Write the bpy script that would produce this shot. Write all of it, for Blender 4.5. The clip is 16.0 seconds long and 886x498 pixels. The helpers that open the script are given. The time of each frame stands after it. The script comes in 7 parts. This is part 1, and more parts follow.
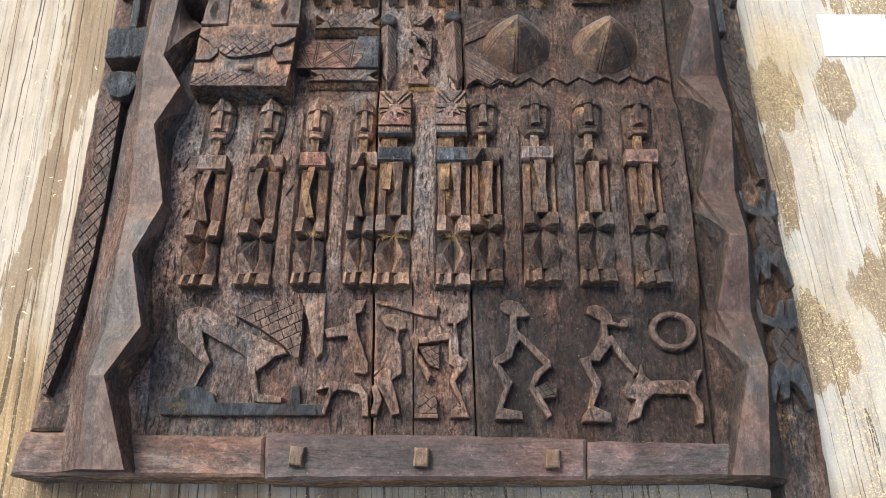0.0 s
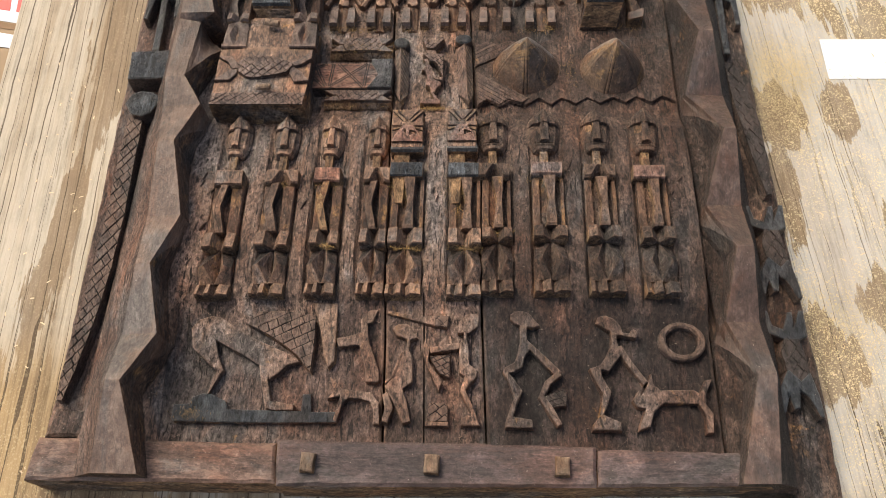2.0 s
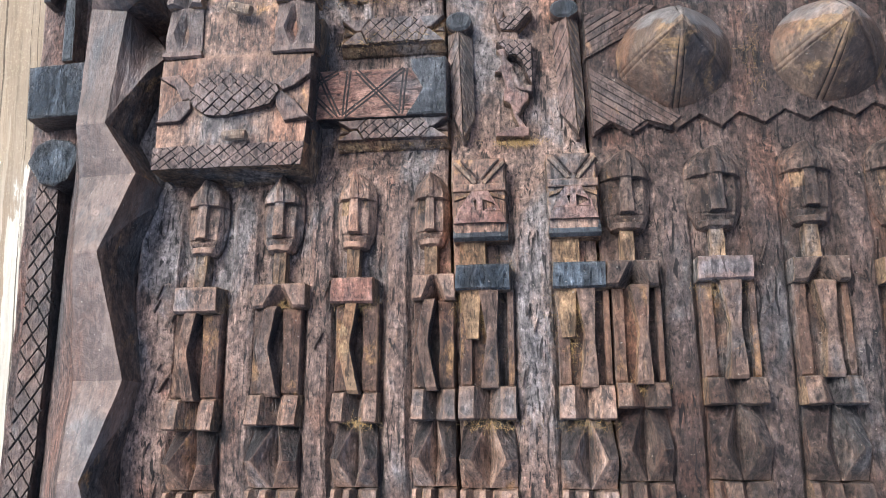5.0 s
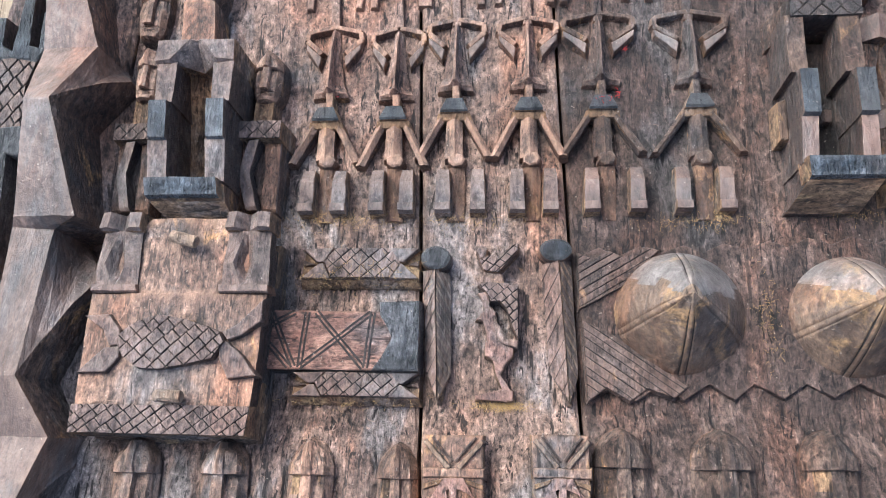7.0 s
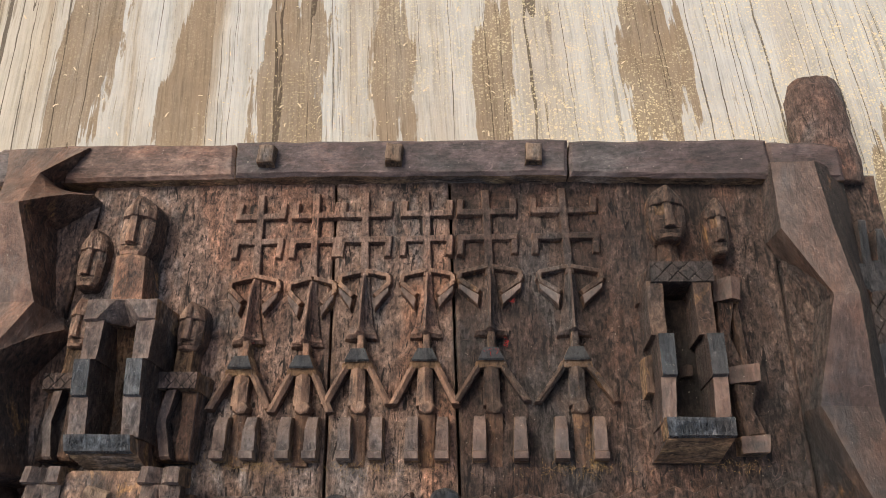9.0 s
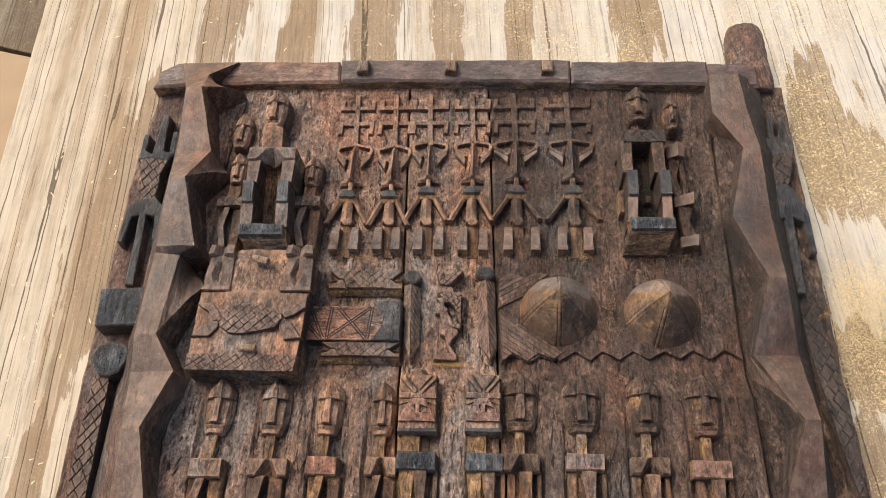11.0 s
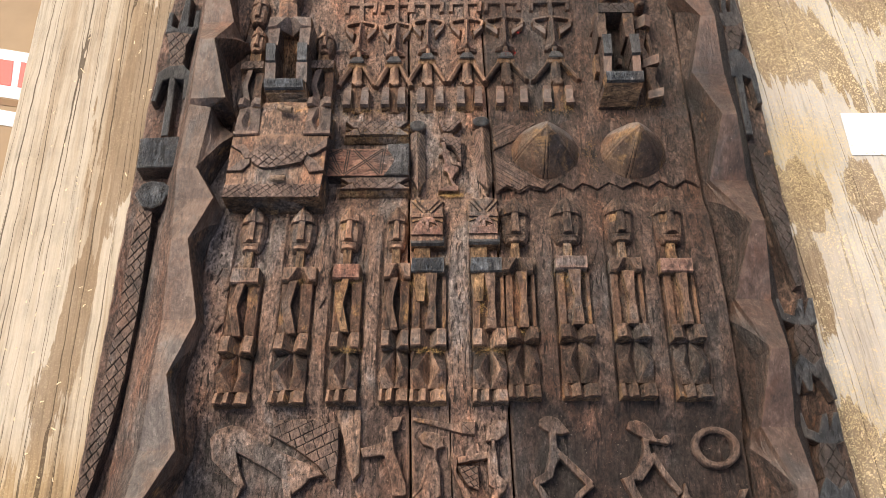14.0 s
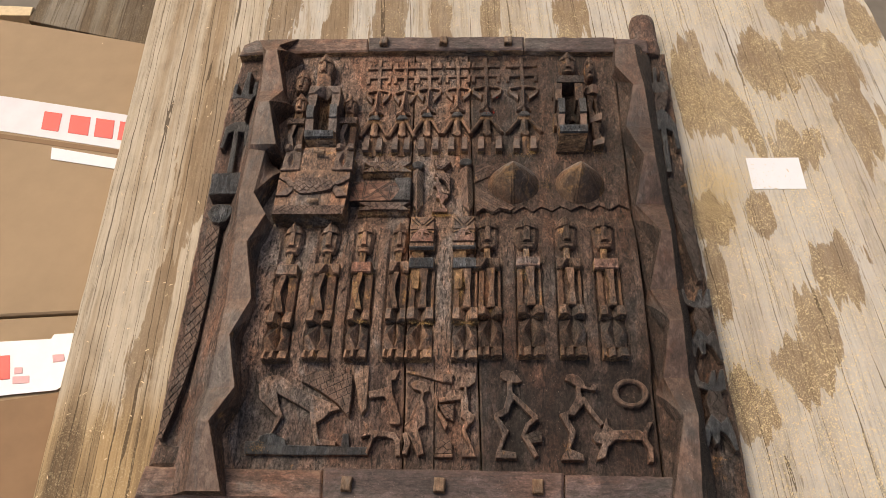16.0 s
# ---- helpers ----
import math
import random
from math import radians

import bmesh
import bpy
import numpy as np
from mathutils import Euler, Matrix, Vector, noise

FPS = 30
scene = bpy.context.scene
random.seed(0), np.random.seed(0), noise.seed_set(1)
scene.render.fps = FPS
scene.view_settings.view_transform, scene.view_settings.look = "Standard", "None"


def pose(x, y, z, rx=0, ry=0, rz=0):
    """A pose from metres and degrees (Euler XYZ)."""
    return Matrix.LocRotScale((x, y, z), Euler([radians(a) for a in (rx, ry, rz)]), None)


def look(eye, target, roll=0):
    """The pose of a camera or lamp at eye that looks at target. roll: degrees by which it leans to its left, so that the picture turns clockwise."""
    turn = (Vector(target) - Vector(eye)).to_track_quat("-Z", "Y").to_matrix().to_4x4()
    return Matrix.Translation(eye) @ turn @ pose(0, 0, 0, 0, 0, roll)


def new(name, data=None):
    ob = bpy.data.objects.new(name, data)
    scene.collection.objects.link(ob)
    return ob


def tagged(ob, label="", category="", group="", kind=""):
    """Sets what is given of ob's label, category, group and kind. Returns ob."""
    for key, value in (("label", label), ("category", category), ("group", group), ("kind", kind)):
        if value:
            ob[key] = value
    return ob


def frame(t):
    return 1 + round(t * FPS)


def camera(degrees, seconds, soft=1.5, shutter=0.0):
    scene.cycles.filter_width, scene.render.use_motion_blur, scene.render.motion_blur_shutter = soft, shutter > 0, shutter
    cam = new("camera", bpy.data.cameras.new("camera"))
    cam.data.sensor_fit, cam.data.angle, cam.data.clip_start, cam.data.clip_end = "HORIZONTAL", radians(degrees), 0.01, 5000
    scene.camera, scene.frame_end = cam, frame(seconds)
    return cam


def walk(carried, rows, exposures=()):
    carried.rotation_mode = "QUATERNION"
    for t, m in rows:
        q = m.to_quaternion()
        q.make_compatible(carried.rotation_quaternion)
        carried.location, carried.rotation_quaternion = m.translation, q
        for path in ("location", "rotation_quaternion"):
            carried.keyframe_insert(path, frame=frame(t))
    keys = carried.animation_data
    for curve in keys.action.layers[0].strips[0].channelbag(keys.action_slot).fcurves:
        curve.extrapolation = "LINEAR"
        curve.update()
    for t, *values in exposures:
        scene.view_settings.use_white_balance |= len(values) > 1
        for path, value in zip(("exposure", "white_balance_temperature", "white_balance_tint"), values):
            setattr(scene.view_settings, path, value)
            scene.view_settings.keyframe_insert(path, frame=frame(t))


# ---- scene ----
cam = camera(60.0, 16.0, soft=0.5)
PATH = [
    (0, (0.014, -0.089, 0.806), (-0.041, 0.691, -1.035), -3.3),
    (0.5, (0.049, -0.148, 0.805), (-0.008, 0.657, -1.025), -3.7),
    (1, (0.054, -0.164, 0.815), (-0.015, 0.686, -0.994), -4.1),
    (1.5, (0.034, -0.166, 0.817), (-0.053, 0.724, -0.972), -4.0),
    (2, (0.015, -0.128, 0.803), (-0.07, 0.761, -0.987), -4.4),
    (2.5, (-0.022, -0.031, 0.781), (-0.062, 0.811, -1.033), -3.9),
    (3, (-0.073, 0.069, 0.755), (-0.068, 0.82, -1.098), -3.5),
    (3.2, (-0.096, 0.108, 0.717), (-0.071, 0.801, -1.159), -2.1),
    (5.3, (-0.011, 0.253, 0.569), (-0.274, 0.692, -1.364), -31.3),
    (5.5, (-0.003, 0.264, 0.565), (-0.255, 0.729, -1.364), -28.6),
    (6, (0.003, 0.29, 0.56), (-0.208, 0.807, -1.36), -21.5),
    (6.5, (-0.019, 0.346, 0.537), (-0.214, 0.888, -1.379), -19.3),
    (7, (-0.028, 0.4, 0.537), (-0.217, 0.952, -1.376), -18.3),
    (7.5, (-0.025, 0.439, 0.584), (-0.208, 1.095, -1.297), -14.9),
    (8, (-0.018, 0.458, 0.598), (-0.198, 1.214, -1.245), -12.6),
    (8.5, (0.01, 0.477, 0.613), (-0.142, 1.285, -1.21), -10.6),
    (8.7, (0.029, 0.483, 0.612), (-0.108, 1.297, -1.21), -9.9),
    (10.8, (0.051, 0.226, 0.772), (-0.126, 1.132, -1.002), -8.9),
    (11, (0.021, 0.181, 0.794), (-0.145, 1.104, -0.973), -8.9),
    (11.5, (0.005, 0.147, 0.804), (-0.095, 1.081, -0.961), -6.3),
    (12, (0.002, 0.125, 0.813), (-0.084, 1.09, -0.936), -5.1),
    (12.5, (0.002, 0.105, 0.82), (-0.088, 1.1, -0.912), -5.7),
    (13, (-0.011, 0.08, 0.825), (-0.075, 1.07, -0.912), -5.0),
    (13.5, (-0.011, 0.018, 0.826), (-0.068, 0.96, -0.937), -4.0),
    (14, (-0.021, -0.026, 0.83), (-0.082, 0.871, -0.957), -3.8),
    (14.5, (-0.022, -0.065, 0.831), (-0.088, 0.821, -0.961), -4.5),
    (15, (-0.001, -0.124, 0.853), (-0.07, 0.791, -0.924), -4.2),
    (15.5, (0.062, -0.183, 0.953), (-0.041, 0.868, -0.746), -4.5),
    (16, (0.047, -0.256, 1.036), (-0.091, 0.817, -0.646), -6.3),
]
EXPOSURES = [(0, 0.70, 5900, 4), (0.5, 0.5, 6500, 6), (1.0, 0.4, 6900, 7), (2.0, 0.4, 6800, 7), (3.0, 0.55, 6150, 6), (3.2, 0.55, 6100, 6), (5.3, 1.2, 5250, 4), (7.0, 1.40, 5300, 4), (7.6, 1.34, 5200, 4), (8.0, 0.52, 5500, 5), (8.7, 0.2, 6250, 7), (10.8, 0.55, 6800, 9), (12.5, 0.38, 7100, 10), (14.0, 0.55, 6900, 10), (15.0, 0.53, 6900, 9), (15.5, 0.36, 7250, 10), (16, 0.0, 7500, 12)]
UNIT = 0.86  # metres to one unit of the plan in which all is drawn
walk(cam, [(t, look(Vector(eye) * UNIT, Vector(target) * UNIT, roll)) for t, eye, target, roll in PATH], EXPOSURES)

# ---------------------------------------------------------------- light
world = bpy.data.worlds.new("sky")
scene.world = world
world.use_nodes = True
wn = world.node_tree
sky = wn.nodes.new("ShaderNodeTexSky")
sky.sky_type = 'NISHITA'
sky.sun_disc = False
sky.sun_elevation = radians(55)
sky.sun_rotation = radians(-48)
sky.altitude = 100
sky.air_density, sky.dust_density, sky.ozone_density = 1.0, 8.0, 0.5
wn.nodes["Background"].inputs["Strength"].default_value = 0.135
wn.links.new(sky.outputs["Color"], wn.nodes["Background"].inputs["Color"])

sun_data = bpy.data.lights.new("sun", 'SUN')
sun_data.energy = 1.28
sun_data.angle = radians(22)
sun_data.color = (1.0, 0.93, 0.82)
sun = new("sun", sun_data)
sun.matrix_world = look((-1.10, 0.98, 2.1), (0, 0, 0))


# ---------------------------------------------------------------- materials
class Nodes:
    """A small helper to write node materials in few lines."""

    def __init__(self, name):
        self.mat = bpy.data.materials.new(name)
        self.mat.use_nodes = True
        self.tree = self.mat.node_tree
        self.bsdf = self.tree.nodes["Principled BSDF"]
        self.geo = self.add("ShaderNodeNewGeometry")
        self.pos = self.place((1 / UNIT,) * 3, source=self.geo.outputs["Position"])

    def add(self, kind, **sets):
        node = self.tree.nodes.new(kind)
        for key, value in sets.items():
            if key == "operation":
                node.operation = value
            elif key == "blend_type":
                node.blend_type = value
            elif key == "data_type":
                node.data_type = value
        return node

    def put(self, value, socket):
        if isinstance(value, bpy.types.NodeSocket):
            self.tree.links.new(value, socket)
        else:
            socket.default_value = value

    def math(self, op, a, b=0.0, c=0.0):
        n = self.add("ShaderNodeMath", operation=op)
        self.put(a, n.inputs[0]), self.put(b, n.inputs[1]), self.put(c, n.inputs[2])
        return n.outputs[0]

    def place(self, scale=(1, 1, 1), turn=(0, 0, 0), shift=(0, 0, 0), source=None):
        n = self.add("ShaderNodeMapping")
        self.put(source or self.pos, n.inputs[0])
        n.inputs["Scale"].default_value = scale
        n.inputs["Rotation"].default_value = [radians(a) for a in turn]
        n.inputs["Location"].default_value = shift
        return n.outputs[0]

    def noise(self, vec, scale, detail=4.0, rough=0.55, distort=0.0):
        n = self.add("ShaderNodeTexNoise")
        self.put(vec, n.inputs["Vector"])
        n.inputs["Scale"].default_value = scale
        n.inputs["Detail"].default_value = detail
        n.inputs["Roughness"].default_value = rough
        n.inputs["Distortion"].default_value = distort
        return n.outputs["Fac"]

    def specks(self, scale, size, shift=(0, 0, 0)):
        """Small irregular grains: 1 inside a grain, else 0; their sizes vary."""
        n = self.add("ShaderNodeTexVoronoi")
        self.put(self.place(shift=shift), n.inputs["Vector"])
        n.inputs["Scale"].default_value = scale
        n.inputs["Randomness"].default_value = 1.0
        pick = self.add("ShaderNodeSeparateColor")
        self.put(n.outputs["Color"], pick.inputs[0])
        return self.math('LESS_THAN', n.outputs["Distance"], self.math('MULTIPLY', self.math('POWER', pick.outputs[0], 2.0), size))

    def ramp(self, fac, *stops):
        n = self.add("ShaderNodeValToRGB")
        self.put(fac, n.inputs[0])
        el = n.color_ramp.elements
        while len(el) < len(stops):
            el.new(0.5)
        for e, (p, c) in zip(el, stops):
            e.position = p
            e.color = (*c, 1) if isinstance(c, tuple) else (c, c, c, 1)
        return n.outputs[0]

    def mix(self, fac, a, b, how='MIX'):
        n = self.add("ShaderNodeMix", data_type='RGBA', blend_type=how)
        self.put(fac, n.inputs["Factor"])
        self.put((*a, 1) if isinstance(a, tuple) else a, n.inputs[6])
        self.put((*b, 1) if isinstance(b, tuple) else b, n.inputs[7])
        return n.outputs[2]

    def done(self, color, rough, height=None, strength=0.5, dist=0.002, spec=0.4):
        self.put((*color, 1) if isinstance(color, tuple) else color, self.bsdf.inputs["Base Color"])
        self.put(rough, self.bsdf.inputs["Roughness"])
        self.bsdf.inputs["Specular IOR Level"].default_value = spec
        if height is not None:
            b = self.add("ShaderNodeBump")
            b.inputs["Strength"].default_value = strength
            b.inputs["Distance"].default_value = dist
            self.put(height, b.inputs["Height"])
            self.tree.links.new(b.outputs[0], self.bsdf.inputs["Normal"])
        return self.mat


def old_wood(name, dark, mid, light, ochre, ochre_at=0.62, rough=0.62, streak=0.5, spec=0.5, pores=0.5, grain=1.0, gritty=1.0, darker_to=None, across=False):
    """Hand-carved, smoke-darkened wood: stained in patches along the grain, fine fibres and fissures, ochre dust in places."""
    n = Nodes(name)
    if across:
        n.pos = n.place(turn=(0, 0, 90))
    mid, light = tuple(c * k for c, k in zip(mid, (1.36, 1.31, 1.28))), tuple(c * k for c, k in zip(light, (1.33, 1.28, 1.25)))
    blotch = n.noise(n.place((1, 0.6, 1)), 19, 9, 0.68, 0.8)
    mottle = n.noise(n.place((1, 0.55, 1), shift=(2, 9, 4)), 80, 7, 0.70, 0.6)
    lines = n.noise(n.place((1, 0.16, 0.5), shift=(4, 4, 2)), 150, 5, 0.66, 0.6)
    fiber = n.noise(n.place((1, 0.16, 0.4)), 520, 4, 0.68, 0.5)
    grit = n.noise(n.place((1, 0.75, 1), shift=(1, 3, 7)), 300, 6, 0.80, 0.3)
    chip = n.noise(n.place((1, 0.45, 1), shift=(9, 1, 6)), 190, 4, 0.62, 0.9)
    wide = n.noise(n.place((1, 0.6, 1)), 6.0, 4, 0.55)
    tone = n.math('ADD', n.math('MULTIPLY', blotch, 0.50), n.math('ADD', n.math('MULTIPLY', mottle, 0.36), n.math('MULTIPLY', lines, 0.14)))
    col = n.ramp(tone, (0.37, tuple(c * 0.85 for c in dark)), (0.435, tuple((a + 1.6 * b) / 2.6 for a, b in zip(dark, mid))), (0.50, mid), (0.57, light), (0.66, tuple(min(0.7, c * k) for c, k in zip(light, (1.14, 1.04, 0.96)))))
    col = n.mix(n.math('MULTIPLY', n.ramp(wide, (0.38, 1.0), (0.54, 0.0)), 0.28), col, dark)
    if darker_to:  # darker and bluer towards the foot of the door, with a blotchy edge
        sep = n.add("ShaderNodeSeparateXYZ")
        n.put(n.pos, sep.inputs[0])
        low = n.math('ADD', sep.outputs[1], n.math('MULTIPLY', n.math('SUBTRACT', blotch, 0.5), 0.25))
        col = n.mix(n.math('MULTIPLY', n.ramp(low, (darker_to - 0.03, 1.0), (darker_to + 0.04, 0.0)), 0.9), col, n.mix(1.0, col, (0.50, 0.525, 0.59), 'MULTIPLY'))
    # patches rubbed to a warm pink brown, others grown grey
    hue = n.noise(n.place((1, 0.45, 1), shift=(7, 7, 7)), 14, 7, 0.64, 0.6)
    bw = n.add("ShaderNodeRGBToBW")
    n.put(col, bw.inputs[0])
    cool = n.mix(1.0, bw.outputs[0], (1.06, 0.985, 0.95), 'MULTIPLY')
    warm = n.mix(1.0, col, (1.26, 0.97, 0.80), 'MULTIPLY')
    col = n.mix(n.math('MULTIPLY', n.ramp(hue, (0.38, 1.0), (0.47, 0.0)), 0.8), col, warm)
    col = n.mix(n.math('MULTIPLY', n.ramp(hue, (0.52, 0.0), (0.60, 1.0)), 0.7), col, cool)
    dust = n.noise(n.place((1, 0.6, 1), shift=(3, 5, 1)), 32, 7, 0.70, 0.5)
    col = n.mix(n.math('MULTIPLY', n.ramp(dust, (ochre_at, 0.0), (ochre_at + 0.09, 1.0)), 0.8), col, ochre)
    fine = n.ramp(fiber, (0.30, 1 - 1.1 * streak), (0.46, 0.97), (0.54, 1.03), (0.72, 1 + 0.9 * streak))
    col = n.mix(1.0, col, fine, 'MULTIPLY')
    col = n.mix(1.0, col, n.ramp(grit, (0.36, max(0.05, 1 - 0.70 * gritty)), (0.46, 1 - 0.14 * gritty), (0.55, 1 + 0.10 * gritty), (0.66, 1 + 0.82 * gritty)), 'MULTIPLY')
    col = n.mix(1.0, col, n.ramp(chip, (0.34, 1 - 0.55 * min(1.3, gritty)), (0.47, 0.94), (0.54, 1.05), (0.68, 1 + 0.45 * gritty)), 'MULTIPLY')
    # open cracks and short fissures along the grain
    crack = n.math('ABSOLUTE', n.math('SUBTRACT', n.noise(n.place((1, 0.05, 0.5), shift=(5, 1, 2)), 75, 2, 0.5, 0.3), 0.5))
    open_at = n.ramp(n.noise(n.place((1, 0.3, 1), shift=(8, 4, 2)), 28, 2, 0.5), (0.52, 0.0), (0.70, 0.020))
    pore = n.math('LESS_THAN', crack, open_at)
    col = n.mix(n.math('MULTIPLY', pore, pores), col, (0.010, 0.007, 0.006))
    torn = n.ramp(n.noise(n.place((1, 0.6, 1), shift=(1, 2, 8)), 24, 5, 0.65), (0.40, 0.07), (0.58, 0.0))
    slit = n.noise(n.place((1, 0.17, 0.8), shift=(2, 6, 9)), 300, 3, 0.55, 0.8)
    dash = n.ramp(n.math('ADD', slit, torn), (0.645, 0.0), (0.675, 1.0))
    col = n.mix(n.math('MULTIPLY', dash, min(1.0, 1.5 * pores)), col, tuple(c * 0.40 for c in dark))
    # short scuffs lying every way
    scuff = n.math('ABSOLUTE', n.math('SUBTRACT', n.noise(n.place((1, 1, 1), shift=(6, 6, 1)), 46, 1, 0.4, 1.5), 0.5))
    scuff = n.math('MULTIPLY', n.math('LESS_THAN', scuff, 0.004), n.ramp(n.noise(n.place(shift=(1, 8, 3)), 60, 3, 0.6), (0.54, 0.0), (0.60, 1.0)))
    col = n.mix(n.math('MULTIPLY', scuff, 0.40), col, tuple(min(0.6, c * 1.7) for c in light))
    worn = n.ramp(n.geo.outputs["Pointiness"], (0.52, 0.0), (0.58, 1.0))
    col = n.mix(n.math('MULTIPLY', n.math('MULTIPLY', worn, n.ramp(mottle, (0.40, 0.25), (0.55, 1.0))), 0.5), col, tuple(min(0.6, c * 1.25 * k) for c, k in zip(light, (1.10, 1.0, 0.90))))
    specks = n.ramp(n.noise(n.pos, 420, 1, 0.4), (0.76, 0.0), (0.78, 1.0))
    col = n.mix(n.math('MULTIPLY', specks, 0.45), col, (0.50, 0.43, 0.34))
    high = n.math('ADD', n.math('MULTIPLY', fiber, 0.8), n.math('MULTIPLY', mottle, 1.2))
    high = n.math('ADD', high, n.math('ADD', n.math('MULTIPLY', blotch, 0.8), n.math('ADD', n.math('MULTIPLY', lines, 0.8), n.math('MULTIPLY', chip, 1.3))))
    high = n.math('SUBTRACT', high, n.math('MULTIPLY', n.math('MAXIMUM', pore, dash), 0.9 * pores))
    high = n.math('ADD', high, n.math('MULTIPLY', grit, 1.1))
    r = n.ramp(n.math('ADD', n.math('MULTIPLY', mottle, 0.5), n.math('MULTIPLY', grit, 0.5)), (0.3, rough + 0.15), (0.7, rough - 0.12))
    return n.done(col, r, high, 0.9 * grain, 0.0026, spec)


DARK, MID, LIGHT, OCHRE = (0.032, 0.023, 0.019), (0.110, 0.076, 0.060), (0.205, 0.147, 0.121), (0.40, 0.215, 0.080)
panel_wood = old_wood("panel_wood", DARK, (0.168, 0.111, 0.084), (0.270, 0.186, 0.144), OCHRE, 0.655, streak=0.42, pores=0.6, darker_to=0.185, gritty=1.2, rough=0.54)
panel_pale = old_wood("panel_wood_paler", (0.042, 0.029, 0.023), (0.194, 0.130, 0.098), (0.272, 0.188, 0.144), OCHRE, 0.655, streak=0.42, pores=0.6, darker_to=0.185, gritty=1.2, rough=0.54)
panel_dark = old_wood("panel_wood_darker", (0.020, 0.0145, 0.0120), (0.062, 0.041, 0.032), (0.122, 0.085, 0.068), OCHRE, 0.675, streak=0.42, pores=0.6, darker_to=0.185, gritty=1.2, rough=0.5)
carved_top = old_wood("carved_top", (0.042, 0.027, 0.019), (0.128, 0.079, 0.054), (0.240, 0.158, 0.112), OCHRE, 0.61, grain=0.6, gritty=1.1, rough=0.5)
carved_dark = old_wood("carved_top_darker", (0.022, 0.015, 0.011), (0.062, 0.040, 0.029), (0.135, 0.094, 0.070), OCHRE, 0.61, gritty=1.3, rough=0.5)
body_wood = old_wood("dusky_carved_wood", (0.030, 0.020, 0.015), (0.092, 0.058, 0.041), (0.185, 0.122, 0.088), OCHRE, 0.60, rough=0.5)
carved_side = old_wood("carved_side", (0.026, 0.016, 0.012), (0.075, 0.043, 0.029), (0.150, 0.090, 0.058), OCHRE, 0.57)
raw_side = old_wood("raw_side", (0.04, 0.025, 0.015), (0.12, 0.074, 0.042), (0.245, 0.158, 0.088), (0.40, 0.26, 0.13), 0.56, 0.75)
raw_across = old_wood("raw_underside", (0.045, 0.028, 0.016), (0.140, 0.088, 0.050), (0.29, 0.190, 0.108), (0.42, 0.28, 0.14), 0.55, 0.75, across=True)
straw_wood = old_wood("unstained_ochre_wood", (0.058, 0.035, 0.018), (0.150, 0.093, 0.049), (0.25, 0.160, 0.085), (0.40, 0.25, 0.115), 0.57, 0.8)
# Light patches of the blue-black are raised to paint in its pale sheen.
blue_top = old_wood("blue_black_paint", (0.012, 0.014, 0.017), (0.030, 0.035, 0.042), (0.105, 0.120, 0.136), (0.15, 0.12, 0.095), 0.64, 0.24)
pink_top = old_wood("pinkish_wood", (0.072, 0.041, 0.032), (0.172, 0.1, 0.078), (0.26, 0.172, 0.14), (0.38, 0.22, 0.12), 0.64, rough=0.5)
bolt_wood = old_wood("bolt_wood", (0.060, 0.032, 0.024), (0.160, 0.085, 0.060), (0.27, 0.16, 0.115), (0.40, 0.22, 0.11), 0.60, across=True)
red_top = old_wood("reddish_wood", (0.04, 0.025, 0.02), (0.098, 0.062, 0.048), (0.17, 0.114, 0.091), (0.34, 0.18, 0.08), 0.64)
red_rail = old_wood("reddish_cross_rail", (0.04, 0.025, 0.02), (0.098, 0.062, 0.048), (0.17, 0.114, 0.091), (0.34, 0.18, 0.08), 0.64, streak=0.3, pores=0.3, grain=0.5, gritty=0.6, across=True)
rail_lit = old_wood("grey_worn_lit_rail", (0.046, 0.031, 0.024), (0.098, 0.067, 0.053), (0.142, 0.106, 0.088), (0.32, 0.20, 0.11), 0.67, 0.38, streak=0.2, pores=0.2, grain=0.4, gritty=0.4)
hatch_top = old_wood("hatched_wood", (0.040, 0.029, 0.025), (0.098, 0.070, 0.060), (0.185, 0.140, 0.122), (0.30, 0.17, 0.10), 0.64, gritty=1.3, rough=0.5)
dark_hatch = old_wood("dark_hatched_wood", (0.034, 0.025, 0.021), (0.086, 0.062, 0.051), (0.150, 0.112, 0.095), (0.26, 0.15, 0.08), 0.66)
pillar_wood = old_wood("pillar_wood", (0.048, 0.033, 0.028), (0.130, 0.090, 0.074), (0.22, 0.160, 0.135), OCHRE, 0.66, rough=0.5)
black_hatch = old_wood("black_hatched_wood", (0.016, 0.014, 0.013), (0.034, 0.029, 0.027), (0.066, 0.056, 0.052), (0.20, 0.11, 0.06), 0.68)
ray_wood = old_wood("ray_carved_wood", (0.026, 0.019, 0.016), (0.070, 0.050, 0.041), (0.125, 0.092, 0.078), OCHRE, 0.66)
# Serves dark wood and also paints shade on hollow walls and undercuts.
dark_shade = old_wood("dark_and_shaded_wood", (0.016, 0.012, 0.010), (0.045, 0.030, 0.024), (0.095, 0.067, 0.054), (0.27, 0.135, 0.055), 0.635, 0.45, gritty=1.3)
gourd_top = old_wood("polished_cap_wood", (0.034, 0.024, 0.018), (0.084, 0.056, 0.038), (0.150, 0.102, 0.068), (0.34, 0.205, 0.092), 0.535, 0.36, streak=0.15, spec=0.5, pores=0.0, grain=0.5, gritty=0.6)
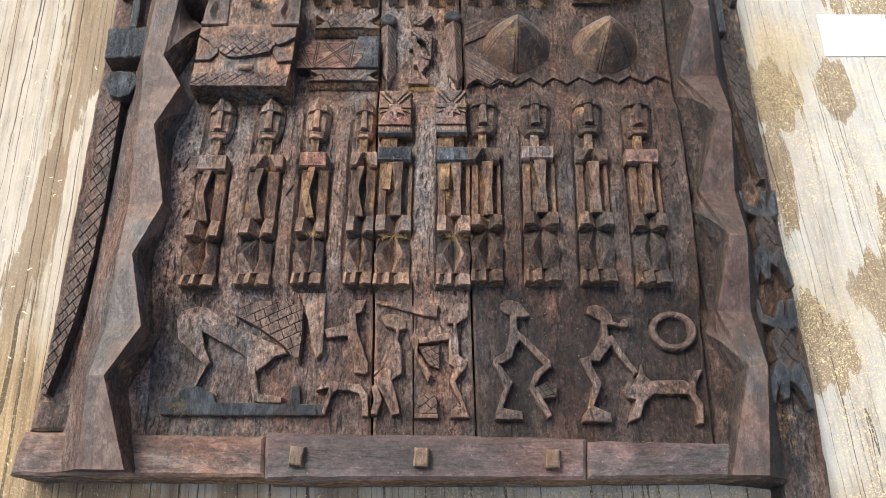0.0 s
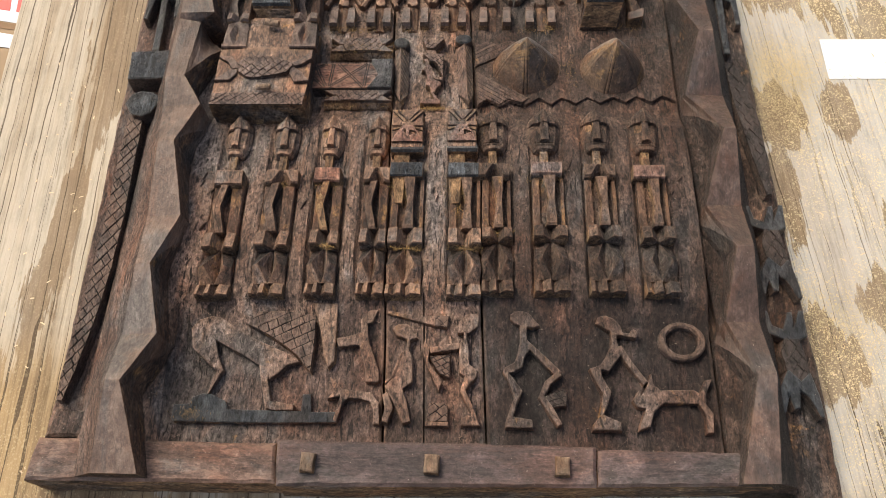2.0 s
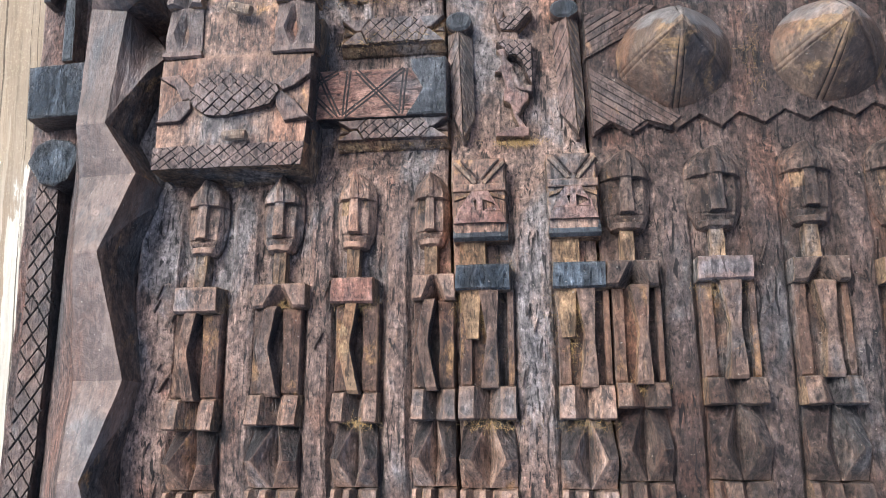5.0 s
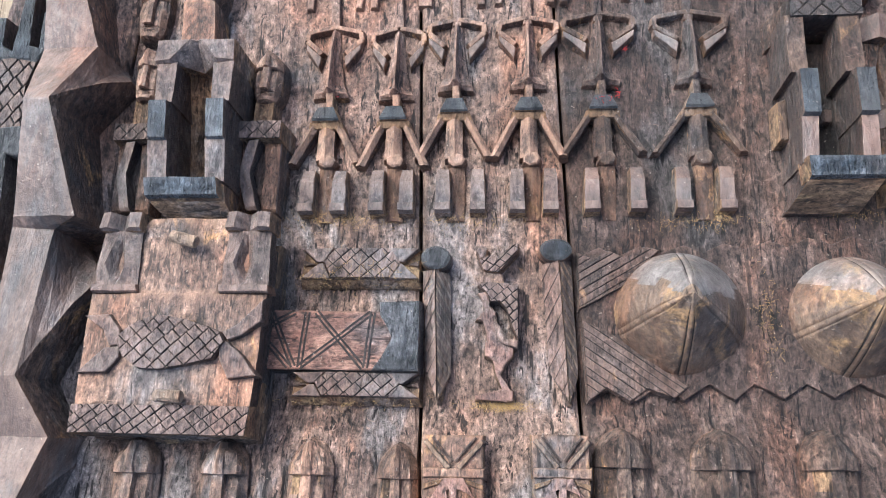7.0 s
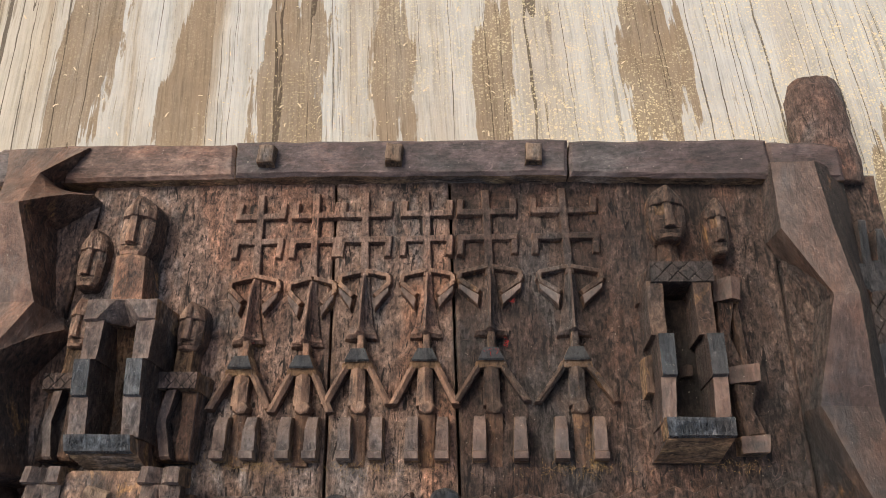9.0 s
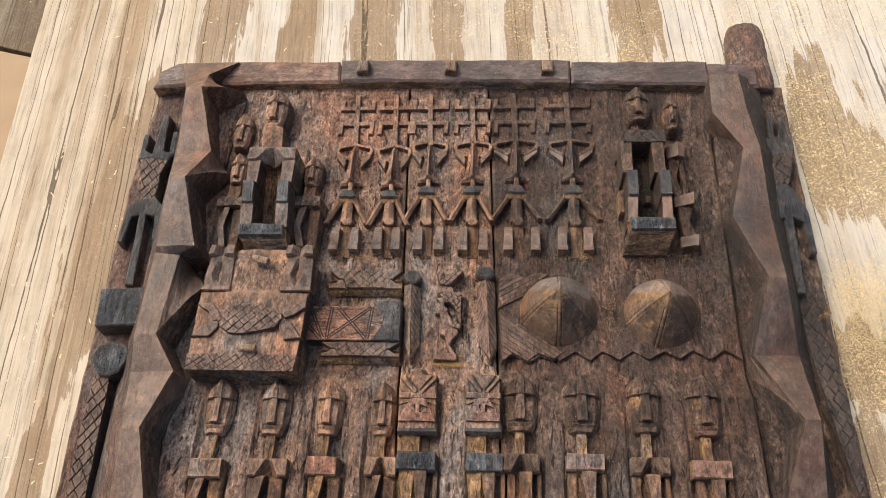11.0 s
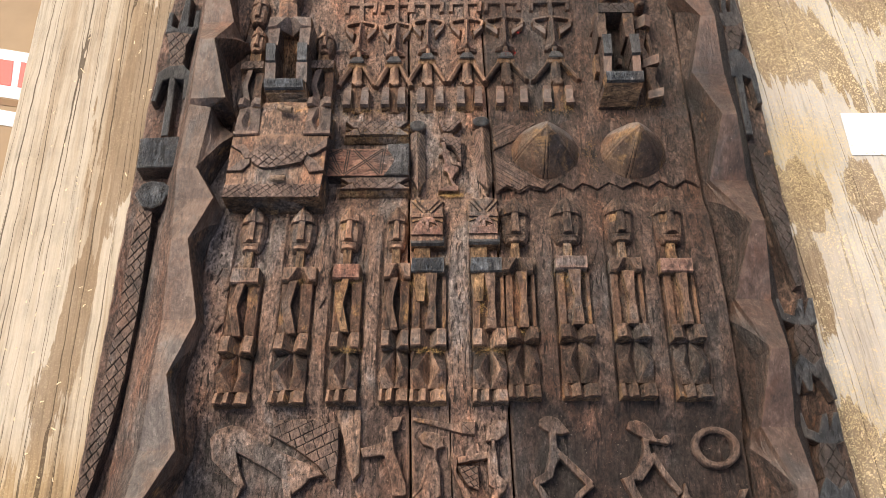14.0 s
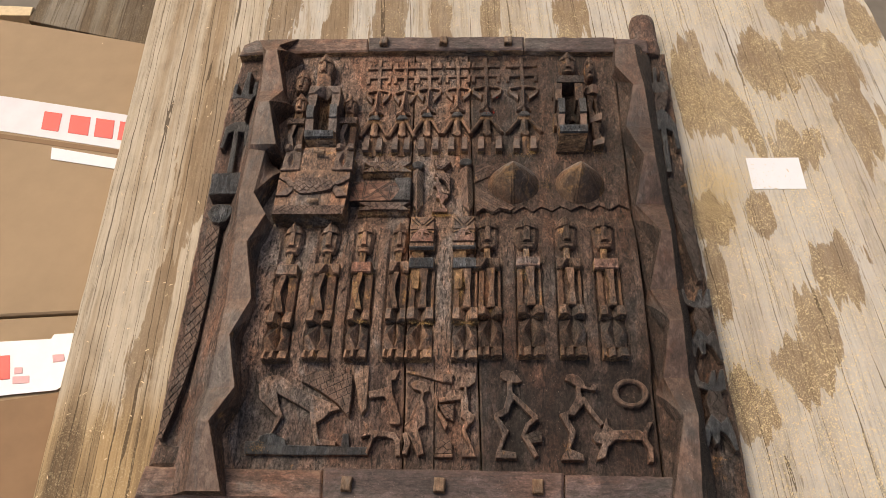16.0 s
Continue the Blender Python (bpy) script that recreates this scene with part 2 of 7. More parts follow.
# Pale tone paints the sky's sheen on the caps; dark tone mixes dirt and shade.
cap_sheen = old_wood("cap_wood_sky_sheen", (0.058, 0.050, 0.045), (0.120, 0.106, 0.097), (0.205, 0.185, 0.170), (0.36, 0.24, 0.13), 0.61, 0.36, streak=0.15, spec=0.5, pores=0.0, grain=0.5, gritty=0.5)
cap_dark = old_wood("cap_wood_dark_side", (0.022, 0.016, 0.013), (0.058, 0.040, 0.030), (0.128, 0.088, 0.060), (0.36, 0.21, 0.09), 0.575, 0.36, streak=0.1, spec=0.5, pores=0.0, grain=0.5, gritty=0.7)
grey_dark = old_wood("grey_brown_worn_lit_wood", (0.03, 0.020, 0.016), (0.066, 0.043, 0.034), (0.115, 0.080, 0.065), (0.26, 0.14, 0.065), 0.67, 0.38, streak=0.25, pores=0.25, grain=0.4, gritty=0.4)
rail_unlit = old_wood("brown_worn_unlit_rail", (0.042, 0.027, 0.020), (0.090, 0.059, 0.044), (0.150, 0.105, 0.083), (0.30, 0.17, 0.08), 0.67, 0.42, streak=0.25, pores=0.25, grain=0.4, gritty=0.4)
rail_dark_unlit = old_wood("dark_worn_unlit_rail", (0.024, 0.016, 0.013), (0.058, 0.038, 0.030), (0.100, 0.068, 0.054), (0.30, 0.17, 0.08), 0.66, 0.42, streak=0.25, pores=0.25, grain=0.4, gritty=0.5)
grey_mid = old_wood("grey_carved_wood", (0.044, 0.032, 0.027), (0.090, 0.066, 0.056), (0.155, 0.122, 0.106), (0.30, 0.17, 0.08), 0.65, 0.36, streak=0.25, pores=0.25, grain=0.7)
purple_rail = old_wood("dark_cross_rail", (0.026, 0.019, 0.018), (0.054, 0.038, 0.036), (0.105, 0.077, 0.074), (0.30, 0.17, 0.08), 0.66, 0.5, streak=0.3, pores=0.3, grain=0.5, gritty=0.6, across=True)
# Near-black tone that puts shade into grooves, seams, hollows and far sides.
shade_black = old_wood("shade_black_wood", (0.007, 0.005, 0.0045), (0.016, 0.012, 0.010), (0.042, 0.030, 0.024), (0.22, 0.11, 0.05), 0.64, 0.6)
slate = old_wood("worn_slate_paint", (0.014, 0.016, 0.019), (0.032, 0.037, 0.043), (0.07, 0.079, 0.088), (0.20, 0.16, 0.12), 0.64, 0.32, gritty=0.7)
peg_wood = old_wood("pale_peg_wood", (0.090, 0.062, 0.042), (0.175, 0.125, 0.087), (0.240, 0.180, 0.130), OCHRE, 0.64, gritty=0.5)
tan_dark = old_wood("worn_brown_carving", (0.042, 0.030, 0.025), (0.102, 0.073, 0.060), (0.168, 0.126, 0.105), OCHRE, 0.62, gritty=1.3, rough=0.5)
tan_top = old_wood("worn_tan_carving", (0.062, 0.042, 0.032), (0.152, 0.103, 0.079), (0.235, 0.168, 0.134), OCHRE, 0.60, gritty=1.3, rough=0.5)


STAINS = [(0.665, 0.800, 0.040, 0.090), (0.630, 0.980, 0.060, 0.060), (0.405, 0.763, 0.042, 0.127), (0.538, 0.809, 0.077, 0.073), (0.437, 0.705, 0.058, 0.084), (0.552, 0.608, 0.064, 0.053), (0.472, 0.471, 0.023, 0.048),
          (0.383, 0.364, 0.017, 0.065), (0.387, 0.459, 0.043, 0.046), (0.569, 0.371, 0.044, 0.060), (0.517, 0.271, 0.027, 0.073), (0.470, 0.202, 0.046, 0.042), (0.402, 0.143, 0.045, 0.049), (0.671, 0.645, 0.038, 0.097),
          (0.740, 0.908, 0.032, 0.064), (-0.387, 0.960, 0.034, 0.150), (-0.274, 0.940, 0.021, 0.110), (-0.162, 0.950, 0.036, 0.120), (-0.067, 0.950, 0.025, 0.110), (0.041, 0.950, 0.020, 0.120), (0.193, 0.940, 0.030, 0.115),
          (-0.470, 0.637, 0.040, 0.188), (-0.340, -0.060, 0.090, 0.060), (-0.500, -0.020, 0.060, 0.130), (-0.490, 0.260, 0.020, 0.120)]


def plywood(name, tone=1.0, stains=()):
    """Weathered construction plywood: pale bleached veneer, brown patches with feathered edges, checks along the grain."""
    n = Nodes(name)
    along = n.place(turn=(0, 0, -3.8))
    wob = n.add("ShaderNodeVectorMath", operation='ADD')
    nz = n.add("ShaderNodeTexNoise")
    nz.inputs["Scale"].default_value = 34
    nz.inputs["Detail"].default_value = 4
    n.put(n.place((1, 0.5, 1), source=along), nz.inputs["Vector"])
    sc = n.add("ShaderNodeVectorMath", operation='SCALE')
    n.put(nz.outputs["Color"], sc.inputs[0])
    sc.inputs["Scale"].default_value = 0.0045
    n.put(along, wob.inputs[0]), n.put(sc.outputs[0], wob.inputs[1])
    along = wob.outputs[0]
    fine = n.noise(n.place((1, 0.03, 1), source=along), 300, 5, 0.68, 0.2)
    finger = n.noise(n.place((1, 0.07, 1), shift=(9, 2, 0), source=along), 85, 4, 0.62, 0.2)
    streak = n.noise(n.place((1, 0.04, 1), source=along), 15, 5, 0.58, 0.3)
    veil = n.noise(n.place((1, 0.35, 1), shift=(0.4, 0.9, 0), source=along), 15, 7, 0.68, 0.6)
    pale, tan, brown = [tuple(c * tone for c in col) for col in ((0.495, 0.478, 0.436), (0.385, 0.315, 0.226), (0.245, 0.177, 0.113))]
    side = n.add("ShaderNodeSeparateXYZ")
    n.put(n.pos, side.inputs[0])
    east = n.ramp(n.math('MULTIPLY_ADD', side.outputs[0], 1.4, 0.5), (0.25, 0.0), (0.75, 1.0))
    west = n.ramp(n.math('MULTIPLY_ADD', side.outputs[0], -4.0, -1.2), (0.40, 0.0), (0.55, 1.0))
    south = n.ramp(n.math('SUBTRACT', n.math('MULTIPLY_ADD', side.outputs[1], 5.0, 0.5), n.math('MULTIPLY', west, 0.75)), (0.0, 1.0), (0.20, 0.95), (0.62, 0.0))
    lean = n.math('ADD', streak, n.math('MULTIPLY', n.math('SUBTRACT', finger, 0.5), 0.16))
    lean = n.math('SUBTRACT', lean, n.math('MULTIPLY', south, 0.10))
    col = n.mix(n.ramp(lean, (0.34, 0.0), (0.47, 0.5), (0.58, 1.0)), tan, pale)
    col = n.mix(n.math('MULTIPLY', n.ramp(lean, (0.40, 1.0), (0.50, 0.0)), n.math('MULTIPLY_ADD', east, -0.45, 0.8)), col, tuple(c * 1.1 for c in brown))
    col = n.mix(n.math('MULTIPLY', east, 0.5), col, tuple(c * k for c, k in zip(pale, (1.06, 1.08, 1.13))))
    col = n.mix(n.math('MULTIPLY', west, 0.55), col, n.mix(n.ramp(lean, (0.40, 0.0), (0.54, 1.0)), tuple(c * tone for c in (0.30, 0.215, 0.130)), tuple(c * tone for c in (0.47, 0.385, 0.270))))
    # stained patches
    field = None
    for cx, cy, rx, ry in stains:
        v = n.add("ShaderNodeVectorMath", operation='LENGTH')
        n.put(n.place((1 / rx, 1 / ry, 0), shift=(-cx / rx, -cy / ry, 0)), v.inputs[0])
        field = v.outputs["Value"] if field is None else n.math('MINIMUM', field, v.outputs["Value"])
    stray = n.math('SUBTRACT', n.noise(n.place((1, 0.4, 1), shift=(4, 1, 0), source=along), 7.0, 4, 0.6, 0.8), 0.5)
    fork = n.noise(n.place((1, 0.10, 1), shift=(6, 3, 0), source=along), 30, 4, 0.6, 0.3)
    if field is not None:
        edge = n.math('ADD', n.math('ADD', field, n.math('MULTIPLY', stray, 0.9)), n.math('MULTIPLY', n.math('SUBTRACT', veil, 0.5), 1.3))
        edge = n.math('ADD', edge, n.math('ADD', n.math('MULTIPLY', n.math('SUBTRACT', finger, 0.5), 1.5), n.math('MULTIPLY', n.math('SUBTRACT', fork, 0.5), 2.2)))
        sharp = n.ramp(edge, (0.93, 1.0), (1.00, 0.6), (1.04, 0.0))
    else:
        sharp = n.ramp(stray, (0.02, 0.0), (0.06, 1.0))
    col = n.mix(n.math('MULTIPLY', sharp, n.ramp(veil, (0.36, 1.0), (0.68, 0.78))), col, brown)
    blot = n.noise(n.place((1, 0.5, 1), shift=(3, 3, 0)), 40, 8, 0.72)
    col = n.mix(1.0, col, n.ramp(blot, (0.32, 0.84), (0.5, 1.0), (0.68, 1.08)), 'MULTIPLY')
    col = n.mix(1.0, col, n.ramp(fine, (0.30, 0.70), (0.46, 0.98), (0.66, 1.08)), 'MULTIPLY')
    dash = n.ramp(n.noise(n.place((1, 0.025, 1), shift=(2, 7, 0), source=along), 210, 2, 0.5), (0.645, 0.0), (0.675, 1.0))
    col = n.mix(n.math('MULTIPLY', dash, 0.55), col, tuple(c * 0.6 for c in brown))
    gold = n.mix(n.ramp(lean, (0.37, 0.0), (0.42, 0.5), (0.47, 1.0)), (0.095, 0.060, 0.033), (0.40, 0.280, 0.145))
    col = n.mix(n.math('MULTIPLY', south, 0.8), col, n.mix(1.0, gold, n.ramp(fine, (0.30, 0.55), (0.46, 0.98), (0.66, 1.15)), 'MULTIPLY'))
    # long checks: thin dark slits where a stretched field crosses its middle
    slit = None
    for pitch, shift, lo, wide in ((0.030, 1.7, 0.42, 0.0022), (0.019, 5.3, 0.46, 0.0016)):
        sway = n.noise(n.place((1, 0.02, 1), shift=(shift, 0, 0), source=along), 26, 2, 0.5)
        sep = n.add("ShaderNodeSeparateXYZ")
        n.put(along, sep.inputs[0])
        f = n.math('FRACT', n.math('DIVIDE', n.math('MULTIPLY_ADD', sway, 0.07, sep.outputs[0]), pitch))
        few = n.noise(n.place((1, 0.08, 1), shift=(7 + shift, 2, 0), source=along), 24, 3, 0.6)
        few = n.math('SUBTRACT', n.math('ADD', few, n.math('ADD', n.math('MULTIPLY', south, 0.10), n.math('MULTIPLY', west, 0.07))), n.math('MULTIPLY', east, 0.02))
        one = n.math('LESS_THAN', f, n.math('MULTIPLY', n.ramp(few, (lo, 0.0), (lo + 0.22, 1.0)), wide / pitch))
        slit = one if slit is None else n.math('MAXIMUM', slit, one)
    col = n.mix(n.math('MULTIPLY', slit, 0.85), col, (0.06, 0.04, 0.025))
    grains = n.math('MAXIMUM', n.specks(230, 0.42), n.math('MAXIMUM', n.specks(420, 0.50, (3, 1, 0)), n.specks(640, 0.55, (1, 5, 0))))
    heap = n.ramp(n.noise(n.pos, 6.5, 7, 0.68), (0.40, 0.12), (0.56, 1.0))
    fall = n.math('MAXIMUM', n.math('MULTIPLY_ADD', east, 0.85, 0.15), n.math('MULTIPLY', south, 0.35))
    dusty = n.math('MULTIPLY', grains, n.math('MULTIPLY', heap, fall))
    col = n.mix(n.math('MULTIPLY', n.math('MULTIPLY', heap, fall), 0.14), col, (0.55, 0.44, 0.25))
    col = n.mix(n.math('MULTIPLY', dusty, 0.85), col, (0.74, 0.62, 0.38))
    high = n.math('ADD', n.math('SUBTRACT', n.math('MULTIPLY', fine, 0.8), n.math('MULTIPLY', slit, 2.0)), n.math('MULTIPLY', dusty, 0.6))
    return n.done(col, n.ramp(veil, (0.4, 0.8), (0.6, 0.68)), high, 0.8, 0.0016, 0.25)


ply_mat = plywood("weathered_plywood", 1.0, STAINS)
# The same plywood darkened: the offcut's shade lies in this colour.
ply_dark = plywood("darkened_plywood", 0.42)


def plain(name, color, rough=0.6, vary=0.12, scale=40, metal=0.0, bump=0.15):
    n = Nodes(name)
    f = n.noise(n.pos, scale, 5, 0.6)
    g = n.noise(n.pos, scale / 7, 3, 0.5)
    f = n.math('ADD', n.math('MULTIPLY', f, 0.5), n.math('MULTIPLY', g, 0.5))
    col = n.mix(n.ramp(f, (0.3, 0.0), (0.7, 1.0)), tuple(c * (1 - vary) for c in color), tuple(min(1, c * (1 + vary)) for c in color))
    n.bsdf.inputs["Metallic"].default_value = metal
    return n.done(col, rough, f, bump, 0.001)


card_mat = plain("corrugated_cardboard", (0.33, 0.238, 0.148), 0.8, 0.10, 25)
card_dark = plain("brown_cardboard", (0.235, 0.145, 0.080), 0.8, 0.12, 25)
tape_mat = plain("white_packing_tape", (0.56, 0.57, 0.64), 0.25, 0.10, 22, bump=0.9)
paper_mat = plain("white_paper", (0.74, 0.77, 0.83), 0.6, 0.03, 60)
ink_mat = plain("red_ink", (0.62, 0.035, 0.030), 0.4, 0.06, 60)
pale_ink = plain("faded_pink_ink", (0.60, 0.34, 0.36), 0.5, 0.1, 90)
floor_mat = plain("dusty_concrete", (0.16, 0.145, 0.125), 0.85, 0.25, 12)
splinter_mat = plain("bleached_splinter", (0.62, 0.60, 0.55), 0.8, 0.15, 90)
chip_mat = plain("pale_wood_chip", (0.68, 0.55, 0.36), 0.8, 0.2, 90)
straw_mat = plain("sawdust", (0.66, 0.53, 0.30), 0.85, 0.3, 120)
fibre_mat = plain("plant_fibre", (0.46, 0.29, 0.115), 0.85, 0.3, 150)
thread_mat = plain("red_thread", (0.45, 0.03, 0.025), 0.8, 0.2, 200)


# ---------------------------------------------------------------- mesh tools
def roughen(bm, size, amp, keep=None):
    """Splits long edges and moves the points a little, as a knife leaves them."""
    bm.normal_update()
    bmesh.ops.triangulate(bm, faces=[f for f in bm.faces if len(f.verts) > 4])
    for _ in range(4):
        long = [e for e in bm.edges if e.calc_length() > size]
        if not long:
            break
        bmesh.ops.subdivide_edges(bm, edges=long, cuts=1, use_grid_fill=True)
    bm.normal_update()
    bmesh.ops.triangulate(bm, faces=[f for f in bm.faces if len(f.verts) > 4])
    for v in bm.verts:
        p = v.co
        v.co = p + noise.noise_vector(p * 55) * amp * 1.6 + noise.noise_vector(p * 190) * amp


def part(name, bm, mats, parent=None, label="", smooth=False):
    """Links a bmesh as ONE mesh object, under a thing or a part."""
    bmesh.ops.recalc_face_normals(bm, faces=bm.faces)
    bmesh.ops.scale(bm, verts=bm.verts, vec=(UNIT, UNIT, UNIT))
    me = bpy.data.meshes.new(name)
    bm.to_mesh(me)
    bm.free()
    for m in mats if isinstance(mats, (list, tuple)) else [mats]:
        me.materials.append(m)
    if smooth:
        me.shade_smooth()
    ob = new(name, me)
    if parent:
        ob.parent = parent
    if label:
        tagged(ob, label)
    return ob


def loft(bm, rows, z0, top=0, side=1, flare=0.0016):
    """A carved block: rows from bottom to top of (y, [(x, z), ...]), its skirt going down to z0."""
    grid = [[bm.verts.new((x, y + (p[2] if len(p) > 2 else 0), p[1])) for p in pts for x in (p[0],)] for y, pts in rows]
    for a, b in zip(grid, grid[1:]):
        for i in range(len(a) - 1):
            f = bm.faces.new((a[i], a[i + 1], b[i + 1], b[i]))
            f.material_index = top
    rim = grid[0] + [r[-1] for r in grid[1:]] + grid[-1][-2::-1] + [r[0] for r in grid[-2:0:-1]]
    # flared skirt in the darker side tone rims the block like contact shade
    mid = sum((v.co for v in rim), Vector()) / len(rim)
    low = []
    for v in rim:
        out = (v.co - mid).to_2d()
        out = out.normalized() * flare if out.length > 1e-6 else Vector((0, 0))
        low.append(bm.verts.new((v.co.x + out.x, v.co.y + out.y, z0)))
    for i in range(len(rim)):
        j = (i + 1) % len(rim)
        f = bm.faces.new((rim[i], low[i], low[j], rim[j]))
        f.material_index = side
    return grid


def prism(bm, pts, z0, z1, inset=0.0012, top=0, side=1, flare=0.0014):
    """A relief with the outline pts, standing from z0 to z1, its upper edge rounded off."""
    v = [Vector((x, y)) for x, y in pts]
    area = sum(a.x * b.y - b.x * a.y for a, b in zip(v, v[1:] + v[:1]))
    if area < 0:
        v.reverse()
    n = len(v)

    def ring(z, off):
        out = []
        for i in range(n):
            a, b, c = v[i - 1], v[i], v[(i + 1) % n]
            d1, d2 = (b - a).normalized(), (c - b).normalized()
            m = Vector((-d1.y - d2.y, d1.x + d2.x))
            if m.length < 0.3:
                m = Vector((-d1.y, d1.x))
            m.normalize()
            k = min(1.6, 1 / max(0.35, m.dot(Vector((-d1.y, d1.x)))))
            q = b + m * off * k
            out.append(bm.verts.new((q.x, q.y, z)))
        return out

    # flare lets the dark side show as a painted contact-shade outline
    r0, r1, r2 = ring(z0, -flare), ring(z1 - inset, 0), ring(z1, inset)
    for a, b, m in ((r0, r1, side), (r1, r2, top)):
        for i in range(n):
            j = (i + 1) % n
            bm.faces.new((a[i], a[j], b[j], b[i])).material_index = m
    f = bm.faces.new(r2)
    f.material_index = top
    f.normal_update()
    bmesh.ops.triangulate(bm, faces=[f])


def rect(x0, y0, x1, y1, skew=0.0):
    return [(x0, y0), (x1, y0), (x1 + skew, y1), (x0 + skew, y1)]


def bar(a, b, w, w2=None):
    """Outline of a straight limb from a to b, w wide (w2 at b)."""
    a, b = Vector(a), Vector(b)
    s = Vector((-(b - a).y, (b - a).x)).normalized()
    w2 = w if w2 is None else w2
    return [tuple(a - s * w / 2), tuple(b - s * w2 / 2), tuple(b + s * w2 / 2), tuple(a + s * w / 2)]


def chain(pts, widths):
    """Outline of a bent limb through pts with a width at each."""
    left, right = [], []
    p = [Vector(q) for q in pts]
    for i, q in enumerate(p):
        d = (p[min(i + 1, len(p) - 1)] - p[max(i - 1, 0)]).normalized()
        s = Vector((-d.y, d.x)) * widths[i] / 2
        left.append(tuple(q + s)), right.append(tuple(q - s))
    return right + left[::-1]


def oval(cx, cy, rx, ry, n=12, turn=0.0):
    c, s = math.cos(radians(turn)), math.sin(radians(turn))
    out = []
    for i in range(n):
        a = 2 * math.pi * i / n
        x, y = rx * math.cos(a), ry * math.sin(a)
        out.append((cx + x * c - y * s, cy + x * s + y * c))
    return out


def box_bm(x0, y0, z0, x1, y1, z1, bevel=0.0):
    bm = bmesh.new()
    bmesh.ops.create_cube(bm, size=1.0)
    for v in bm.verts:
        v.co = Vector(((x0 + x1) / 2 + v.co.x * (x1 - x0), (y0 + y1) / 2 + v.co.y * (y1 - y0), (z0 + z1) / 2 + v.co.z * (z1 - z0)))
    if bevel:
        bmesh.ops.bevel(bm, geom=bm.edges[:], offset=bevel, segments=2, affect='EDGES', profile=0.6)
    return bm


PZ = 0.042   # carved ground of the panel
BASE = 0.036  # foot of every carving, just under that ground

# ---------------------------------------------------------------- setting
ply = new("plywood_table")
tagged(ply, "weathered plywood work surface with brown stains, cracks and sawdust", "table", kind="structure")
tilt = radians(4.2)


def ply_xy(u, v):
    """Plywood coordinates (u from its long edge, v along it) to the plan."""
    return (-0.589 + u * math.cos(tilt) - v * math.sin(tilt), 0.009 + u * math.sin(tilt) + v * math.cos(tilt))


SHEET_W = 1.415
bm = bmesh.new()
n = 90
edge = [ply_xy(0.0015 * noise.noise((i * 0.7, 3, 1)) + 0.001 * noise.noise((i * 2.3, 5, 1)), -1.0 + 2.6 * i / n) for i in range(n + 1)]
edge += [ply_xy(SHEET_W + 0.006 * noise.noise((i * 0.5, 8, 2)) + 0.003 * noise.noise((i * 1.9, 4, 6)), 1.6 - 2.6 * i / n) for i in range(n + 1)]
prism(bm, edge, -0.021, 0.0, 0.0016, 0, 0, 0)
part("sheet", bm, ply_mat, ply)
for u, v in ((0.12, -0.8), (1.30, -0.8), (0.12, 1.5), (1.30, 1.5)):
    x, y = ply_xy(u, v)
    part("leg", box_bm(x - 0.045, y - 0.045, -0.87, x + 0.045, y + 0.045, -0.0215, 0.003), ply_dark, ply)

bm = bmesh.new()
bmesh.ops.create_grid(bm, x_segments=4, y_segments=4, size=30)
for v in bm.verts:
    v.co.z = -0.87
tagged(part("ground", bm, floor_mat), "dusty grey concrete ground", "ground", kind="structure")

# ---------------------------------------------------------------- the carved door
door = new("granary_door")
tagged(door, "dark carved wooden granary door with relief figures lying on plywood", "carved door")


def crack1(y):
    return -0.0755 - (y - 0.03) * 0.0325


def crack2(y):
    return 0.0275 - (y - 0.03) * 0.0388


SLOTS = (-0.2645, -0.2065, -0.1510, -0.0968, -0.0614, 0.0028, 0.0370, 0.0950, 0.1535, 0.2095)


def ridge(x, y):
    """The ground stands proud, rounded like split logs, between the figures of the long row."""
    off = min(abs(x - s) for s in SLOTS) - 0.0172
    tall = min(1.0, max(0.0, (y - 0.162) / 0.055)) * min(1.0, max(0.0, (0.428 - y) / 0.075))
    if 0.570 < y < 0.792 and -0.195 < x < 0.128:
        return -0.0042 * min(1.0, (y - 0.570) / 0.05) * min(1.0, (0.792 - y) / 0.004) * min(1.0, (x + 0.195) / 0.006) * min(1.0, (0.128 - x) / 0.006)
    off = max(0.0, off)
    floor = 0.0100 * min(1.0, max(0.0, (y - 0.146) / 0.042)) * min(1.0, max(0.0, (0.436 - y) / 0.030))
    return floor + 0.0085 * tall * (0.66 * min(1.0, off / 0.0034) + 0.34 * min(1.0, off / 0.0105) ** 0.6)


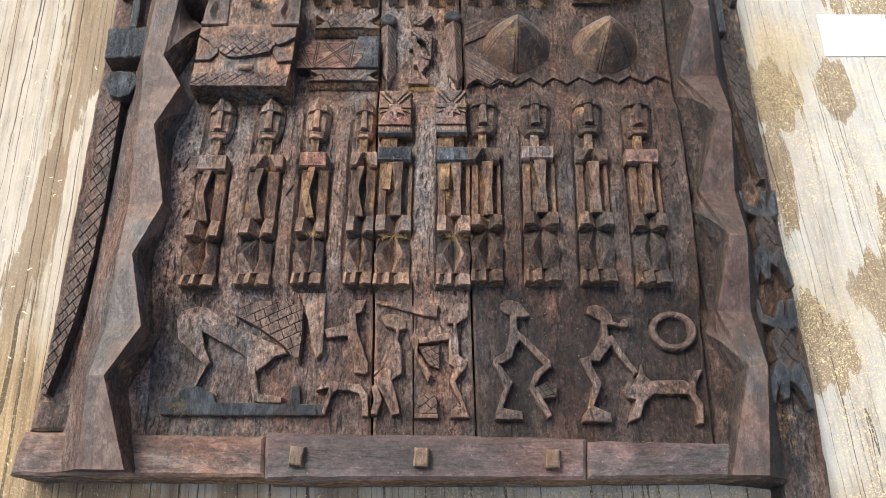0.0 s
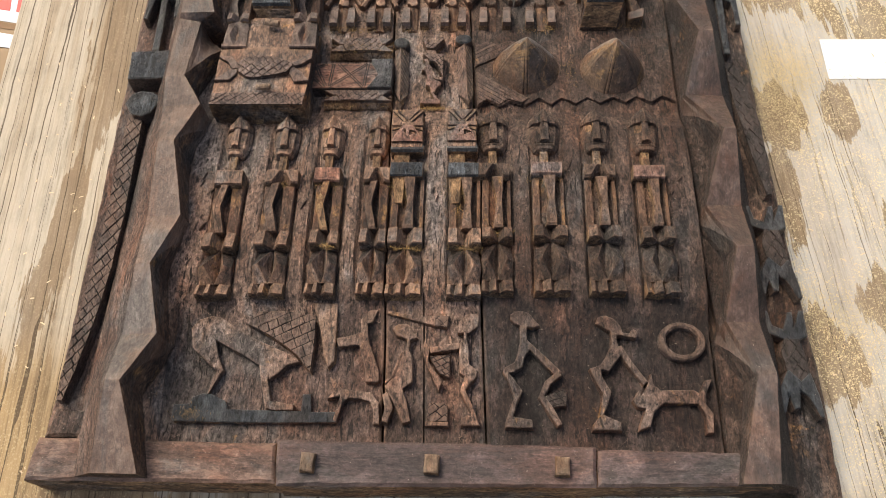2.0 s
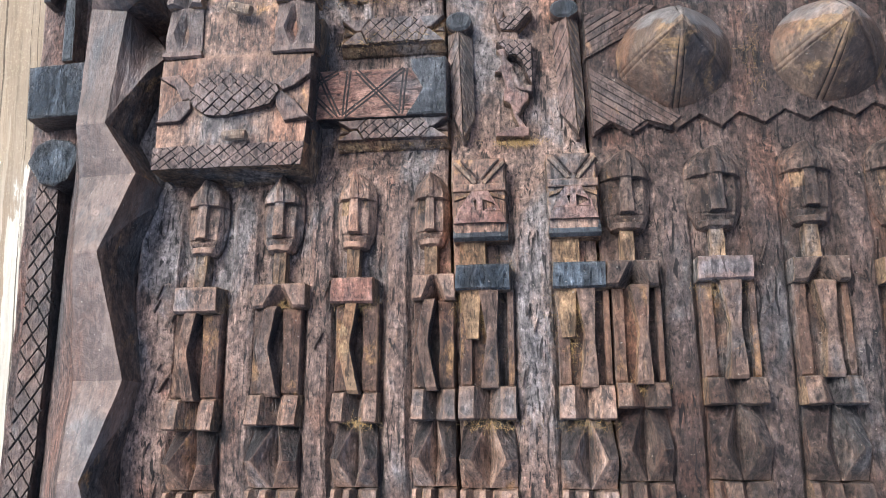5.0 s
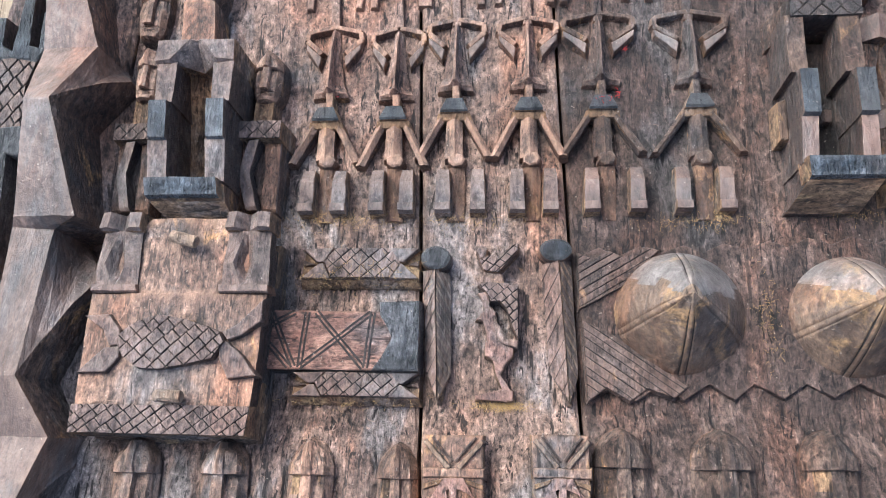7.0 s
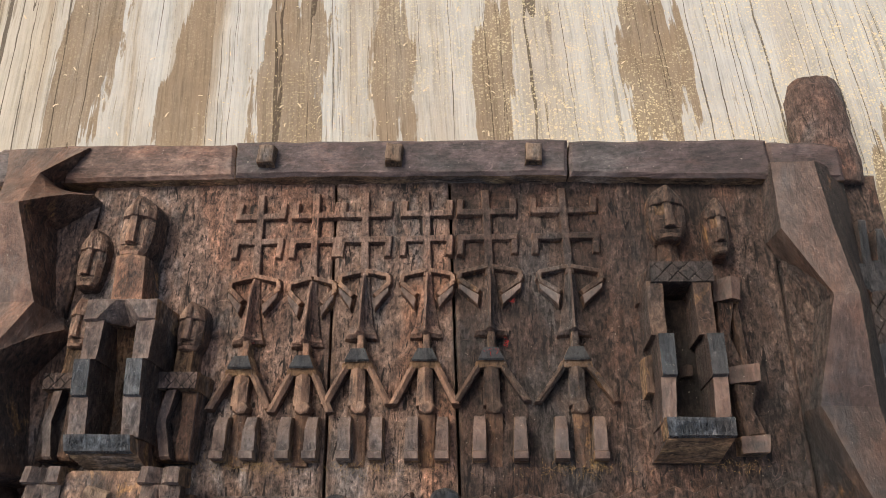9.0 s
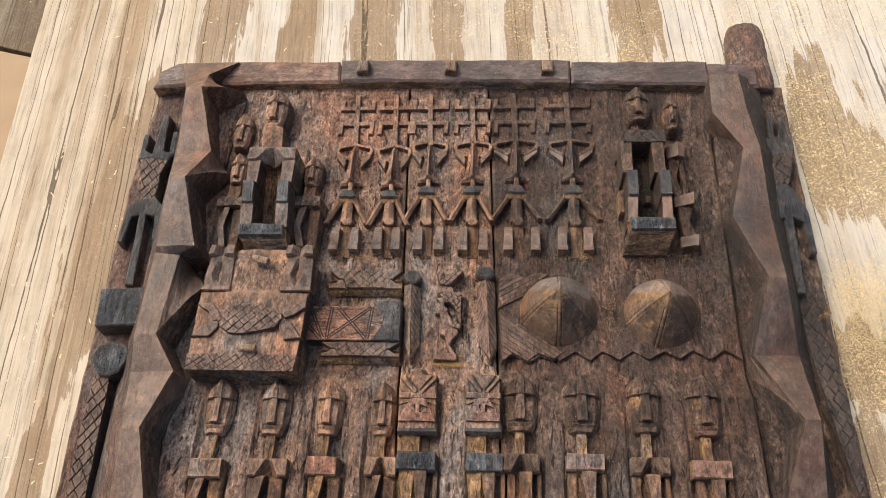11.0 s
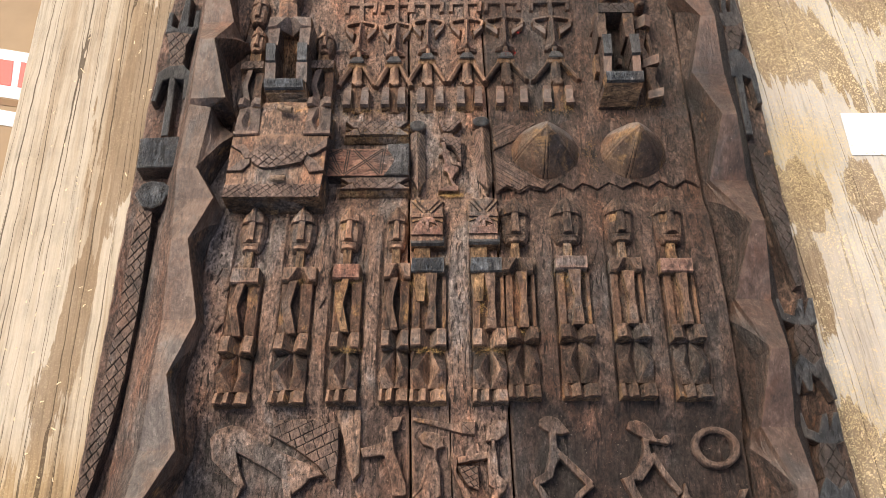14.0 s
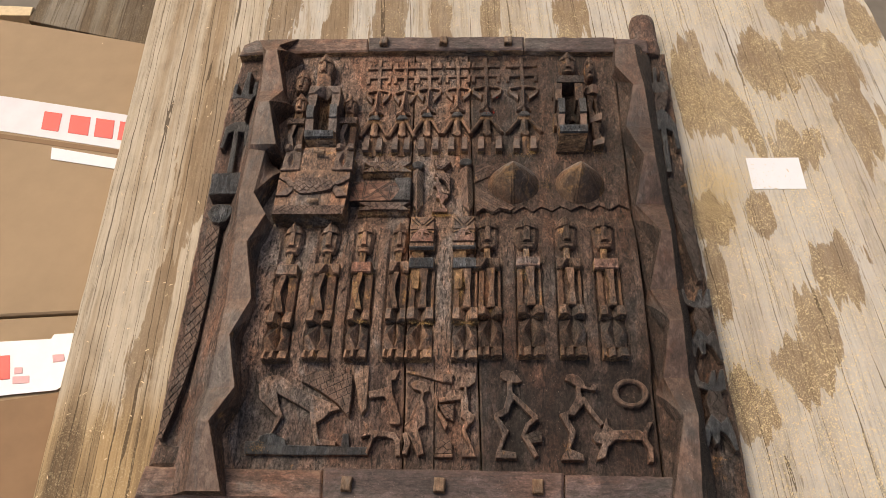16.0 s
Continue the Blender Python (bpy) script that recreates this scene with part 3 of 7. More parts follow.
def plank(xa, xb, y0, y1, grooves=(), mat=panel_wood):
    """One board of the panel: xa(y), xb(y) are its edges; its face is uneven along the grain."""
    bm = bmesh.new()
    wide = abs(xb(0.4) - xa(0.4))
    us = [i / max(4, round(wide / 0.0022)) for i in range(max(4, round(wide / 0.0022)) + 1)]
    for g, top in grooves:
        us = [u for u in us if abs(u - g) > 0.006] + [g - 0.009, g, g + 0.009]
    us.sort()
    ny = 190
    rows = []
    for j in range(ny + 1):
        y = y0 + (y1 - y0) * j / ny
        pts = []
        for u in us:
            x = xa(y) + (xb(y) - xa(y)) * u
            z = PZ + 0.0016 * noise.noise((x * 70, y * 6, 1)) + 0.0014 * noise.noise((x * 24, y * 15, 5)) + 0.0007 * noise.noise((x * 190, y * 22, 9)) + 0.0011 * noise.noise((x * 80, y * 60, 3))
            z += ridge(x, y)
            if u in (0.0, 1.0):
                z -= 0.0018
            for g, top in grooves:
                if abs(u - g) < 1e-9 and y < top:
                    z -= 0.007
            pts.append((x, z))
        rows.append((y, pts))
    loft(bm, rows, 0.006, flare=0.0)
    return part("plank", bm, [mat, carved_side], door)


GAP = 0.0012
plank(lambda y: -0.316, lambda y: crack1(y) - GAP, 0.028, 0.803)
plank(lambda y: crack1(y) + GAP, lambda y: crack2(y) - GAP, 0.028, 0.803, [(0.40, 0.19)], panel_pale)
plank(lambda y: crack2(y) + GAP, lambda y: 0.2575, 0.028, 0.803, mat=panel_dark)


def board(name, pts, z0, z1, mats, label="", amp=0.0008, inset=0.003, size=0.012):
    bm = bmesh.new()
    prism(bm, pts, z0, z1, inset)
    roughen(bm, size, amp)
    return part(name, bm, mats, door, label)


# stiles: base boards on both sides, with the outer strips lower than the zigzag
board("stile", [(-0.421, -0.006), (-0.319, -0.004), (-0.319, 0.802), (-0.338, 0.838), (-0.402, 0.836), (-0.423, 0.824), (-0.427, 0.800), (-0.434, 0.70), (-0.431, 0.50), (-0.424, 0.25), (-0.418, 0.09)],
      0.0, 0.038, [red_top, carved_side], "left side board of the door, reddish brown")
board("stile", [(0.261, 0.0), (0.322, -0.004), (0.322, -0.055), (0.364, -0.055), (0.366, 0.09), (0.360, 0.22), (0.354, 0.42), (0.352, 0.62), (0.352, 0.80), (0.261, 0.800)],
      0.0, 0.036, [carved_dark, shade_black], "darker side board of the door")


def pivot(x, y0, y1, r, z):
    """The round pivot peg on which the door once turned."""
    bm = bmesh.new()
    n, rows = 12, []
    for k, (y, f) in enumerate(((y0, 1.0), (y0 + (y1 - y0) * 0.55, 1.0), (y1 - 0.014, 0.97), (y1 - 0.004, 0.80), (y1, 0.5))):
        rows.append([bm.verts.new((x + r * f * math.cos(2 * math.pi * i / n), y, z + r * 0.85 * f * math.sin(2 * math.pi * i / n))) for i in range(n)])
    for a, b in zip(rows, rows[1:]):
        for i in range(n):
            bm.faces.new((a[i], a[(i + 1) % n], b[(i + 1) % n], b[i]))
    bm.faces.new(rows[0]), bm.faces.new(rows[-1])
    roughen(bm, 0.01, 0.0012)
    return part("pivot_peg", bm, [red_top], door, "rounded worn pivot peg", smooth=True)


pivot(0.320, 0.790, 0.900, 0.0250, 0.027)


def zigzag(stations, foot_l, foot_r, inner, mats, label):
    """A raised side rail cut into facets: stations of (y, left x, left z, right x, right z).
    Above each crest a facet slopes out to the foot of the rail; below it the wood is cut back into a hollow."""
    bm = bmesh.new()
    rows, kinds = [], []
    foot = foot_r if inner > 0 else foot_l
    for k, (y, xl, zl, xr, zr) in enumerate(stations):
        crest = 0 < k < len(stations) - 1 and zl > stations[k - 1][2] and zl > stations[k + 1][2]
        x, z = (xr, zr) if inner > 0 else (xl, zl)
        if crest:
            reach = (stations[k + 1][0] - y) * 0.72
            low = 0.058 if inner > 0 else 0.047
            sides = [("cut", y - 0.0006, [(x + inner * 0.0015, z - 0.004), (x + inner * 0.0030, 0.054), (foot, 0.0440, reach - 0.003)]), ("spread", y + 0.0006, [(x + (foot - x) * 0.33, z + (low - z) * 0.30, reach * 0.36), (x + (foot - x) * 0.66, z + (low - z) * 0.62, reach * 0.70), (foot, low, reach)])]
        else:
            sides = [("wide", y, [(x + inner * 0.0008, z - 0.006), (x + inner * 0.0016, 0.054), (x + inner * 0.0030, 0.0440)])]
        for kind, yy, wall in sides:
            rows.append((yy, [(foot_l, 0.044), (xl, zl), (xr, zr)] + wall if inner > 0 else wall[::-1] + [(xl, zl), (xr, zr), (foot_r, 0.044)]))
            kinds.append(kind)
    loft(bm, rows, 0.028, 0, 1, 0.0)
    bm.faces.ensure_lookup_table()
    # Light painted by facing: lit and unlit facets, dark walls, lighter hollow floors.
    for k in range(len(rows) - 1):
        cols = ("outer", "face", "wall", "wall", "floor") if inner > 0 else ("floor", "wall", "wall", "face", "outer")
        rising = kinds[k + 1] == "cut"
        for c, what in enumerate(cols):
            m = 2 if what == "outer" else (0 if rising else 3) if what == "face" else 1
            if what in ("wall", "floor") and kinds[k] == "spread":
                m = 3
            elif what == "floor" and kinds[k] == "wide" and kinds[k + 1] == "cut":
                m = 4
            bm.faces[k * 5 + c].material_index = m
    bmesh.ops.bevel(bm, geom=[e for e in bm.edges if len(e.link_faces) == 2 and e.calc_face_angle(0) > 0.30 and all(v.co.z > 0.05 for v in e.verts) and e.calc_length() > 0.006], offset=0.0006, segments=1, affect='EDGES')
    roughen(bm, 0.010, 0.0003)
    return part("zigzag_rail", bm, mats, door, label)


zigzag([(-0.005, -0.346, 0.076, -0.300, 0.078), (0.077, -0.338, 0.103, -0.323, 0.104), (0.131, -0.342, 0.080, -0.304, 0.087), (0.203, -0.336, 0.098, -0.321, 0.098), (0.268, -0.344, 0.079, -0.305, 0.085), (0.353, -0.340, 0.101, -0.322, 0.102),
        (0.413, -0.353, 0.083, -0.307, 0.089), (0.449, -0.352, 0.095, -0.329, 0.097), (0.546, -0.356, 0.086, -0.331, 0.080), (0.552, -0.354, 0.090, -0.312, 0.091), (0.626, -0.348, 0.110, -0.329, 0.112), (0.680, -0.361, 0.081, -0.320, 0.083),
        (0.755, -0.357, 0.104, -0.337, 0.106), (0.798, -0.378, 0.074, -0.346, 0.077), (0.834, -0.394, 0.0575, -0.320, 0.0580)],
       -0.3835, -0.3060, 1, [rail_lit, carved_side, red_top, rail_unlit, carved_top], "raised side rail cut into long facets, worn grey, lit and unlit sides painted")
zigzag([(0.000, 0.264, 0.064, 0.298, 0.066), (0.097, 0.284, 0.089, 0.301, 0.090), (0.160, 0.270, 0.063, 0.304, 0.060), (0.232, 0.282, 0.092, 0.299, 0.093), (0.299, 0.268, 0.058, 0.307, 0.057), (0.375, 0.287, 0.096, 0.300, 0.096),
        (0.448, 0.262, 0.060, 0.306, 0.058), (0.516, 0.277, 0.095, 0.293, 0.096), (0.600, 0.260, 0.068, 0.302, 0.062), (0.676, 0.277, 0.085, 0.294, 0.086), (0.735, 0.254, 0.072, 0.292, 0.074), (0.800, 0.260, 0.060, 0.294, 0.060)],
       0.2600, 0.321, -1, [grey_dark, dark_shade, shade_black, rail_dark_unlit, dark_shade], "raised side rail cut into long facets, dark")


def rail(pts, z1, mats, label):
    return board("cross_rail", pts, 0.002, z1, mats, label, inset=0.003)


rail([(-0.421, -0.009), (-0.175, -0.007), (-0.178, 0.031), (-0.416, 0.032)], 0.055, [red_rail, raw_across], "bottom cross rail, worn reddish end")
rail([(-0.1735, -0.010), (0.1300, -0.005), (0.1325, 0.033), (-0.1765, 0.034)], 0.0570, [purple_rail, raw_across], "bottom cross rail, dark middle piece")
rail([(0.1315, -0.004), (0.300, 0.000), (0.300, 0.030), (0.1340, 0.031)], 0.055, [purple_rail, raw_across], "bottom cross rail, dark end")
rail([(-0.338, 0.802), (-0.187, 0.802), (-0.190, 0.836), (-0.345, 0.840)], 0.055, [red_rail, raw_across], "top cross rail, worn reddish end")
rail([(-0.1855, 0.802), (0.0965, 0.796), (0.099, 0.831), (-0.1885, 0.837)], 0.0570, [purple_rail, raw_across], "top cross rail, dark middle piece")
rail([(0.098, 0.796), (0.262, 0.789), (0.262, 0.826), (0.1005, 0.830)], 0.055, [purple_rail, raw_across], "top cross rail, dark end")
board("corner_piece", [(-0.4275, 0.798), (-0.339, 0.802), (-0.346, 0.8385), (-0.402, 0.8365), (-0.4235, 0.8245)], 0.002, 0.0560, [red_rail, raw_side], "rounded end of the top cross rail")
board("corner_piece", [(0.263, 0.7890), (0.320, 0.7880), (0.3205, 0.8190), (0.296, 0.8245), (0.263, 0.8260)], 0.002, 0.0520, [purple_rail, raw_side], "end of the top cross rail beside the pivot")
for x, y, z in ((-0.144, 0.012, 0.066), (-0.025, 0.0125, 0.067), (0.0985, 0.013, 0.066), (-0.158, 0.8185, 0.067), (-0.048, 0.8165, 0.067), (0.0695, 0.8135, 0.066)):
    bm = bmesh.new()
    prism(bm, [(x - 0.0068, y - 0.0085), (x + 0.0064, y - 0.009), (x + 0.007, y + 0.0075), (x - 0.006, y + 0.0085)], 0.05, z, 0.0015)
    roughen(bm, 0.005, 0.0006)
    part("peg", bm, [peg_wood, raw_side], door, "square wooden peg in the cross rail")

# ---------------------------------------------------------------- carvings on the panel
MATS = [carved_top, carved_side, raw_side, blue_top, pink_top, grey_mid, hatch_top, dark_shade, dark_hatch, ray_wood, gourd_top, panel_wood, cap_dark, tan_top, slate, pillar_wood, cap_sheen, shade_black, bolt_wood, peg_wood, raw_across, straw_wood, body_wood]
TOP, SIDE, RAW, BLUE, PINK, GREY, HATCH, DARK_SHADE, DHATCH, RAY, GOURD, PANEL, CAPD, TAN, SLATE, PILLAR, CAPP, SHADE_BLACK, BOLT, PALE, RAWX, STRAW, BODY = range(23)
MATS_DARK = [carved_dark, carved_side, raw_side, blue_top, pink_top, grey_dark, hatch_top, dark_shade, black_hatch, ray_wood, gourd_top, panel_dark, cap_dark, tan_dark, slate, pillar_wood, cap_sheen, shade_black, bolt_wood, peg_wood, raw_across, straw_wood, body_wood]


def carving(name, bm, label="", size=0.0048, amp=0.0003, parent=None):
    """A carving as one mesh; those on the third board use the darker materials."""
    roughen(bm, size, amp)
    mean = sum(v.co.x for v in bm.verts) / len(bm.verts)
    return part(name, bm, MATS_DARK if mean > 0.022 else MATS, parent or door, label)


def clip(poly, nx, ny, d):
    """The part of a polygon where x * nx + y * ny is at most d."""
    out = []
    for (ax, ay), (bx, by) in zip(poly, poly[1:] + poly[:1]):
        da, db = ax * nx + ay * ny - d, bx * nx + by * ny - d
        if da <= 0:
            out.append((ax, ay))
        if (da < 0 < db) or (db < 0 < da):
            f = da / (da - db)
            out.append((ax + (bx - ax) * f, ay + (by - ay) * f))
    return out


def strips(poly, turn, pitch, gap, rng):
    """Cuts a polygon into uneven parallel strips whose edges run at the angle turn."""
    nx, ny = -math.sin(radians(turn)), math.cos(radians(turn))
    ds = [x * nx + y * ny for x, y in poly]
    d, out = min(ds) - pitch * rng.random(), []
    while d < max(ds):
        e = d + pitch * rng.uniform(0.78, 1.22)
        g = gap * rng.uniform(0.25, 0.65)
        q = clip(clip(poly, nx, ny, e - g), -nx, -ny, -(d + g))
        if len(q) > 2:
            out.append(q)
        d = e
    return out


def hatched(bm, poly, z0, z1, pitch, turns, gap=0.0007, deep=0.0009, top=HATCH, side=SIDE, ground=DARK_SHADE, seed=1, lift=None):
    """A carved surface crossed by knife-cut grooves: real grooves between small raised fields."""
    rng = random.Random(seed)
    # groove floors are painted near black for the shade in them
    ground = SHADE_BLACK if ground == DARK_SHADE else ground
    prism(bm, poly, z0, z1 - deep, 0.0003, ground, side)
    cells = [poly]
    for turn in turns:
        cells = [c for p in cells for c in strips(p, turn, pitch * (1.0 if turn == turns[0] else 1.15), gap, rng)]
    for c in cells:
        area = abs(sum(a[0] * b[1] - b[0] * a[1] for a, b in zip(c, c[1:] + c[:1]))) / 2
        if area < 7.0e-7:
            continue
        mx, my = sum(p[0] for p in c) / len(c), sum(p[1] for p in c) / len(c)
        tall = z1 + rng.uniform(-0.0004, 0.0003) + (lift(mx, my) if lift else 0.0)
        reach = max(math.hypot(x - mx, y - my) for x, y in c)
        ring = [[bm.verts.new((mx + (x - mx) * k, my + (y - my) * k, z)) for x, y in c] for k, z in ((1.0, z1 - deep - 0.0004), (1.0 - 0.00005 / reach, tall - 0.0003), (1.0 - 0.0005 / reach, tall))]
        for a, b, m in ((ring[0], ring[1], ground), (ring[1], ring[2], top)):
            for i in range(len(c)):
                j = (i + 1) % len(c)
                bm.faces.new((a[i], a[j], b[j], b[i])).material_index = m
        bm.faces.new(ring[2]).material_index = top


def face(bm, cx, y0, y1, w, z=PZ, h=0.024, top=TOP, side=SIDE, cheek=None, lean=0.0, brow=0.62):
    """A helmeted face: jutting chin, mouth, long narrow nose under an overhanging brow, ridged pointed helmet."""
    H, k = y1 - y0, h / 0.024
    low, b = brow / 0.62, 1 - brow
    spec = [(0.00, 0.48, (9, 13, 14, 14, 15)), (0.025, 0.66, (10.5, 15.5, 17, 17, 18)), (0.085 * low, 0.76, (10.5, 15.5, 17, 17, 18)), (0.10 * low, 0.79, (10, 14, 14.5, 14.5, 15)), (0.15 * low, 0.86, (10, 14.5, 16, 16, 16.5)), (0.185 * low, 0.90, (9.5, 14, 14.5, 14.5, 14.5)),
            (0.20 * low, 0.92, (9.5, 14.5, 15.5, 20, 21.5)), (0.42 * low, 1.00, (9.5, 14.5, 15.5, 19, 20.5)), (0.605 * low, 0.99, (9, 13, 14, 18, 19)), (0.62 * low, 1.00, (10, 16, 18, 19.5, 21)), (brow + b * 0.22, 0.99, (10, 16, 19, 20.5, 22.5)),
            (brow + b * 0.55, 0.84, (8, 13.5, 17.5, 19, 21.5)), (brow + b * 0.84, 0.50, (7, 11, 14, 15, 18)), (1.00, 0.10, (6, 8, 9, 9, 10))]
    rows = []
    for f, ww, hs in spec:
        hw = w / 2 * ww
        nose = min(hw * 0.34, w * (0.125 - 0.05 * max(0.0, f - 0.2)))
        wing = min(hw * 0.46, nose + 0.0007)
        cheek_x = max(hw * 0.70, wing * 1.15)
        xs = (-hw, -cheek_x, -wing, -nose, 0, nose, wing, cheek_x, hw)
        rows.append((y0 + f * H, [(cx + x + lean * f, z + q * 0.001 * k) for x, q in zip(xs, hs + hs[3::-1])]))
    grid = loft(bm, rows, BASE, top, side)
    if cheek is not None:
        for f in bm.faces:
            c = f.calc_center_median()
            if y0 + 0.36 * H < c.y < y0 + 0.60 * H and -w * 0.40 < c.x - cx < -w * 0.10 and f.material_index == top:
                f.material_index = cheek
    return grid


def shoulders(bm, x0, x1, y0, y1, kind, top=TOP, z=0.066, under=RAW):
    """A squared shoulder block; the notched kind has a knife cut that deepens downwards."""
    m, w = (x0 + x1) / 2, (x1 - x0) / 2
    if kind == "block":
        loft(bm, [(y0, [(x0 - 0.001, z - 0.004), (m, z - 0.0035), (x1, z - 0.004)]), (y0 + 0.0012, [(x0 - 0.0008, z - 0.001), (m, z - 0.0005), (x1, z - 0.001)]), (y1 - 0.001, [(x0, z), (m, z + 0.0004), (x1, z)]), (y1, [(x0, z - 0.001), (m, z - 0.001), (x1, z - 0.001)])], BASE, top, under)
    else:
        loft(bm, [(y0, [(x0 - 0.001, z - 0.005), (m - 0.62 * w, z - 0.003), (m + 0.04 * w, z - 0.019), (m + 0.60 * w, z - 0.003), (x1, z - 0.006)]),
                  (y0 + 0.0015, [(x0 - 0.001, z - 0.002), (m - 0.60 * w, z), (m + 0.04 * w, z - 0.018), (m + 0.58 * w, z), (x1, z - 0.003)]),
                  (y1 - 0.001, [(x0, z - 0.001), (m - 0.16 * w, z), (m + 0.02 * w, z - 0.003), (m + 0.18 * w, z), (x1, z - 0.002)]),
                  (y1, [(x0, z - 0.003), (m - 0.10 * w, z - 0.002), (m + 0.02 * w, z - 0.003), (m + 0.12 * w, z - 0.002), (x1, z - 0.003)])], BASE, top, under)


def torso(bm, cx, w, y0, y1, top=TOP, both=False, z=0.0):
    """A body that narrows sharply at the waist, and arms; a dark hollow is cut out between them."""
    h, rows = w / 2, []
    for f in (0.0, 0.04, 0.30, 0.52, 0.55, 0.80, 0.97, 1.0):
        t = min(1.0, f / 0.53) if f < 0.53 else 1.0 - (f - 0.53) / 0.47
        up = f > 0.53
        drop = 0.004 if f in (0.0, 1.0) else 0.0
        if both:
            a, b = (-0.30 if up else -0.20) + (0.32 if up else 0.22) * t, 0.44 - 0.08 * t
            body = 0.0605 - 0.0055 * t
            pts = [(-1.0, 0.0450), (-0.96, 0.0485), (-0.56, 0.0490), (-0.52, 0.0420), (a - 0.06, 0.0420), (a, body - 0.002), (0.5 * (a + b), body), (b, body - 0.001), (b + 0.02, 0.0405), (0.74, 0.0405), (0.77, 0.0465), (0.97, 0.0475), (1.0, 0.0450)]
        else:
            a = 0.10 - 0.38 * t if up else 0.24 - 0.52 * t
            b = max(a + 0.06, 0.16 + 0.12 * t)
            body = 0.0620 - 0.0055 * t
            pts = [(-1.0, 0.0450), (-0.93, 0.0480), (a - 0.60, 0.0490), (a - 0.50, body - 0.0025), (a, body - 0.0008), (a + 0.02, 0.0405), (b, 0.0405), (b + 0.04, 0.0478), (0.5 * (b + 1), 0.0488), (0.96, 0.0480), (1.0, 0.0450)]
        rows.append((y0 + (y1 - y0) * f, [(cx + u * h, z + 0.0530 + 0.54 * (max(0.0405, q - drop) - 0.0405)) for u, q in pts]))
    first = len(bm.faces)
    loft(bm, rows, BASE, top, SIDE)
    bm.faces.ensure_lookup_table()
    cols = len(rows[0][1]) - 1
    for j in range(len(rows) - 1):
        # wall and floor of the hollow painted dark for the body's shadow in it
        for c, m in ((1, SIDE), (3, SIDE), (4, RAW), (8, DARK_SHADE), (10, SIDE)) if both else ((0, SIDE), (1, SIDE), (4, DARK_SHADE), (5, DARK_SHADE), (7, SIDE), (8, SIDE)):
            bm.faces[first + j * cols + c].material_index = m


def hips(bm, cx, w, y0, y1, top=TOP, under=RAW):
    """A block that juts out downwards, with a deep upright groove of two slopes between its flat cheeks."""
    h = w / 2

    def row(y, drop, k=1.0, fill=0.0):
        return (y, [(cx + u * h * k, max(0.0440, q - drop)) for u, q in ((-1.0, 0.0655), (-0.46, 0.0670), (0.06, 0.0555 + fill * 0.5), (0.50, 0.0670), (1.0, 0.0650))])

    first = len(bm.faces)
    loft(bm, [row(y0, 0.0022), row(y0 + 0.0010, 0.0), row(y1 - 0.0010, 0.0050, 0.99, 0.002), row(y1, 0.0075, 0.98, 0.003)], BASE, top, under)
    bm.faces.ensure_lookup_table()
    # groove slope turned from the sun gets the darker tone as painted shade
    for j in range(3):
        bm.faces[first + 4 * j + 1].material_index = SIDE


def thighs(bm, cx, w, y0, y1, top=TOP, back=DARK_SHADE):
    """Two slopes that meet in a ridge at the knees, with a sharp diamond-shaped pit between the legs."""
    h, ym = w / 2, y0 + (y1 - y0) * 0.42
    spec = ((y0, (-0.96, -0.06, 0.02, 0.06, 0.96), (0.0530, 0.0560, 0.0555, 0.0560, 0.0530)), (ym, (-1.0, -0.60, 0.04, 0.62, 1.0), (0.0600, 0.0665, 0.0490, 0.0665, 0.0600)), (y1, (-0.88, -0.05, 0.03, 0.08, 0.88), (0.0480, 0.0530, 0.0520, 0.0530, 0.0480)))
    grid = [[bm.verts.new((cx + u * h, y, z)) for u, z in zip(us, zs)] for y, us, zs in spec]
    for j, (a, b) in enumerate(zip(grid, grid[1:])):
        for i in range(4):
            for tri in ((a[i], a[i + 1], b[i + 1]), (a[i], b[i + 1], b[i])) if (i % 2 == 0) == (j == 0) else ((a[i], a[i + 1], b[i]), (a[i + 1], b[i + 1], b[i])):
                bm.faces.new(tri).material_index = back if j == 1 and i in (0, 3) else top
    rim = grid[0] + [grid[1][-1]] + grid[2][::-1] + [grid[1][0]]
    low = [bm.verts.new((v.co.x + (v.co.x - cx) * 0.05, v.co.y, BASE)) for v in rim]
    for i in range(len(rim)):
        j = (i + 1) % len(rim)
        bm.faces.new((rim[i], low[i], low[j], rim[j])).material_index = SIDE


def feet(bm, cx, w, y0, y1, top=TOP):
    """Two blocky feet that jut out downwards, a hollow cut between them and another at one side."""
    h = w / 2

    def row(y, drop, k=1.0):
        return (y, [(cx + u * h * k, max(0.0440, q - drop)) for u, q in ((-1.0, 0.0610), (-0.80, 0.0620), (-0.55, 0.0575), (-0.32, 0.0635), (-0.10, 0.0640), (0.12, 0.0565), (0.46, 0.0635), (1.0, 0.0610))])

    first = len(bm.faces)
    loft(bm, [row(y0, 0.003), row(y0 + 0.0010, 0.0), row(y1 - 0.0012, 0.0040, 0.98), row(y1, 0.0090, 0.96)], BASE, top, RAW)
    bm.faces.ensure_lookup_table()
    # notch slopes that face away from the sun are painted darker, as shaded
    for j in range(3):
        for c in (1, 4):
            bm.faces[first + 7 * j + c].material_index = SIDE


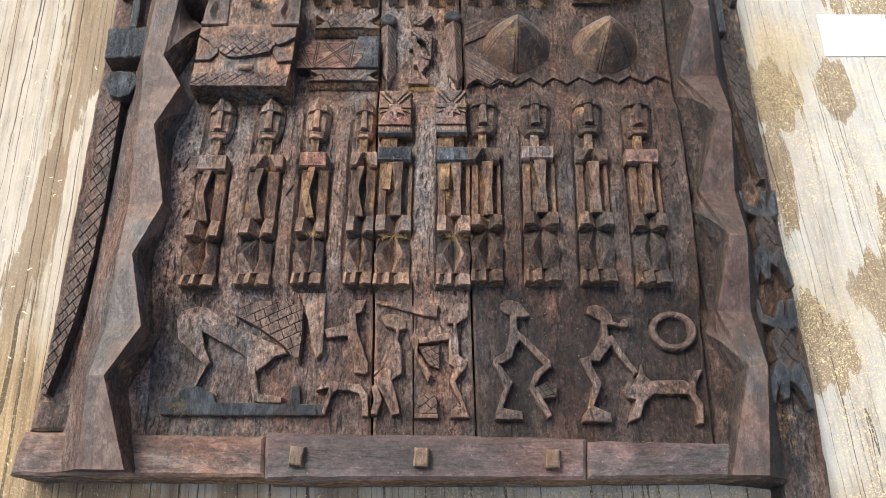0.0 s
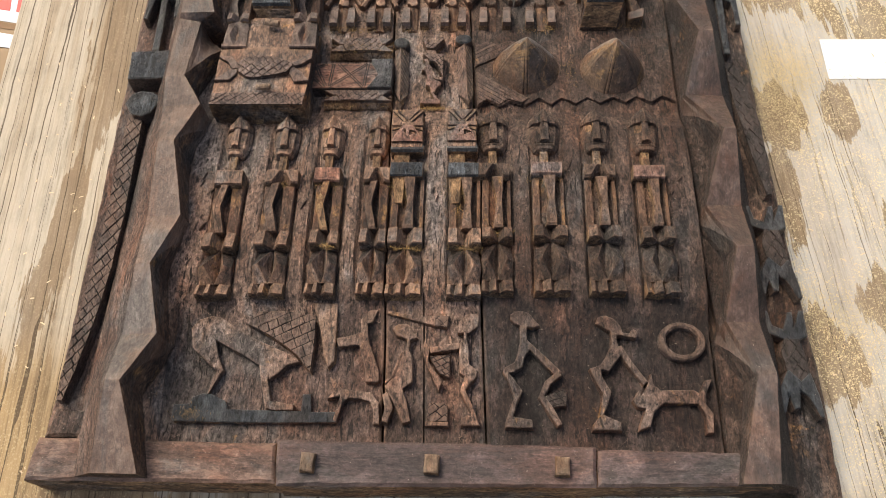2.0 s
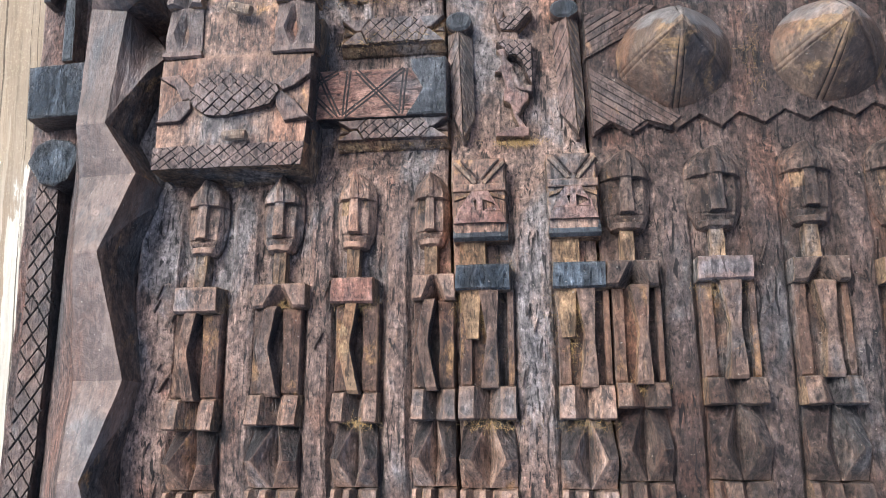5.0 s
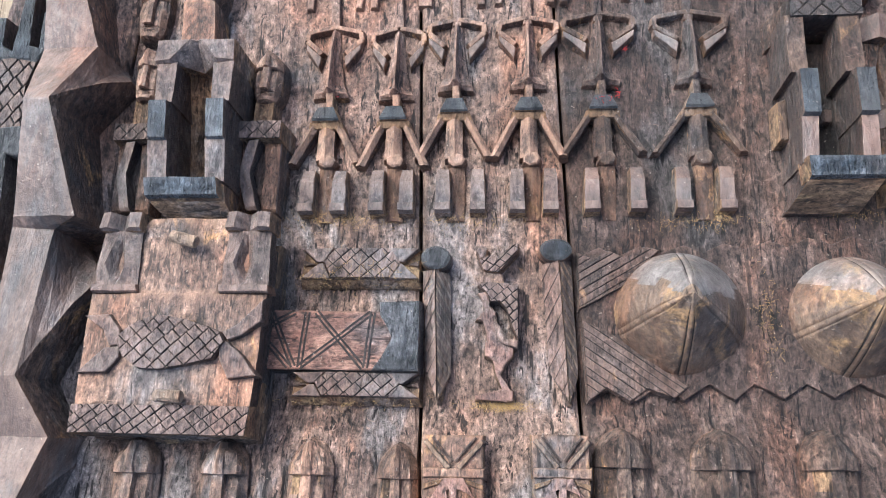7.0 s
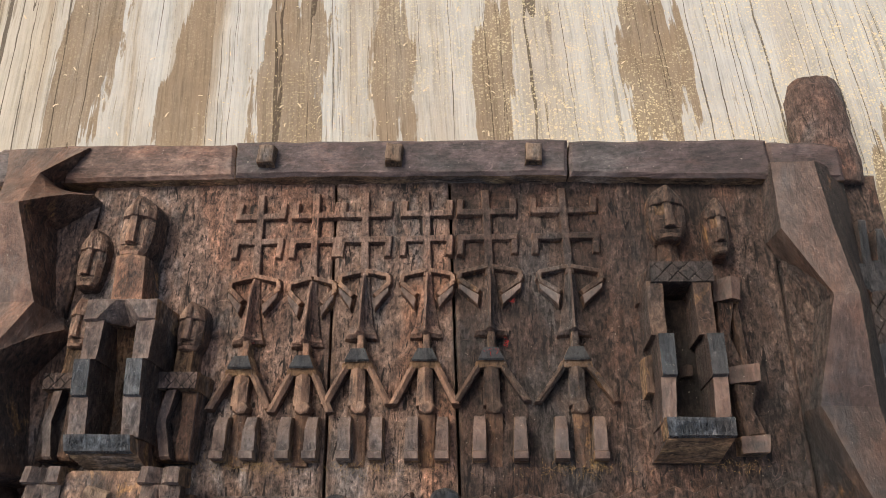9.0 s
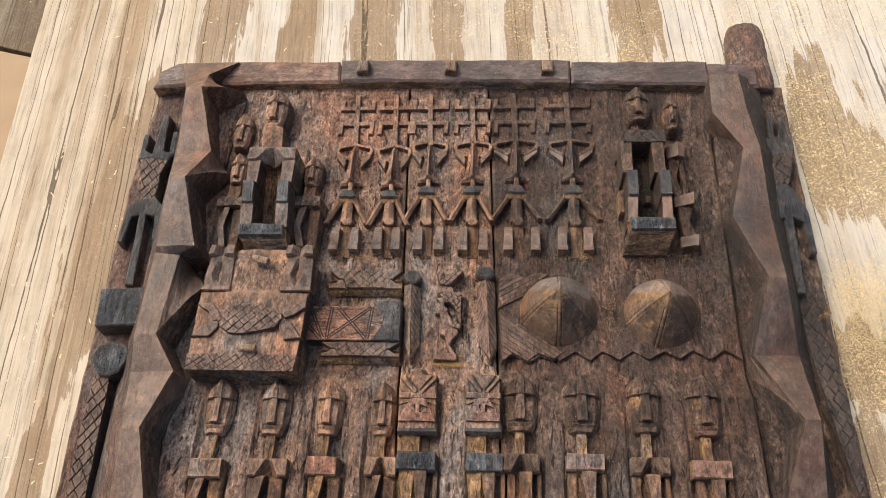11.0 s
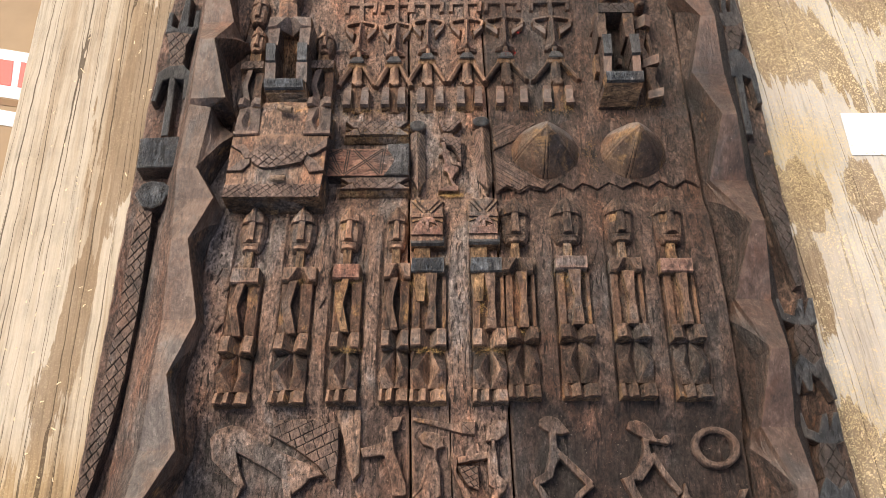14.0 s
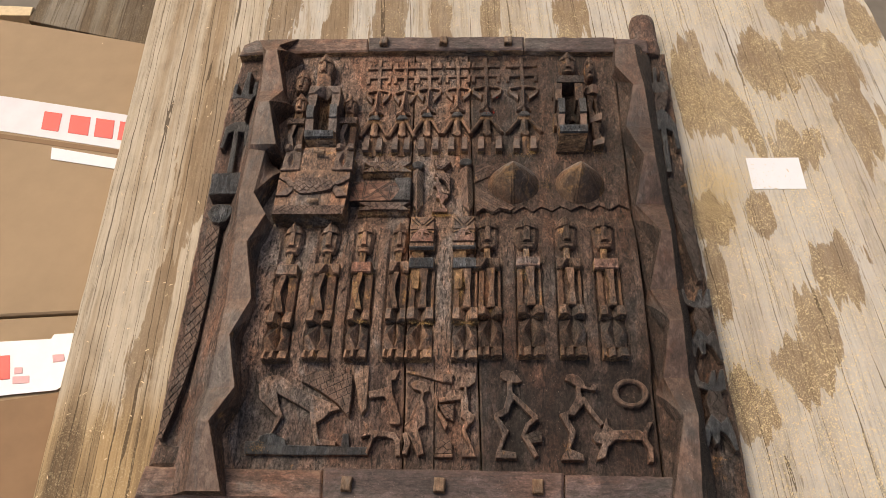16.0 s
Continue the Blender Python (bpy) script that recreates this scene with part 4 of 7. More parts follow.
def neck(bm, x, y0, y1, w=0.0095, mat=RAW):
    """A squared, unpainted neck standing clear of the ground."""
    loft(bm, [(y0, [(x - w * 0.56, 0.047), (x - w / 2, 0.0570), (x + w * 0.42, 0.0575), (x + w / 2, 0.046)]), (y1, [(x - w * 0.56, 0.047), (x - w / 2, 0.0560), (x + w * 0.42, 0.0560), (x + w / 2, 0.046)])], BASE, mat, SIDE)


def stand_proud(bm, rise=0.0065):
    """The figures of the long row stand higher than the other reliefs."""
    for v in bm.verts:
        v.co.z += rise * min(1.0, max(0.0, (v.co.z - 0.045) / 0.014))


def ancestor(hx, hw, head, sx, sw, sy, kind, cx, w, hip, block=TOP, body=BODY, cheek=None):
    """A standing figure in the long row: face, neck, shoulders, body, hips, thighs, feet, in one carving."""
    bm = bmesh.new()
    east = cx > 0
    face(bm, hx, head[0], head[1], hw * (1.12 if east else 1.08), cheek=cheek)
    neck(bm, (hx + sx) / 2 - 0.001, sy[1] - 0.002, head[0] + 0.004)
    shoulders(bm, sx - sw / 2, sx + sw / 2, sy[0], sy[1], kind, block)
    torso(bm, cx - 0.0005, w * 0.98, hip[1] - 0.001, sy[0] + 0.001, body, east)
    hips(bm, cx, w, hip[0], hip[1])
    thighs(bm, cx, w * 1.02, 0.1990 + (hip[0] - 0.240) * 0.6, hip[0] + 0.0020)
    feet(bm, cx, w * 1.02, 0.1835 + (hip[0] - 0.240) * 0.5, 0.1985 + (hip[0] - 0.240) * 0.6)
    stand_proud(bm)
    return carving("carved_figure", bm, "standing ancestor figure carved in relief, long-nosed face", 0.0036, 0.00025)


ancestor(-0.2655, 0.0285, (0.3575, 0.4165), -0.2640, 0.0300, (0.3150, 0.3330), "block", -0.2645, 0.0345, (0.2350, 0.2560), TOP, BODY, None)
ancestor(-0.2085, 0.0285, (0.3580, 0.4165), -0.2040, 0.0360, (0.3178, 0.3345), "notch", -0.2065, 0.0350, (0.2384, 0.2585), TOP, BODY, None)
ancestor(-0.1540, 0.0265, (0.3590, 0.4175), -0.1525, 0.0285, (0.3200, 0.3372), "block", -0.1500, 0.0305, (0.2405, 0.2600), PINK, RAW, RAW)
ancestor(-0.1000, 0.0235, (0.3595, 0.4155), -0.0965, 0.0280, (0.3212, 0.3385), "notch", -0.0968, 0.0285, (0.2419, 0.2622), TOP, BODY, RAW)
ancestor(0.0345, 0.0295, (0.3663, 0.4265), 0.0352, 0.0325, (0.3278, 0.3447), "notch", 0.0382, 0.0325, (0.2495, 0.2655))
ancestor(0.0930, 0.0330, (0.3663, 0.4265), 0.0938, 0.0335, (0.3305, 0.3458), "block", 0.0958, 0.0360, (0.2515, 0.2686), PINK, BODY, None)
ancestor(0.1530, 0.0300, (0.3674, 0.4275), 0.1530, 0.0335, (0.3285, 0.3440), "notch", 0.1535, 0.0350, (0.2515, 0.2690), TOP, BODY, RAW)
ancestor(0.2088, 0.0300, (0.3655, 0.4280), 0.2070, 0.0340, (0.3262, 0.3422), "block", 0.2105, 0.0340, (0.2500, 0.2680), PINK, BODY, RAW)


def box_mask(x0, x1, top_y, s0, s1, cx, w):
    """A figure with a square mask: crossed bars, triangular nose pierced by slit eyes, dark band below."""
    bm = bmesh.new()
    m, y = (x0 + x1) / 2, top_y - 0.0575
    prism(bm, rect(x0, y, x1, top_y, -0.001), BASE, 0.0625, 0.0010, TOP, RAW)
    loft(bm, [(y - 0.001, [(x0, 0.0600), (x1 + 0.001, 0.0600)]), (y + 0.0010, [(x0 - 0.0004, 0.0640), (x1 + 0.0012, 0.0640)]), (y + 0.0105, [(x0 - 0.0002, 0.0600), (x1 + 0.0010, 0.0600)])], BASE, SLATE, RAW)
    a, b, c, d = y + 0.0105, y + 0.0185, y + 0.0265, y + 0.0330
    prism(bm, [(x0, a), (x1, a), (x1 - 0.0035, b), (x0 + 0.0035, b)], 0.0580, 0.0660, 0.0003, PINK, SIDE, 0.0)
    for s, e in ((-1, x0), (1, x1)):
        prism(bm, [(e - s * 0.0035, b + 0.0002), (m + s * 0.0022, b + 0.0002), (m + s * 0.0118, b + 0.0048), (m + s * 0.0022, c + 0.0004), (m + s * 0.0022, d), (m + s * 0.0058, d)], 0.0580, 0.0658, 0.0002, PINK, RAW, 0.0)
        prism(bm, bar((e - s * 0.0010, top_y - 0.0035), (m + s * 0.0030, d + 0.0058), 0.0022, 0.0026), 0.0570, 0.0655, 0.0005, PALE, DARK_SHADE)
        prism(bm, bar((e - s * 0.0050, top_y - 0.0012), (m + s * 0.0012, d + 0.0095), 0.0014, 0.0016), 0.0570, 0.0640, 0.0004, DARK_SHADE, DARK_SHADE)
        prism(bm, [(e - s * 0.0004, c), (e - s * 0.0004, c + 0.0030), (m + s * 0.0065, d - 0.0006), (m + s * 0.0085, d - 0.0036)], 0.0570, 0.0645, 0.0004, RAW, DARK_SHADE)
    prism(bm, rect(m - 0.0021, b + 0.0002, m + 0.0021, d), 0.0580, 0.0659, 0.0002, PINK, SIDE, 0.0)
    prism(bm, rect(x0 - 0.0002, d + 0.0002, x1 + 0.0002, d + 0.0056), 0.0570, 0.0648, 0.0006, TOP, SIDE)
    loft(bm, [(0.3405, [(m - 0.0155, 0.047), (m - 0.015, 0.056), (m + 0.003, 0.057), (m + 0.0042, 0.044)]), (y, [(m - 0.0155, 0.047), (m - 0.015, 0.056), (m + 0.003, 0.057), (m + 0.0042, 0.044)])], BASE, STRAW, SIDE)
    shoulders(bm, s0, s1, 0.3270, 0.3440, "block", BLUE, 0.0668)
    torso(bm, cx, w * 0.97, 0.2625, 0.3285, BODY, True)
    loft(bm, [(0.2950, [(m - 0.0105, 0.0440), (m - 0.0100, 0.0590), (m - 0.0020, 0.0600), (m - 0.0015, 0.0440)]), (0.3280, [(m - 0.0155, 0.0440), (m - 0.0150, 0.0600), (m - 0.0005, 0.0620), (m, 0.0440)])], BASE, STRAW, RAW)
    hips(bm, cx, w, 0.2425, 0.2638)
    thighs(bm, cx, w, 0.1995, 0.2430)
    feet(bm, cx, w, 0.1840, 0.1992)
    stand_proud(bm)
    carving("carved_figure", bm, "carved figure with square mask, pink nose and blue-black bands", 0.0036, 0.0002)


box_mask(-0.0828, -0.0468, 0.4198, -0.0810, -0.0453, -0.0614, 0.0375)
box_mask(-0.0180, 0.0150, 0.4210, -0.0163, 0.0174, 0.0028, 0.0355)


# ---------------------------------------------------------------- two caps between zigzag edges
def zig(x0, x1, y, amp, pitch, slope):
    """An uneven sawtooth edge that climbs a little along the board."""
    n = round((x1 - x0) / pitch)
    out = []
    for i in range(n + 1):
        x = x0 + (x1 - x0) * i / n
        out.append((x + noise.noise((x * 40, y * 5, 6)) * 0.002, y + (x - x0) * slope + noise.noise((x * 60, y * 9, 3)) * 0.0014))
        if i < n:
            out.append((x + (x1 - x0) / n * (0.5 + 0.12 * noise.noise((x * 70, y, 2))), y + (x - x0) * slope + amp + noise.noise((x * 50, y * 7, 8)) * 0.0018))
    return out


bm = bmesh.new()
low = zig(0.0155, 0.2540, 0.4428, 0.0092, 0.0282, 0.028)
high = zig(0.0115, 0.2540, 0.5352, 0.0060, 0.0270, 0.050)
prism(bm, low + high[::-1], BASE, 0.0465, 0.0004, PANEL, DARK_SHADE)
field = carving("zigzag_field", bm, "raised field with zigzag upper and lower edges", 0.008)
bm = bmesh.new()
for pts, turn, seed in (([(0.0125, 0.5010), (0.0420, 0.5165), (0.0640, 0.5400), (0.0560, 0.5420), (0.0420, 0.5350), (0.0330, 0.5390), (0.0215, 0.5340), (0.0125, 0.5380)], 31, 4),
                        ([(0.0145, 0.4930), (0.0300, 0.4860), (0.0770, 0.4520), (0.0690, 0.4452), (0.0530, 0.4510), (0.0420, 0.4432), (0.0280, 0.4515), (0.0165, 0.4425)], -35.5, 9)):
    hatched(bm, pts, 0.0440, 0.0486, 0.0050, (turn,), 0.0008, 0.0009, RAY, DARK_SHADE, DARK_SHADE, seed)
carving("ray_carving", bm, "fan of incised parallel lines beside the cap", 0.006, 0.0002, field)


def cap(cx, cy, ax, ay, rx, ry, seams):
    """A pointed cap sewn of four gores; each seam is a pair of fine grooves from the tip to the rim."""
    bm = bmesh.new()
    fs = (0.05, 0.09, 0.14, 0.20, 0.28, 0.36, 0.44, 0.52, 0.60, 0.68, 0.76, 0.83, 0.89, 0.94, 0.98, 1.0)
    seams = sorted(seams)
    m = 16
    tip = bm.verts.new((ax, ay, 0.0985))
    rings, kinds = [], []
    for f in fs:
        row, kinds = [], []
        tall = 0.30 * (1 - f) + 0.70 * (1 - f ** 2.0)
        for k, s in enumerate(seams):
            e = seams[(k + 1) % 4] + (360 if k == 3 else 0)
            o = [min(8.0 + q, math.degrees(d / (f * rx))) for q, d in ((0.0, 0.0017), (0.4, 0.00205), (0.8, 0.0024))]
            span = [s - o[0], s + o[0], s + o[1], s + o[2]] + [s + o[2] + (e - s - 2 * o[2]) * i / m for i in range(1, m)] + [e - o[2], e - o[1]]
            for i, a in enumerate(span):
                a = radians(a)
                u = (math.degrees(a) - s) / (e - s)
                flat = math.sin(math.pi * min(1.0, max(0.0, u))) if i > 0 else 0.0
                groove = 0.0011 if i == 2 or i == len(span) - 1 else 0.0
                r = f * (1 - 0.055 * flat * (1 - f) * 2)
                x, y = ax + (cx - ax) * f + rx * r * math.cos(a), ay + (cy - ay) * f + ry * r * math.sin(a)
                z = 0.0420 + 0.0540 * tall - 0.0042 * flat * (1 - f) * f * 4 - groove * (0.0 if f in (1.0, 0.05) else 1.0) + 0.0006 * noise.noise((x * 60, y * 60, 2))
                row.append(bm.verts.new((x, y, z if f < 1 else 0.0400)))
                kinds.append((k, i, len(span)))
        rings.append(row)
    n = len(rings[0])
    for i in range(n):
        bm.faces.new((tip, rings[0][i], rings[0][(i + 1) % n])).material_index = PALE
    for j, (a, b) in enumerate(zip(rings, rings[1:])):
        for i in range(n):
            k, q, count = kinds[i]
            seam = q in (1, 2) or q >= count - 2
            p = (a[i].co + b[(i + 1) % n].co) / 2
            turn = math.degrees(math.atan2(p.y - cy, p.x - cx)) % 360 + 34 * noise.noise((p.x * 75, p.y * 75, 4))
            # far side painted pale as sky sheen, right gores painted dark as shaded
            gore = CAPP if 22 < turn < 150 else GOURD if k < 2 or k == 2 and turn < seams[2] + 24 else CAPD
            bm.faces.new((a[i], b[i], b[(i + 1) % n], a[(i + 1) % n])).material_index = PALE if j <= 1 else SHADE_BLACK if seam and j > 1 and (q in (1, 2) and k in (0, 2) or q >= count - 2 and k in (1, 3)) else gore
    bmesh.ops.recalc_face_normals(bm, faces=bm.faces)
    return part("carved_cap", bm, MATS, door, "polished pointed cap carved with seams, sky sheen and dark side in its colour", smooth=True)


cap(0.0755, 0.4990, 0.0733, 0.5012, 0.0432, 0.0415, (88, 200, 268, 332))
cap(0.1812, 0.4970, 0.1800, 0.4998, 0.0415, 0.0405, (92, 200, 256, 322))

# ---------------------------------------------------------------- pillars with a figure between
def facet(bm, poly, height, pitch, turn, gap, top, ground, seed):
    """One sloping side of a pillar, scored with parallel knife cuts; height gives its surface."""
    layers = [(poly, -0.0010, 0.0, ground)] + [(p, 0.0, 0.0010, top) for p in strips(poly, turn, pitch, gap, random.Random(seed))]
    for pts, low, high, m in layers:
        up = [bm.verts.new((x, y, height(x, y) + high - 0.0010)) for x, y in pts]
        down = [bm.verts.new((x, y, BASE if m == ground else height(x, y) - 0.0018)) for x, y in pts]
        bm.faces.new(up).material_index = m
        for i in range(len(pts)):
            j = (i + 1) % len(pts)
            bm.faces.new((up[i], down[i], down[j], up[j])).material_index = ground


for crest, foot, west, east, cap_at, cap_r in ((-0.0802, -0.0773, (-0.0895, 0.5262, -0.0850, 0.4600), (-0.0709, 0.5240, -0.0697, 0.4593), (-0.0802, 0.5332), (0.0096, 0.0080)), (-0.0004, 0.0047, (-0.0116, 0.5308, -0.0070, 0.4605), (0.0081, 0.5325, 0.0106, 0.4575), (-0.0022, 0.5382), (0.0105, 0.0074))):
    bm = bmesh.new()
    head = 0.5 * (west[1] + east[1])

    def slope(px, py):
        return 0.0560 - 1.05 * abs(px - foot - (crest - foot) * (py - 0.4420) / 0.0840)

    facet(bm, [(west[0], west[1]), (crest - 0.0003, head), (foot - 0.0003, 0.4425), (west[2], west[3])], slope, 0.0075, 62, 0.0008, PILLAR, DARK_SHADE, 3)
    facet(bm, [(crest + 0.0003, head), (east[0], east[1]), (east[2], east[3]), (foot + 0.0003, 0.4415)], slope, 0.0040, -60, 0.0012, DARK_SHADE, PALE, 5)
    prism(bm, [(foot - 0.0030, 0.4480), (foot + 0.0040, 0.4480), (foot + 0.0014, 0.4395), (foot - 0.0006, 0.4395)], BASE, 0.0470, 0.0010, DARK_SHADE, DARK_SHADE)
    pillar = carving("carved_pillar", bm, "tapering carved pillar with a sharp crest, cut with slanting lines", 0.006, 0.0002)
    bm = bmesh.new()
    prism(bm, [(cap_at[0] + cap_r[0] * math.cos(a), cap_at[1] + cap_r[1] * math.sin(a)) for a in (2 * math.pi * (i + 0.5) / 18 for i in range(18))], BASE, 0.0575, 0.0020, SLATE, SIDE)
    carving("capital", bm, "rounded grey-green capital", parent=pillar)
bm = bmesh.new()
prism(bm, [(-0.0523, 0.5105), (-0.0465, 0.5115), (-0.0450, 0.5023), (-0.0407, 0.4977), (-0.0390, 0.4826), (-0.0350, 0.4779), (-0.0300, 0.4744), (-0.0302, 0.4698), (-0.0372, 0.4612), (-0.0419, 0.4663), (-0.0477, 0.4698), (-0.0480, 0.4744), (-0.0465, 0.4837), (-0.0488, 0.4919), (-0.0535, 0.4930), (-0.0488, 0.4988), (-0.0488, 0.5047)], BASE, 0.0520, 0.0010, PINK, RAW)
prism(bm, [(-0.0430, 0.4674), (-0.0360, 0.4616), (-0.0384, 0.4581), (-0.0314, 0.4480), (-0.0360, 0.4478), (-0.0407, 0.4570)], BASE, 0.0515, 0.0007, PINK, RAW)
prism(bm, [(-0.0535, 0.4450), (-0.0360, 0.4490), (-0.0302, 0.4480), (-0.0300, 0.4419), (-0.0337, 0.4412), (-0.0535, 0.4425)], BASE, 0.0518, 0.0007, PINK, RAW)
prism(bm, [(-0.0419, 0.4953), (-0.0384, 0.4884), (-0.0337, 0.4802), (-0.0267, 0.4795), (-0.0275, 0.4744), (-0.0349, 0.4762), (-0.0388, 0.4788), (-0.0410, 0.4860)], BASE, 0.0545, 0.0006, TAN, DARK_SHADE)
prism(bm, [(-0.0488, 0.5244), (-0.0372, 0.5233), (-0.0362, 0.5174), (-0.0419, 0.5150), (-0.0512, 0.5172)], BASE, 0.0530, 0.0009, TAN, RAW)
hatched(bm, [(-0.0523, 0.5155), (-0.0453, 0.5174), (-0.0267, 0.5155), (-0.0267, 0.4802), (-0.0302, 0.4884), (-0.0337, 0.5000), (-0.0384, 0.5047), (-0.0442, 0.5047), (-0.0465, 0.5105)], BASE, 0.0545, 0.0052, (40, -48), 0.0008, 0.0010, HATCH, SIDE, DARK_SHADE, 8)
hatched(bm, [(-0.0512, 0.5314), (-0.0442, 0.5349), (-0.0384, 0.5326), (-0.0302, 0.5419), (-0.0267, 0.5430), (-0.0267, 0.5384), (-0.0349, 0.5291), (-0.0395, 0.5233), (-0.0465, 0.5244), (-0.0488, 0.5256)], BASE, 0.0560, 0.0052, (45, -30), 0.0008, 0.0010, HATCH, SIDE, SHADE_BLACK, 2)
prism(bm, [(-0.0535, 0.5384), (-0.0500, 0.5419), (-0.0465, 0.5395), (-0.0480, 0.5330), (-0.0512, 0.5330)], BASE, 0.0545, 0.0008, HATCH, SIDE)
carving("carved_figure", bm, "slender crouching figure with a horned headdress and a load between two pillars", 0.005)

# ---------------------------------------------------------------- the lock
bm = bmesh.new()
loft(bm, [(0.4165, [(-0.2985, 0.0785), (-0.2430, 0.0800), (-0.1905, 0.0785)]), (0.4340, [(-0.2995, 0.0785), (-0.2430, 0.0805), (-0.1885, 0.0780)]), (0.4560, [(-0.2998, 0.0780), (-0.2430, 0.0812), (-0.1870, 0.0775)]), (0.4900, [(-0.2998, 0.0780), (-0.2430, 0.0815), (-0.1850, 0.0775)]), (0.5030, [(-0.2995, 0.0780), (-0.2430, 0.0810), (-0.1842, 0.0772)])], 0.050, TOP, DARK_SHADE)
loft(bm, [(0.5030, [(-0.2960, 0.0765), (-0.2430, 0.0800), (-0.1850, 0.0760)]), (0.5350, [(-0.2945, 0.0760), (-0.2430, 0.0790), (-0.1850, 0.0755)]), (0.5540, [(-0.2650, 0.0765), (-0.2430, 0.0785), (-0.2120, 0.0760)])], 0.050, TOP, DARK_SHADE)
loft(bm, [(0.4120, [(-0.2940, 0.0480), (-0.2420, 0.0500), (-0.1880, 0.0480)]), (0.4175, [(-0.2960, 0.0660), (-0.2420, 0.0690), (-0.1880, 0.0660)]), (0.5400, [(-0.2880, 0.0600), (-0.2420, 0.0600), (-0.1830, 0.0600)])], BASE, RAW, RAW)
roughen(bm, 0.008, 0.0004)
lock = part("lock_case", bm, MATS, door, "carved wooden lock case, worn brown top")
bm = bmesh.new()
hatched(bm, [(-0.2990, 0.4163), (-0.1885, 0.4163), (-0.1870, 0.4335), (-0.2990, 0.4335)], 0.0600, 0.0835, 0.0066, (38, -44), 0.0007, 0.0009, HATCH, RAW, DARK_SHADE, 11)
carving("hatched_band", bm, "cross-hatched band along the foot of the lock", 0.005, 0.0002, lock)
bm = bmesh.new()
body = [(-0.2756, 0.4730), (-0.2700, 0.4800), (-0.2600, 0.4855), (-0.2477, 0.4884), (-0.2291, 0.4852), (-0.2093, 0.4782), (-0.2060, 0.4721), (-0.2128, 0.4616), (-0.2291, 0.4578), (-0.2453, 0.4547), (-0.2593, 0.4558), (-0.2698, 0.4628)]
hatched(bm, body, 0.0740, 0.0852, 0.0068, (44, -42), 0.0007, 0.0009, HATCH, SIDE, DARK_SHADE, 6, lambda px, py: 0.0016 - 6 * ((px + 0.2400) ** 2 * 0.12 + (py - 0.4715) ** 2))
carving("carved_tortoise", bm, "hatched oval creature on the lock", 0.005, 0.0002, lock)
for pts in ([(-0.2990, 0.4880), (-0.2830, 0.4890), (-0.2745, 0.4790), (-0.2735, 0.4700), (-0.2800, 0.4690), (-0.2850, 0.4790)], [(-0.2990, 0.4525), (-0.2805, 0.4530), (-0.2735, 0.4620), (-0.2735, 0.4690), (-0.2830, 0.4680)],
            [(-0.2081, 0.4785), (-0.1988, 0.4835), (-0.1842, 0.4990), (-0.1842, 0.4850), (-0.1960, 0.4765), (-0.2045, 0.4735)], [(-0.2095, 0.4725), (-0.2050, 0.4725), (-0.1950, 0.4640), (-0.1850, 0.4520), (-0.2025, 0.4500), (-0.2090, 0.4620)]):
    bm = bmesh.new()
    prism(bm, pts, 0.0740, 0.0832, 0.0006, GREY, DARK_SHADE)
    carving("limb", bm, "splayed grey limb of the creature", 0.005, 0.0002, lock)
for x0, x1, turn in ((-0.2975, -0.2690, 1), (-0.2135, -0.1832, -1)):
    bm = bmesh.new()
    c, w = (x0 + x1) / 2, x1 - x0
    loft(bm, [(0.5035, [(x0 - 0.0010, 0.0795), (x1 + 0.001, 0.0800)]), (0.5045, [(x0 - 0.0010, 0.0822), (x1 + 0.001, 0.0826)]), (0.5085, [(x0 - 0.001, 0.0818), (x1, 0.0822)])], 0.070, GREY, SIDE)
    grid = [[bm.verts.new((c + u * w, y, z)) for u, z in row] for y, row in ((0.5086, ((-0.50, 0.0790), (-0.08, 0.0815), (0.0, 0.0812), (0.08, 0.0815), (0.50, 0.0790))), (0.5225, ((-0.50, 0.0800), (-0.24, 0.0845), (0.03 * turn, 0.0735), (0.24, 0.0845), (0.50, 0.0800))), (0.5440, ((-0.44, 0.0785), (-0.06, 0.0810), (0.0, 0.0808), (0.08, 0.0810), (0.47, 0.0785))))]
    for a, b in zip(grid, grid[1:]):
        for i in range(4):
            bm.faces.new((a[i], a[i + 1], b[i + 1], b[i])).material_index = GREY
    rim = grid[0] + [grid[1][-1]] + grid[2][::-1] + [grid[1][0]]
    under = [bm.verts.new((v.co.x, v.co.y, 0.068)) for v in rim]
    for i in range(len(rim)):
        bm.faces.new((rim[i], under[i], under[(i + 1) % len(rim)], rim[(i + 1) % len(rim)])).material_index = DARK_SHADE
    loft(bm, [(0.5440, [(x0 + 0.001, 0.0820), (c - w * 0.26, 0.0830), (c - w * 0.02, 0.0770), (c + w * 0.24, 0.0830), (x1 - 0.0005, 0.0820)]), (0.5452, [(x0 + 0.001, 0.0858), (c - w * 0.26, 0.0872), (c - w * 0.02, 0.0775), (c + w * 0.24, 0.0872), (x1 - 0.0005, 0.0858)]), (0.5560, [(x0 + 0.002, 0.0840), (c - w * 0.24, 0.0855), (c - w * 0.02, 0.0765), (c + w * 0.22, 0.0855), (x1 - 0.001, 0.0840)])], 0.066, GREY, RAW)
    carving("lower_body_carving", bm, "hips and thighs of a lock figure", 0.005, 0.0002, parent=lock)
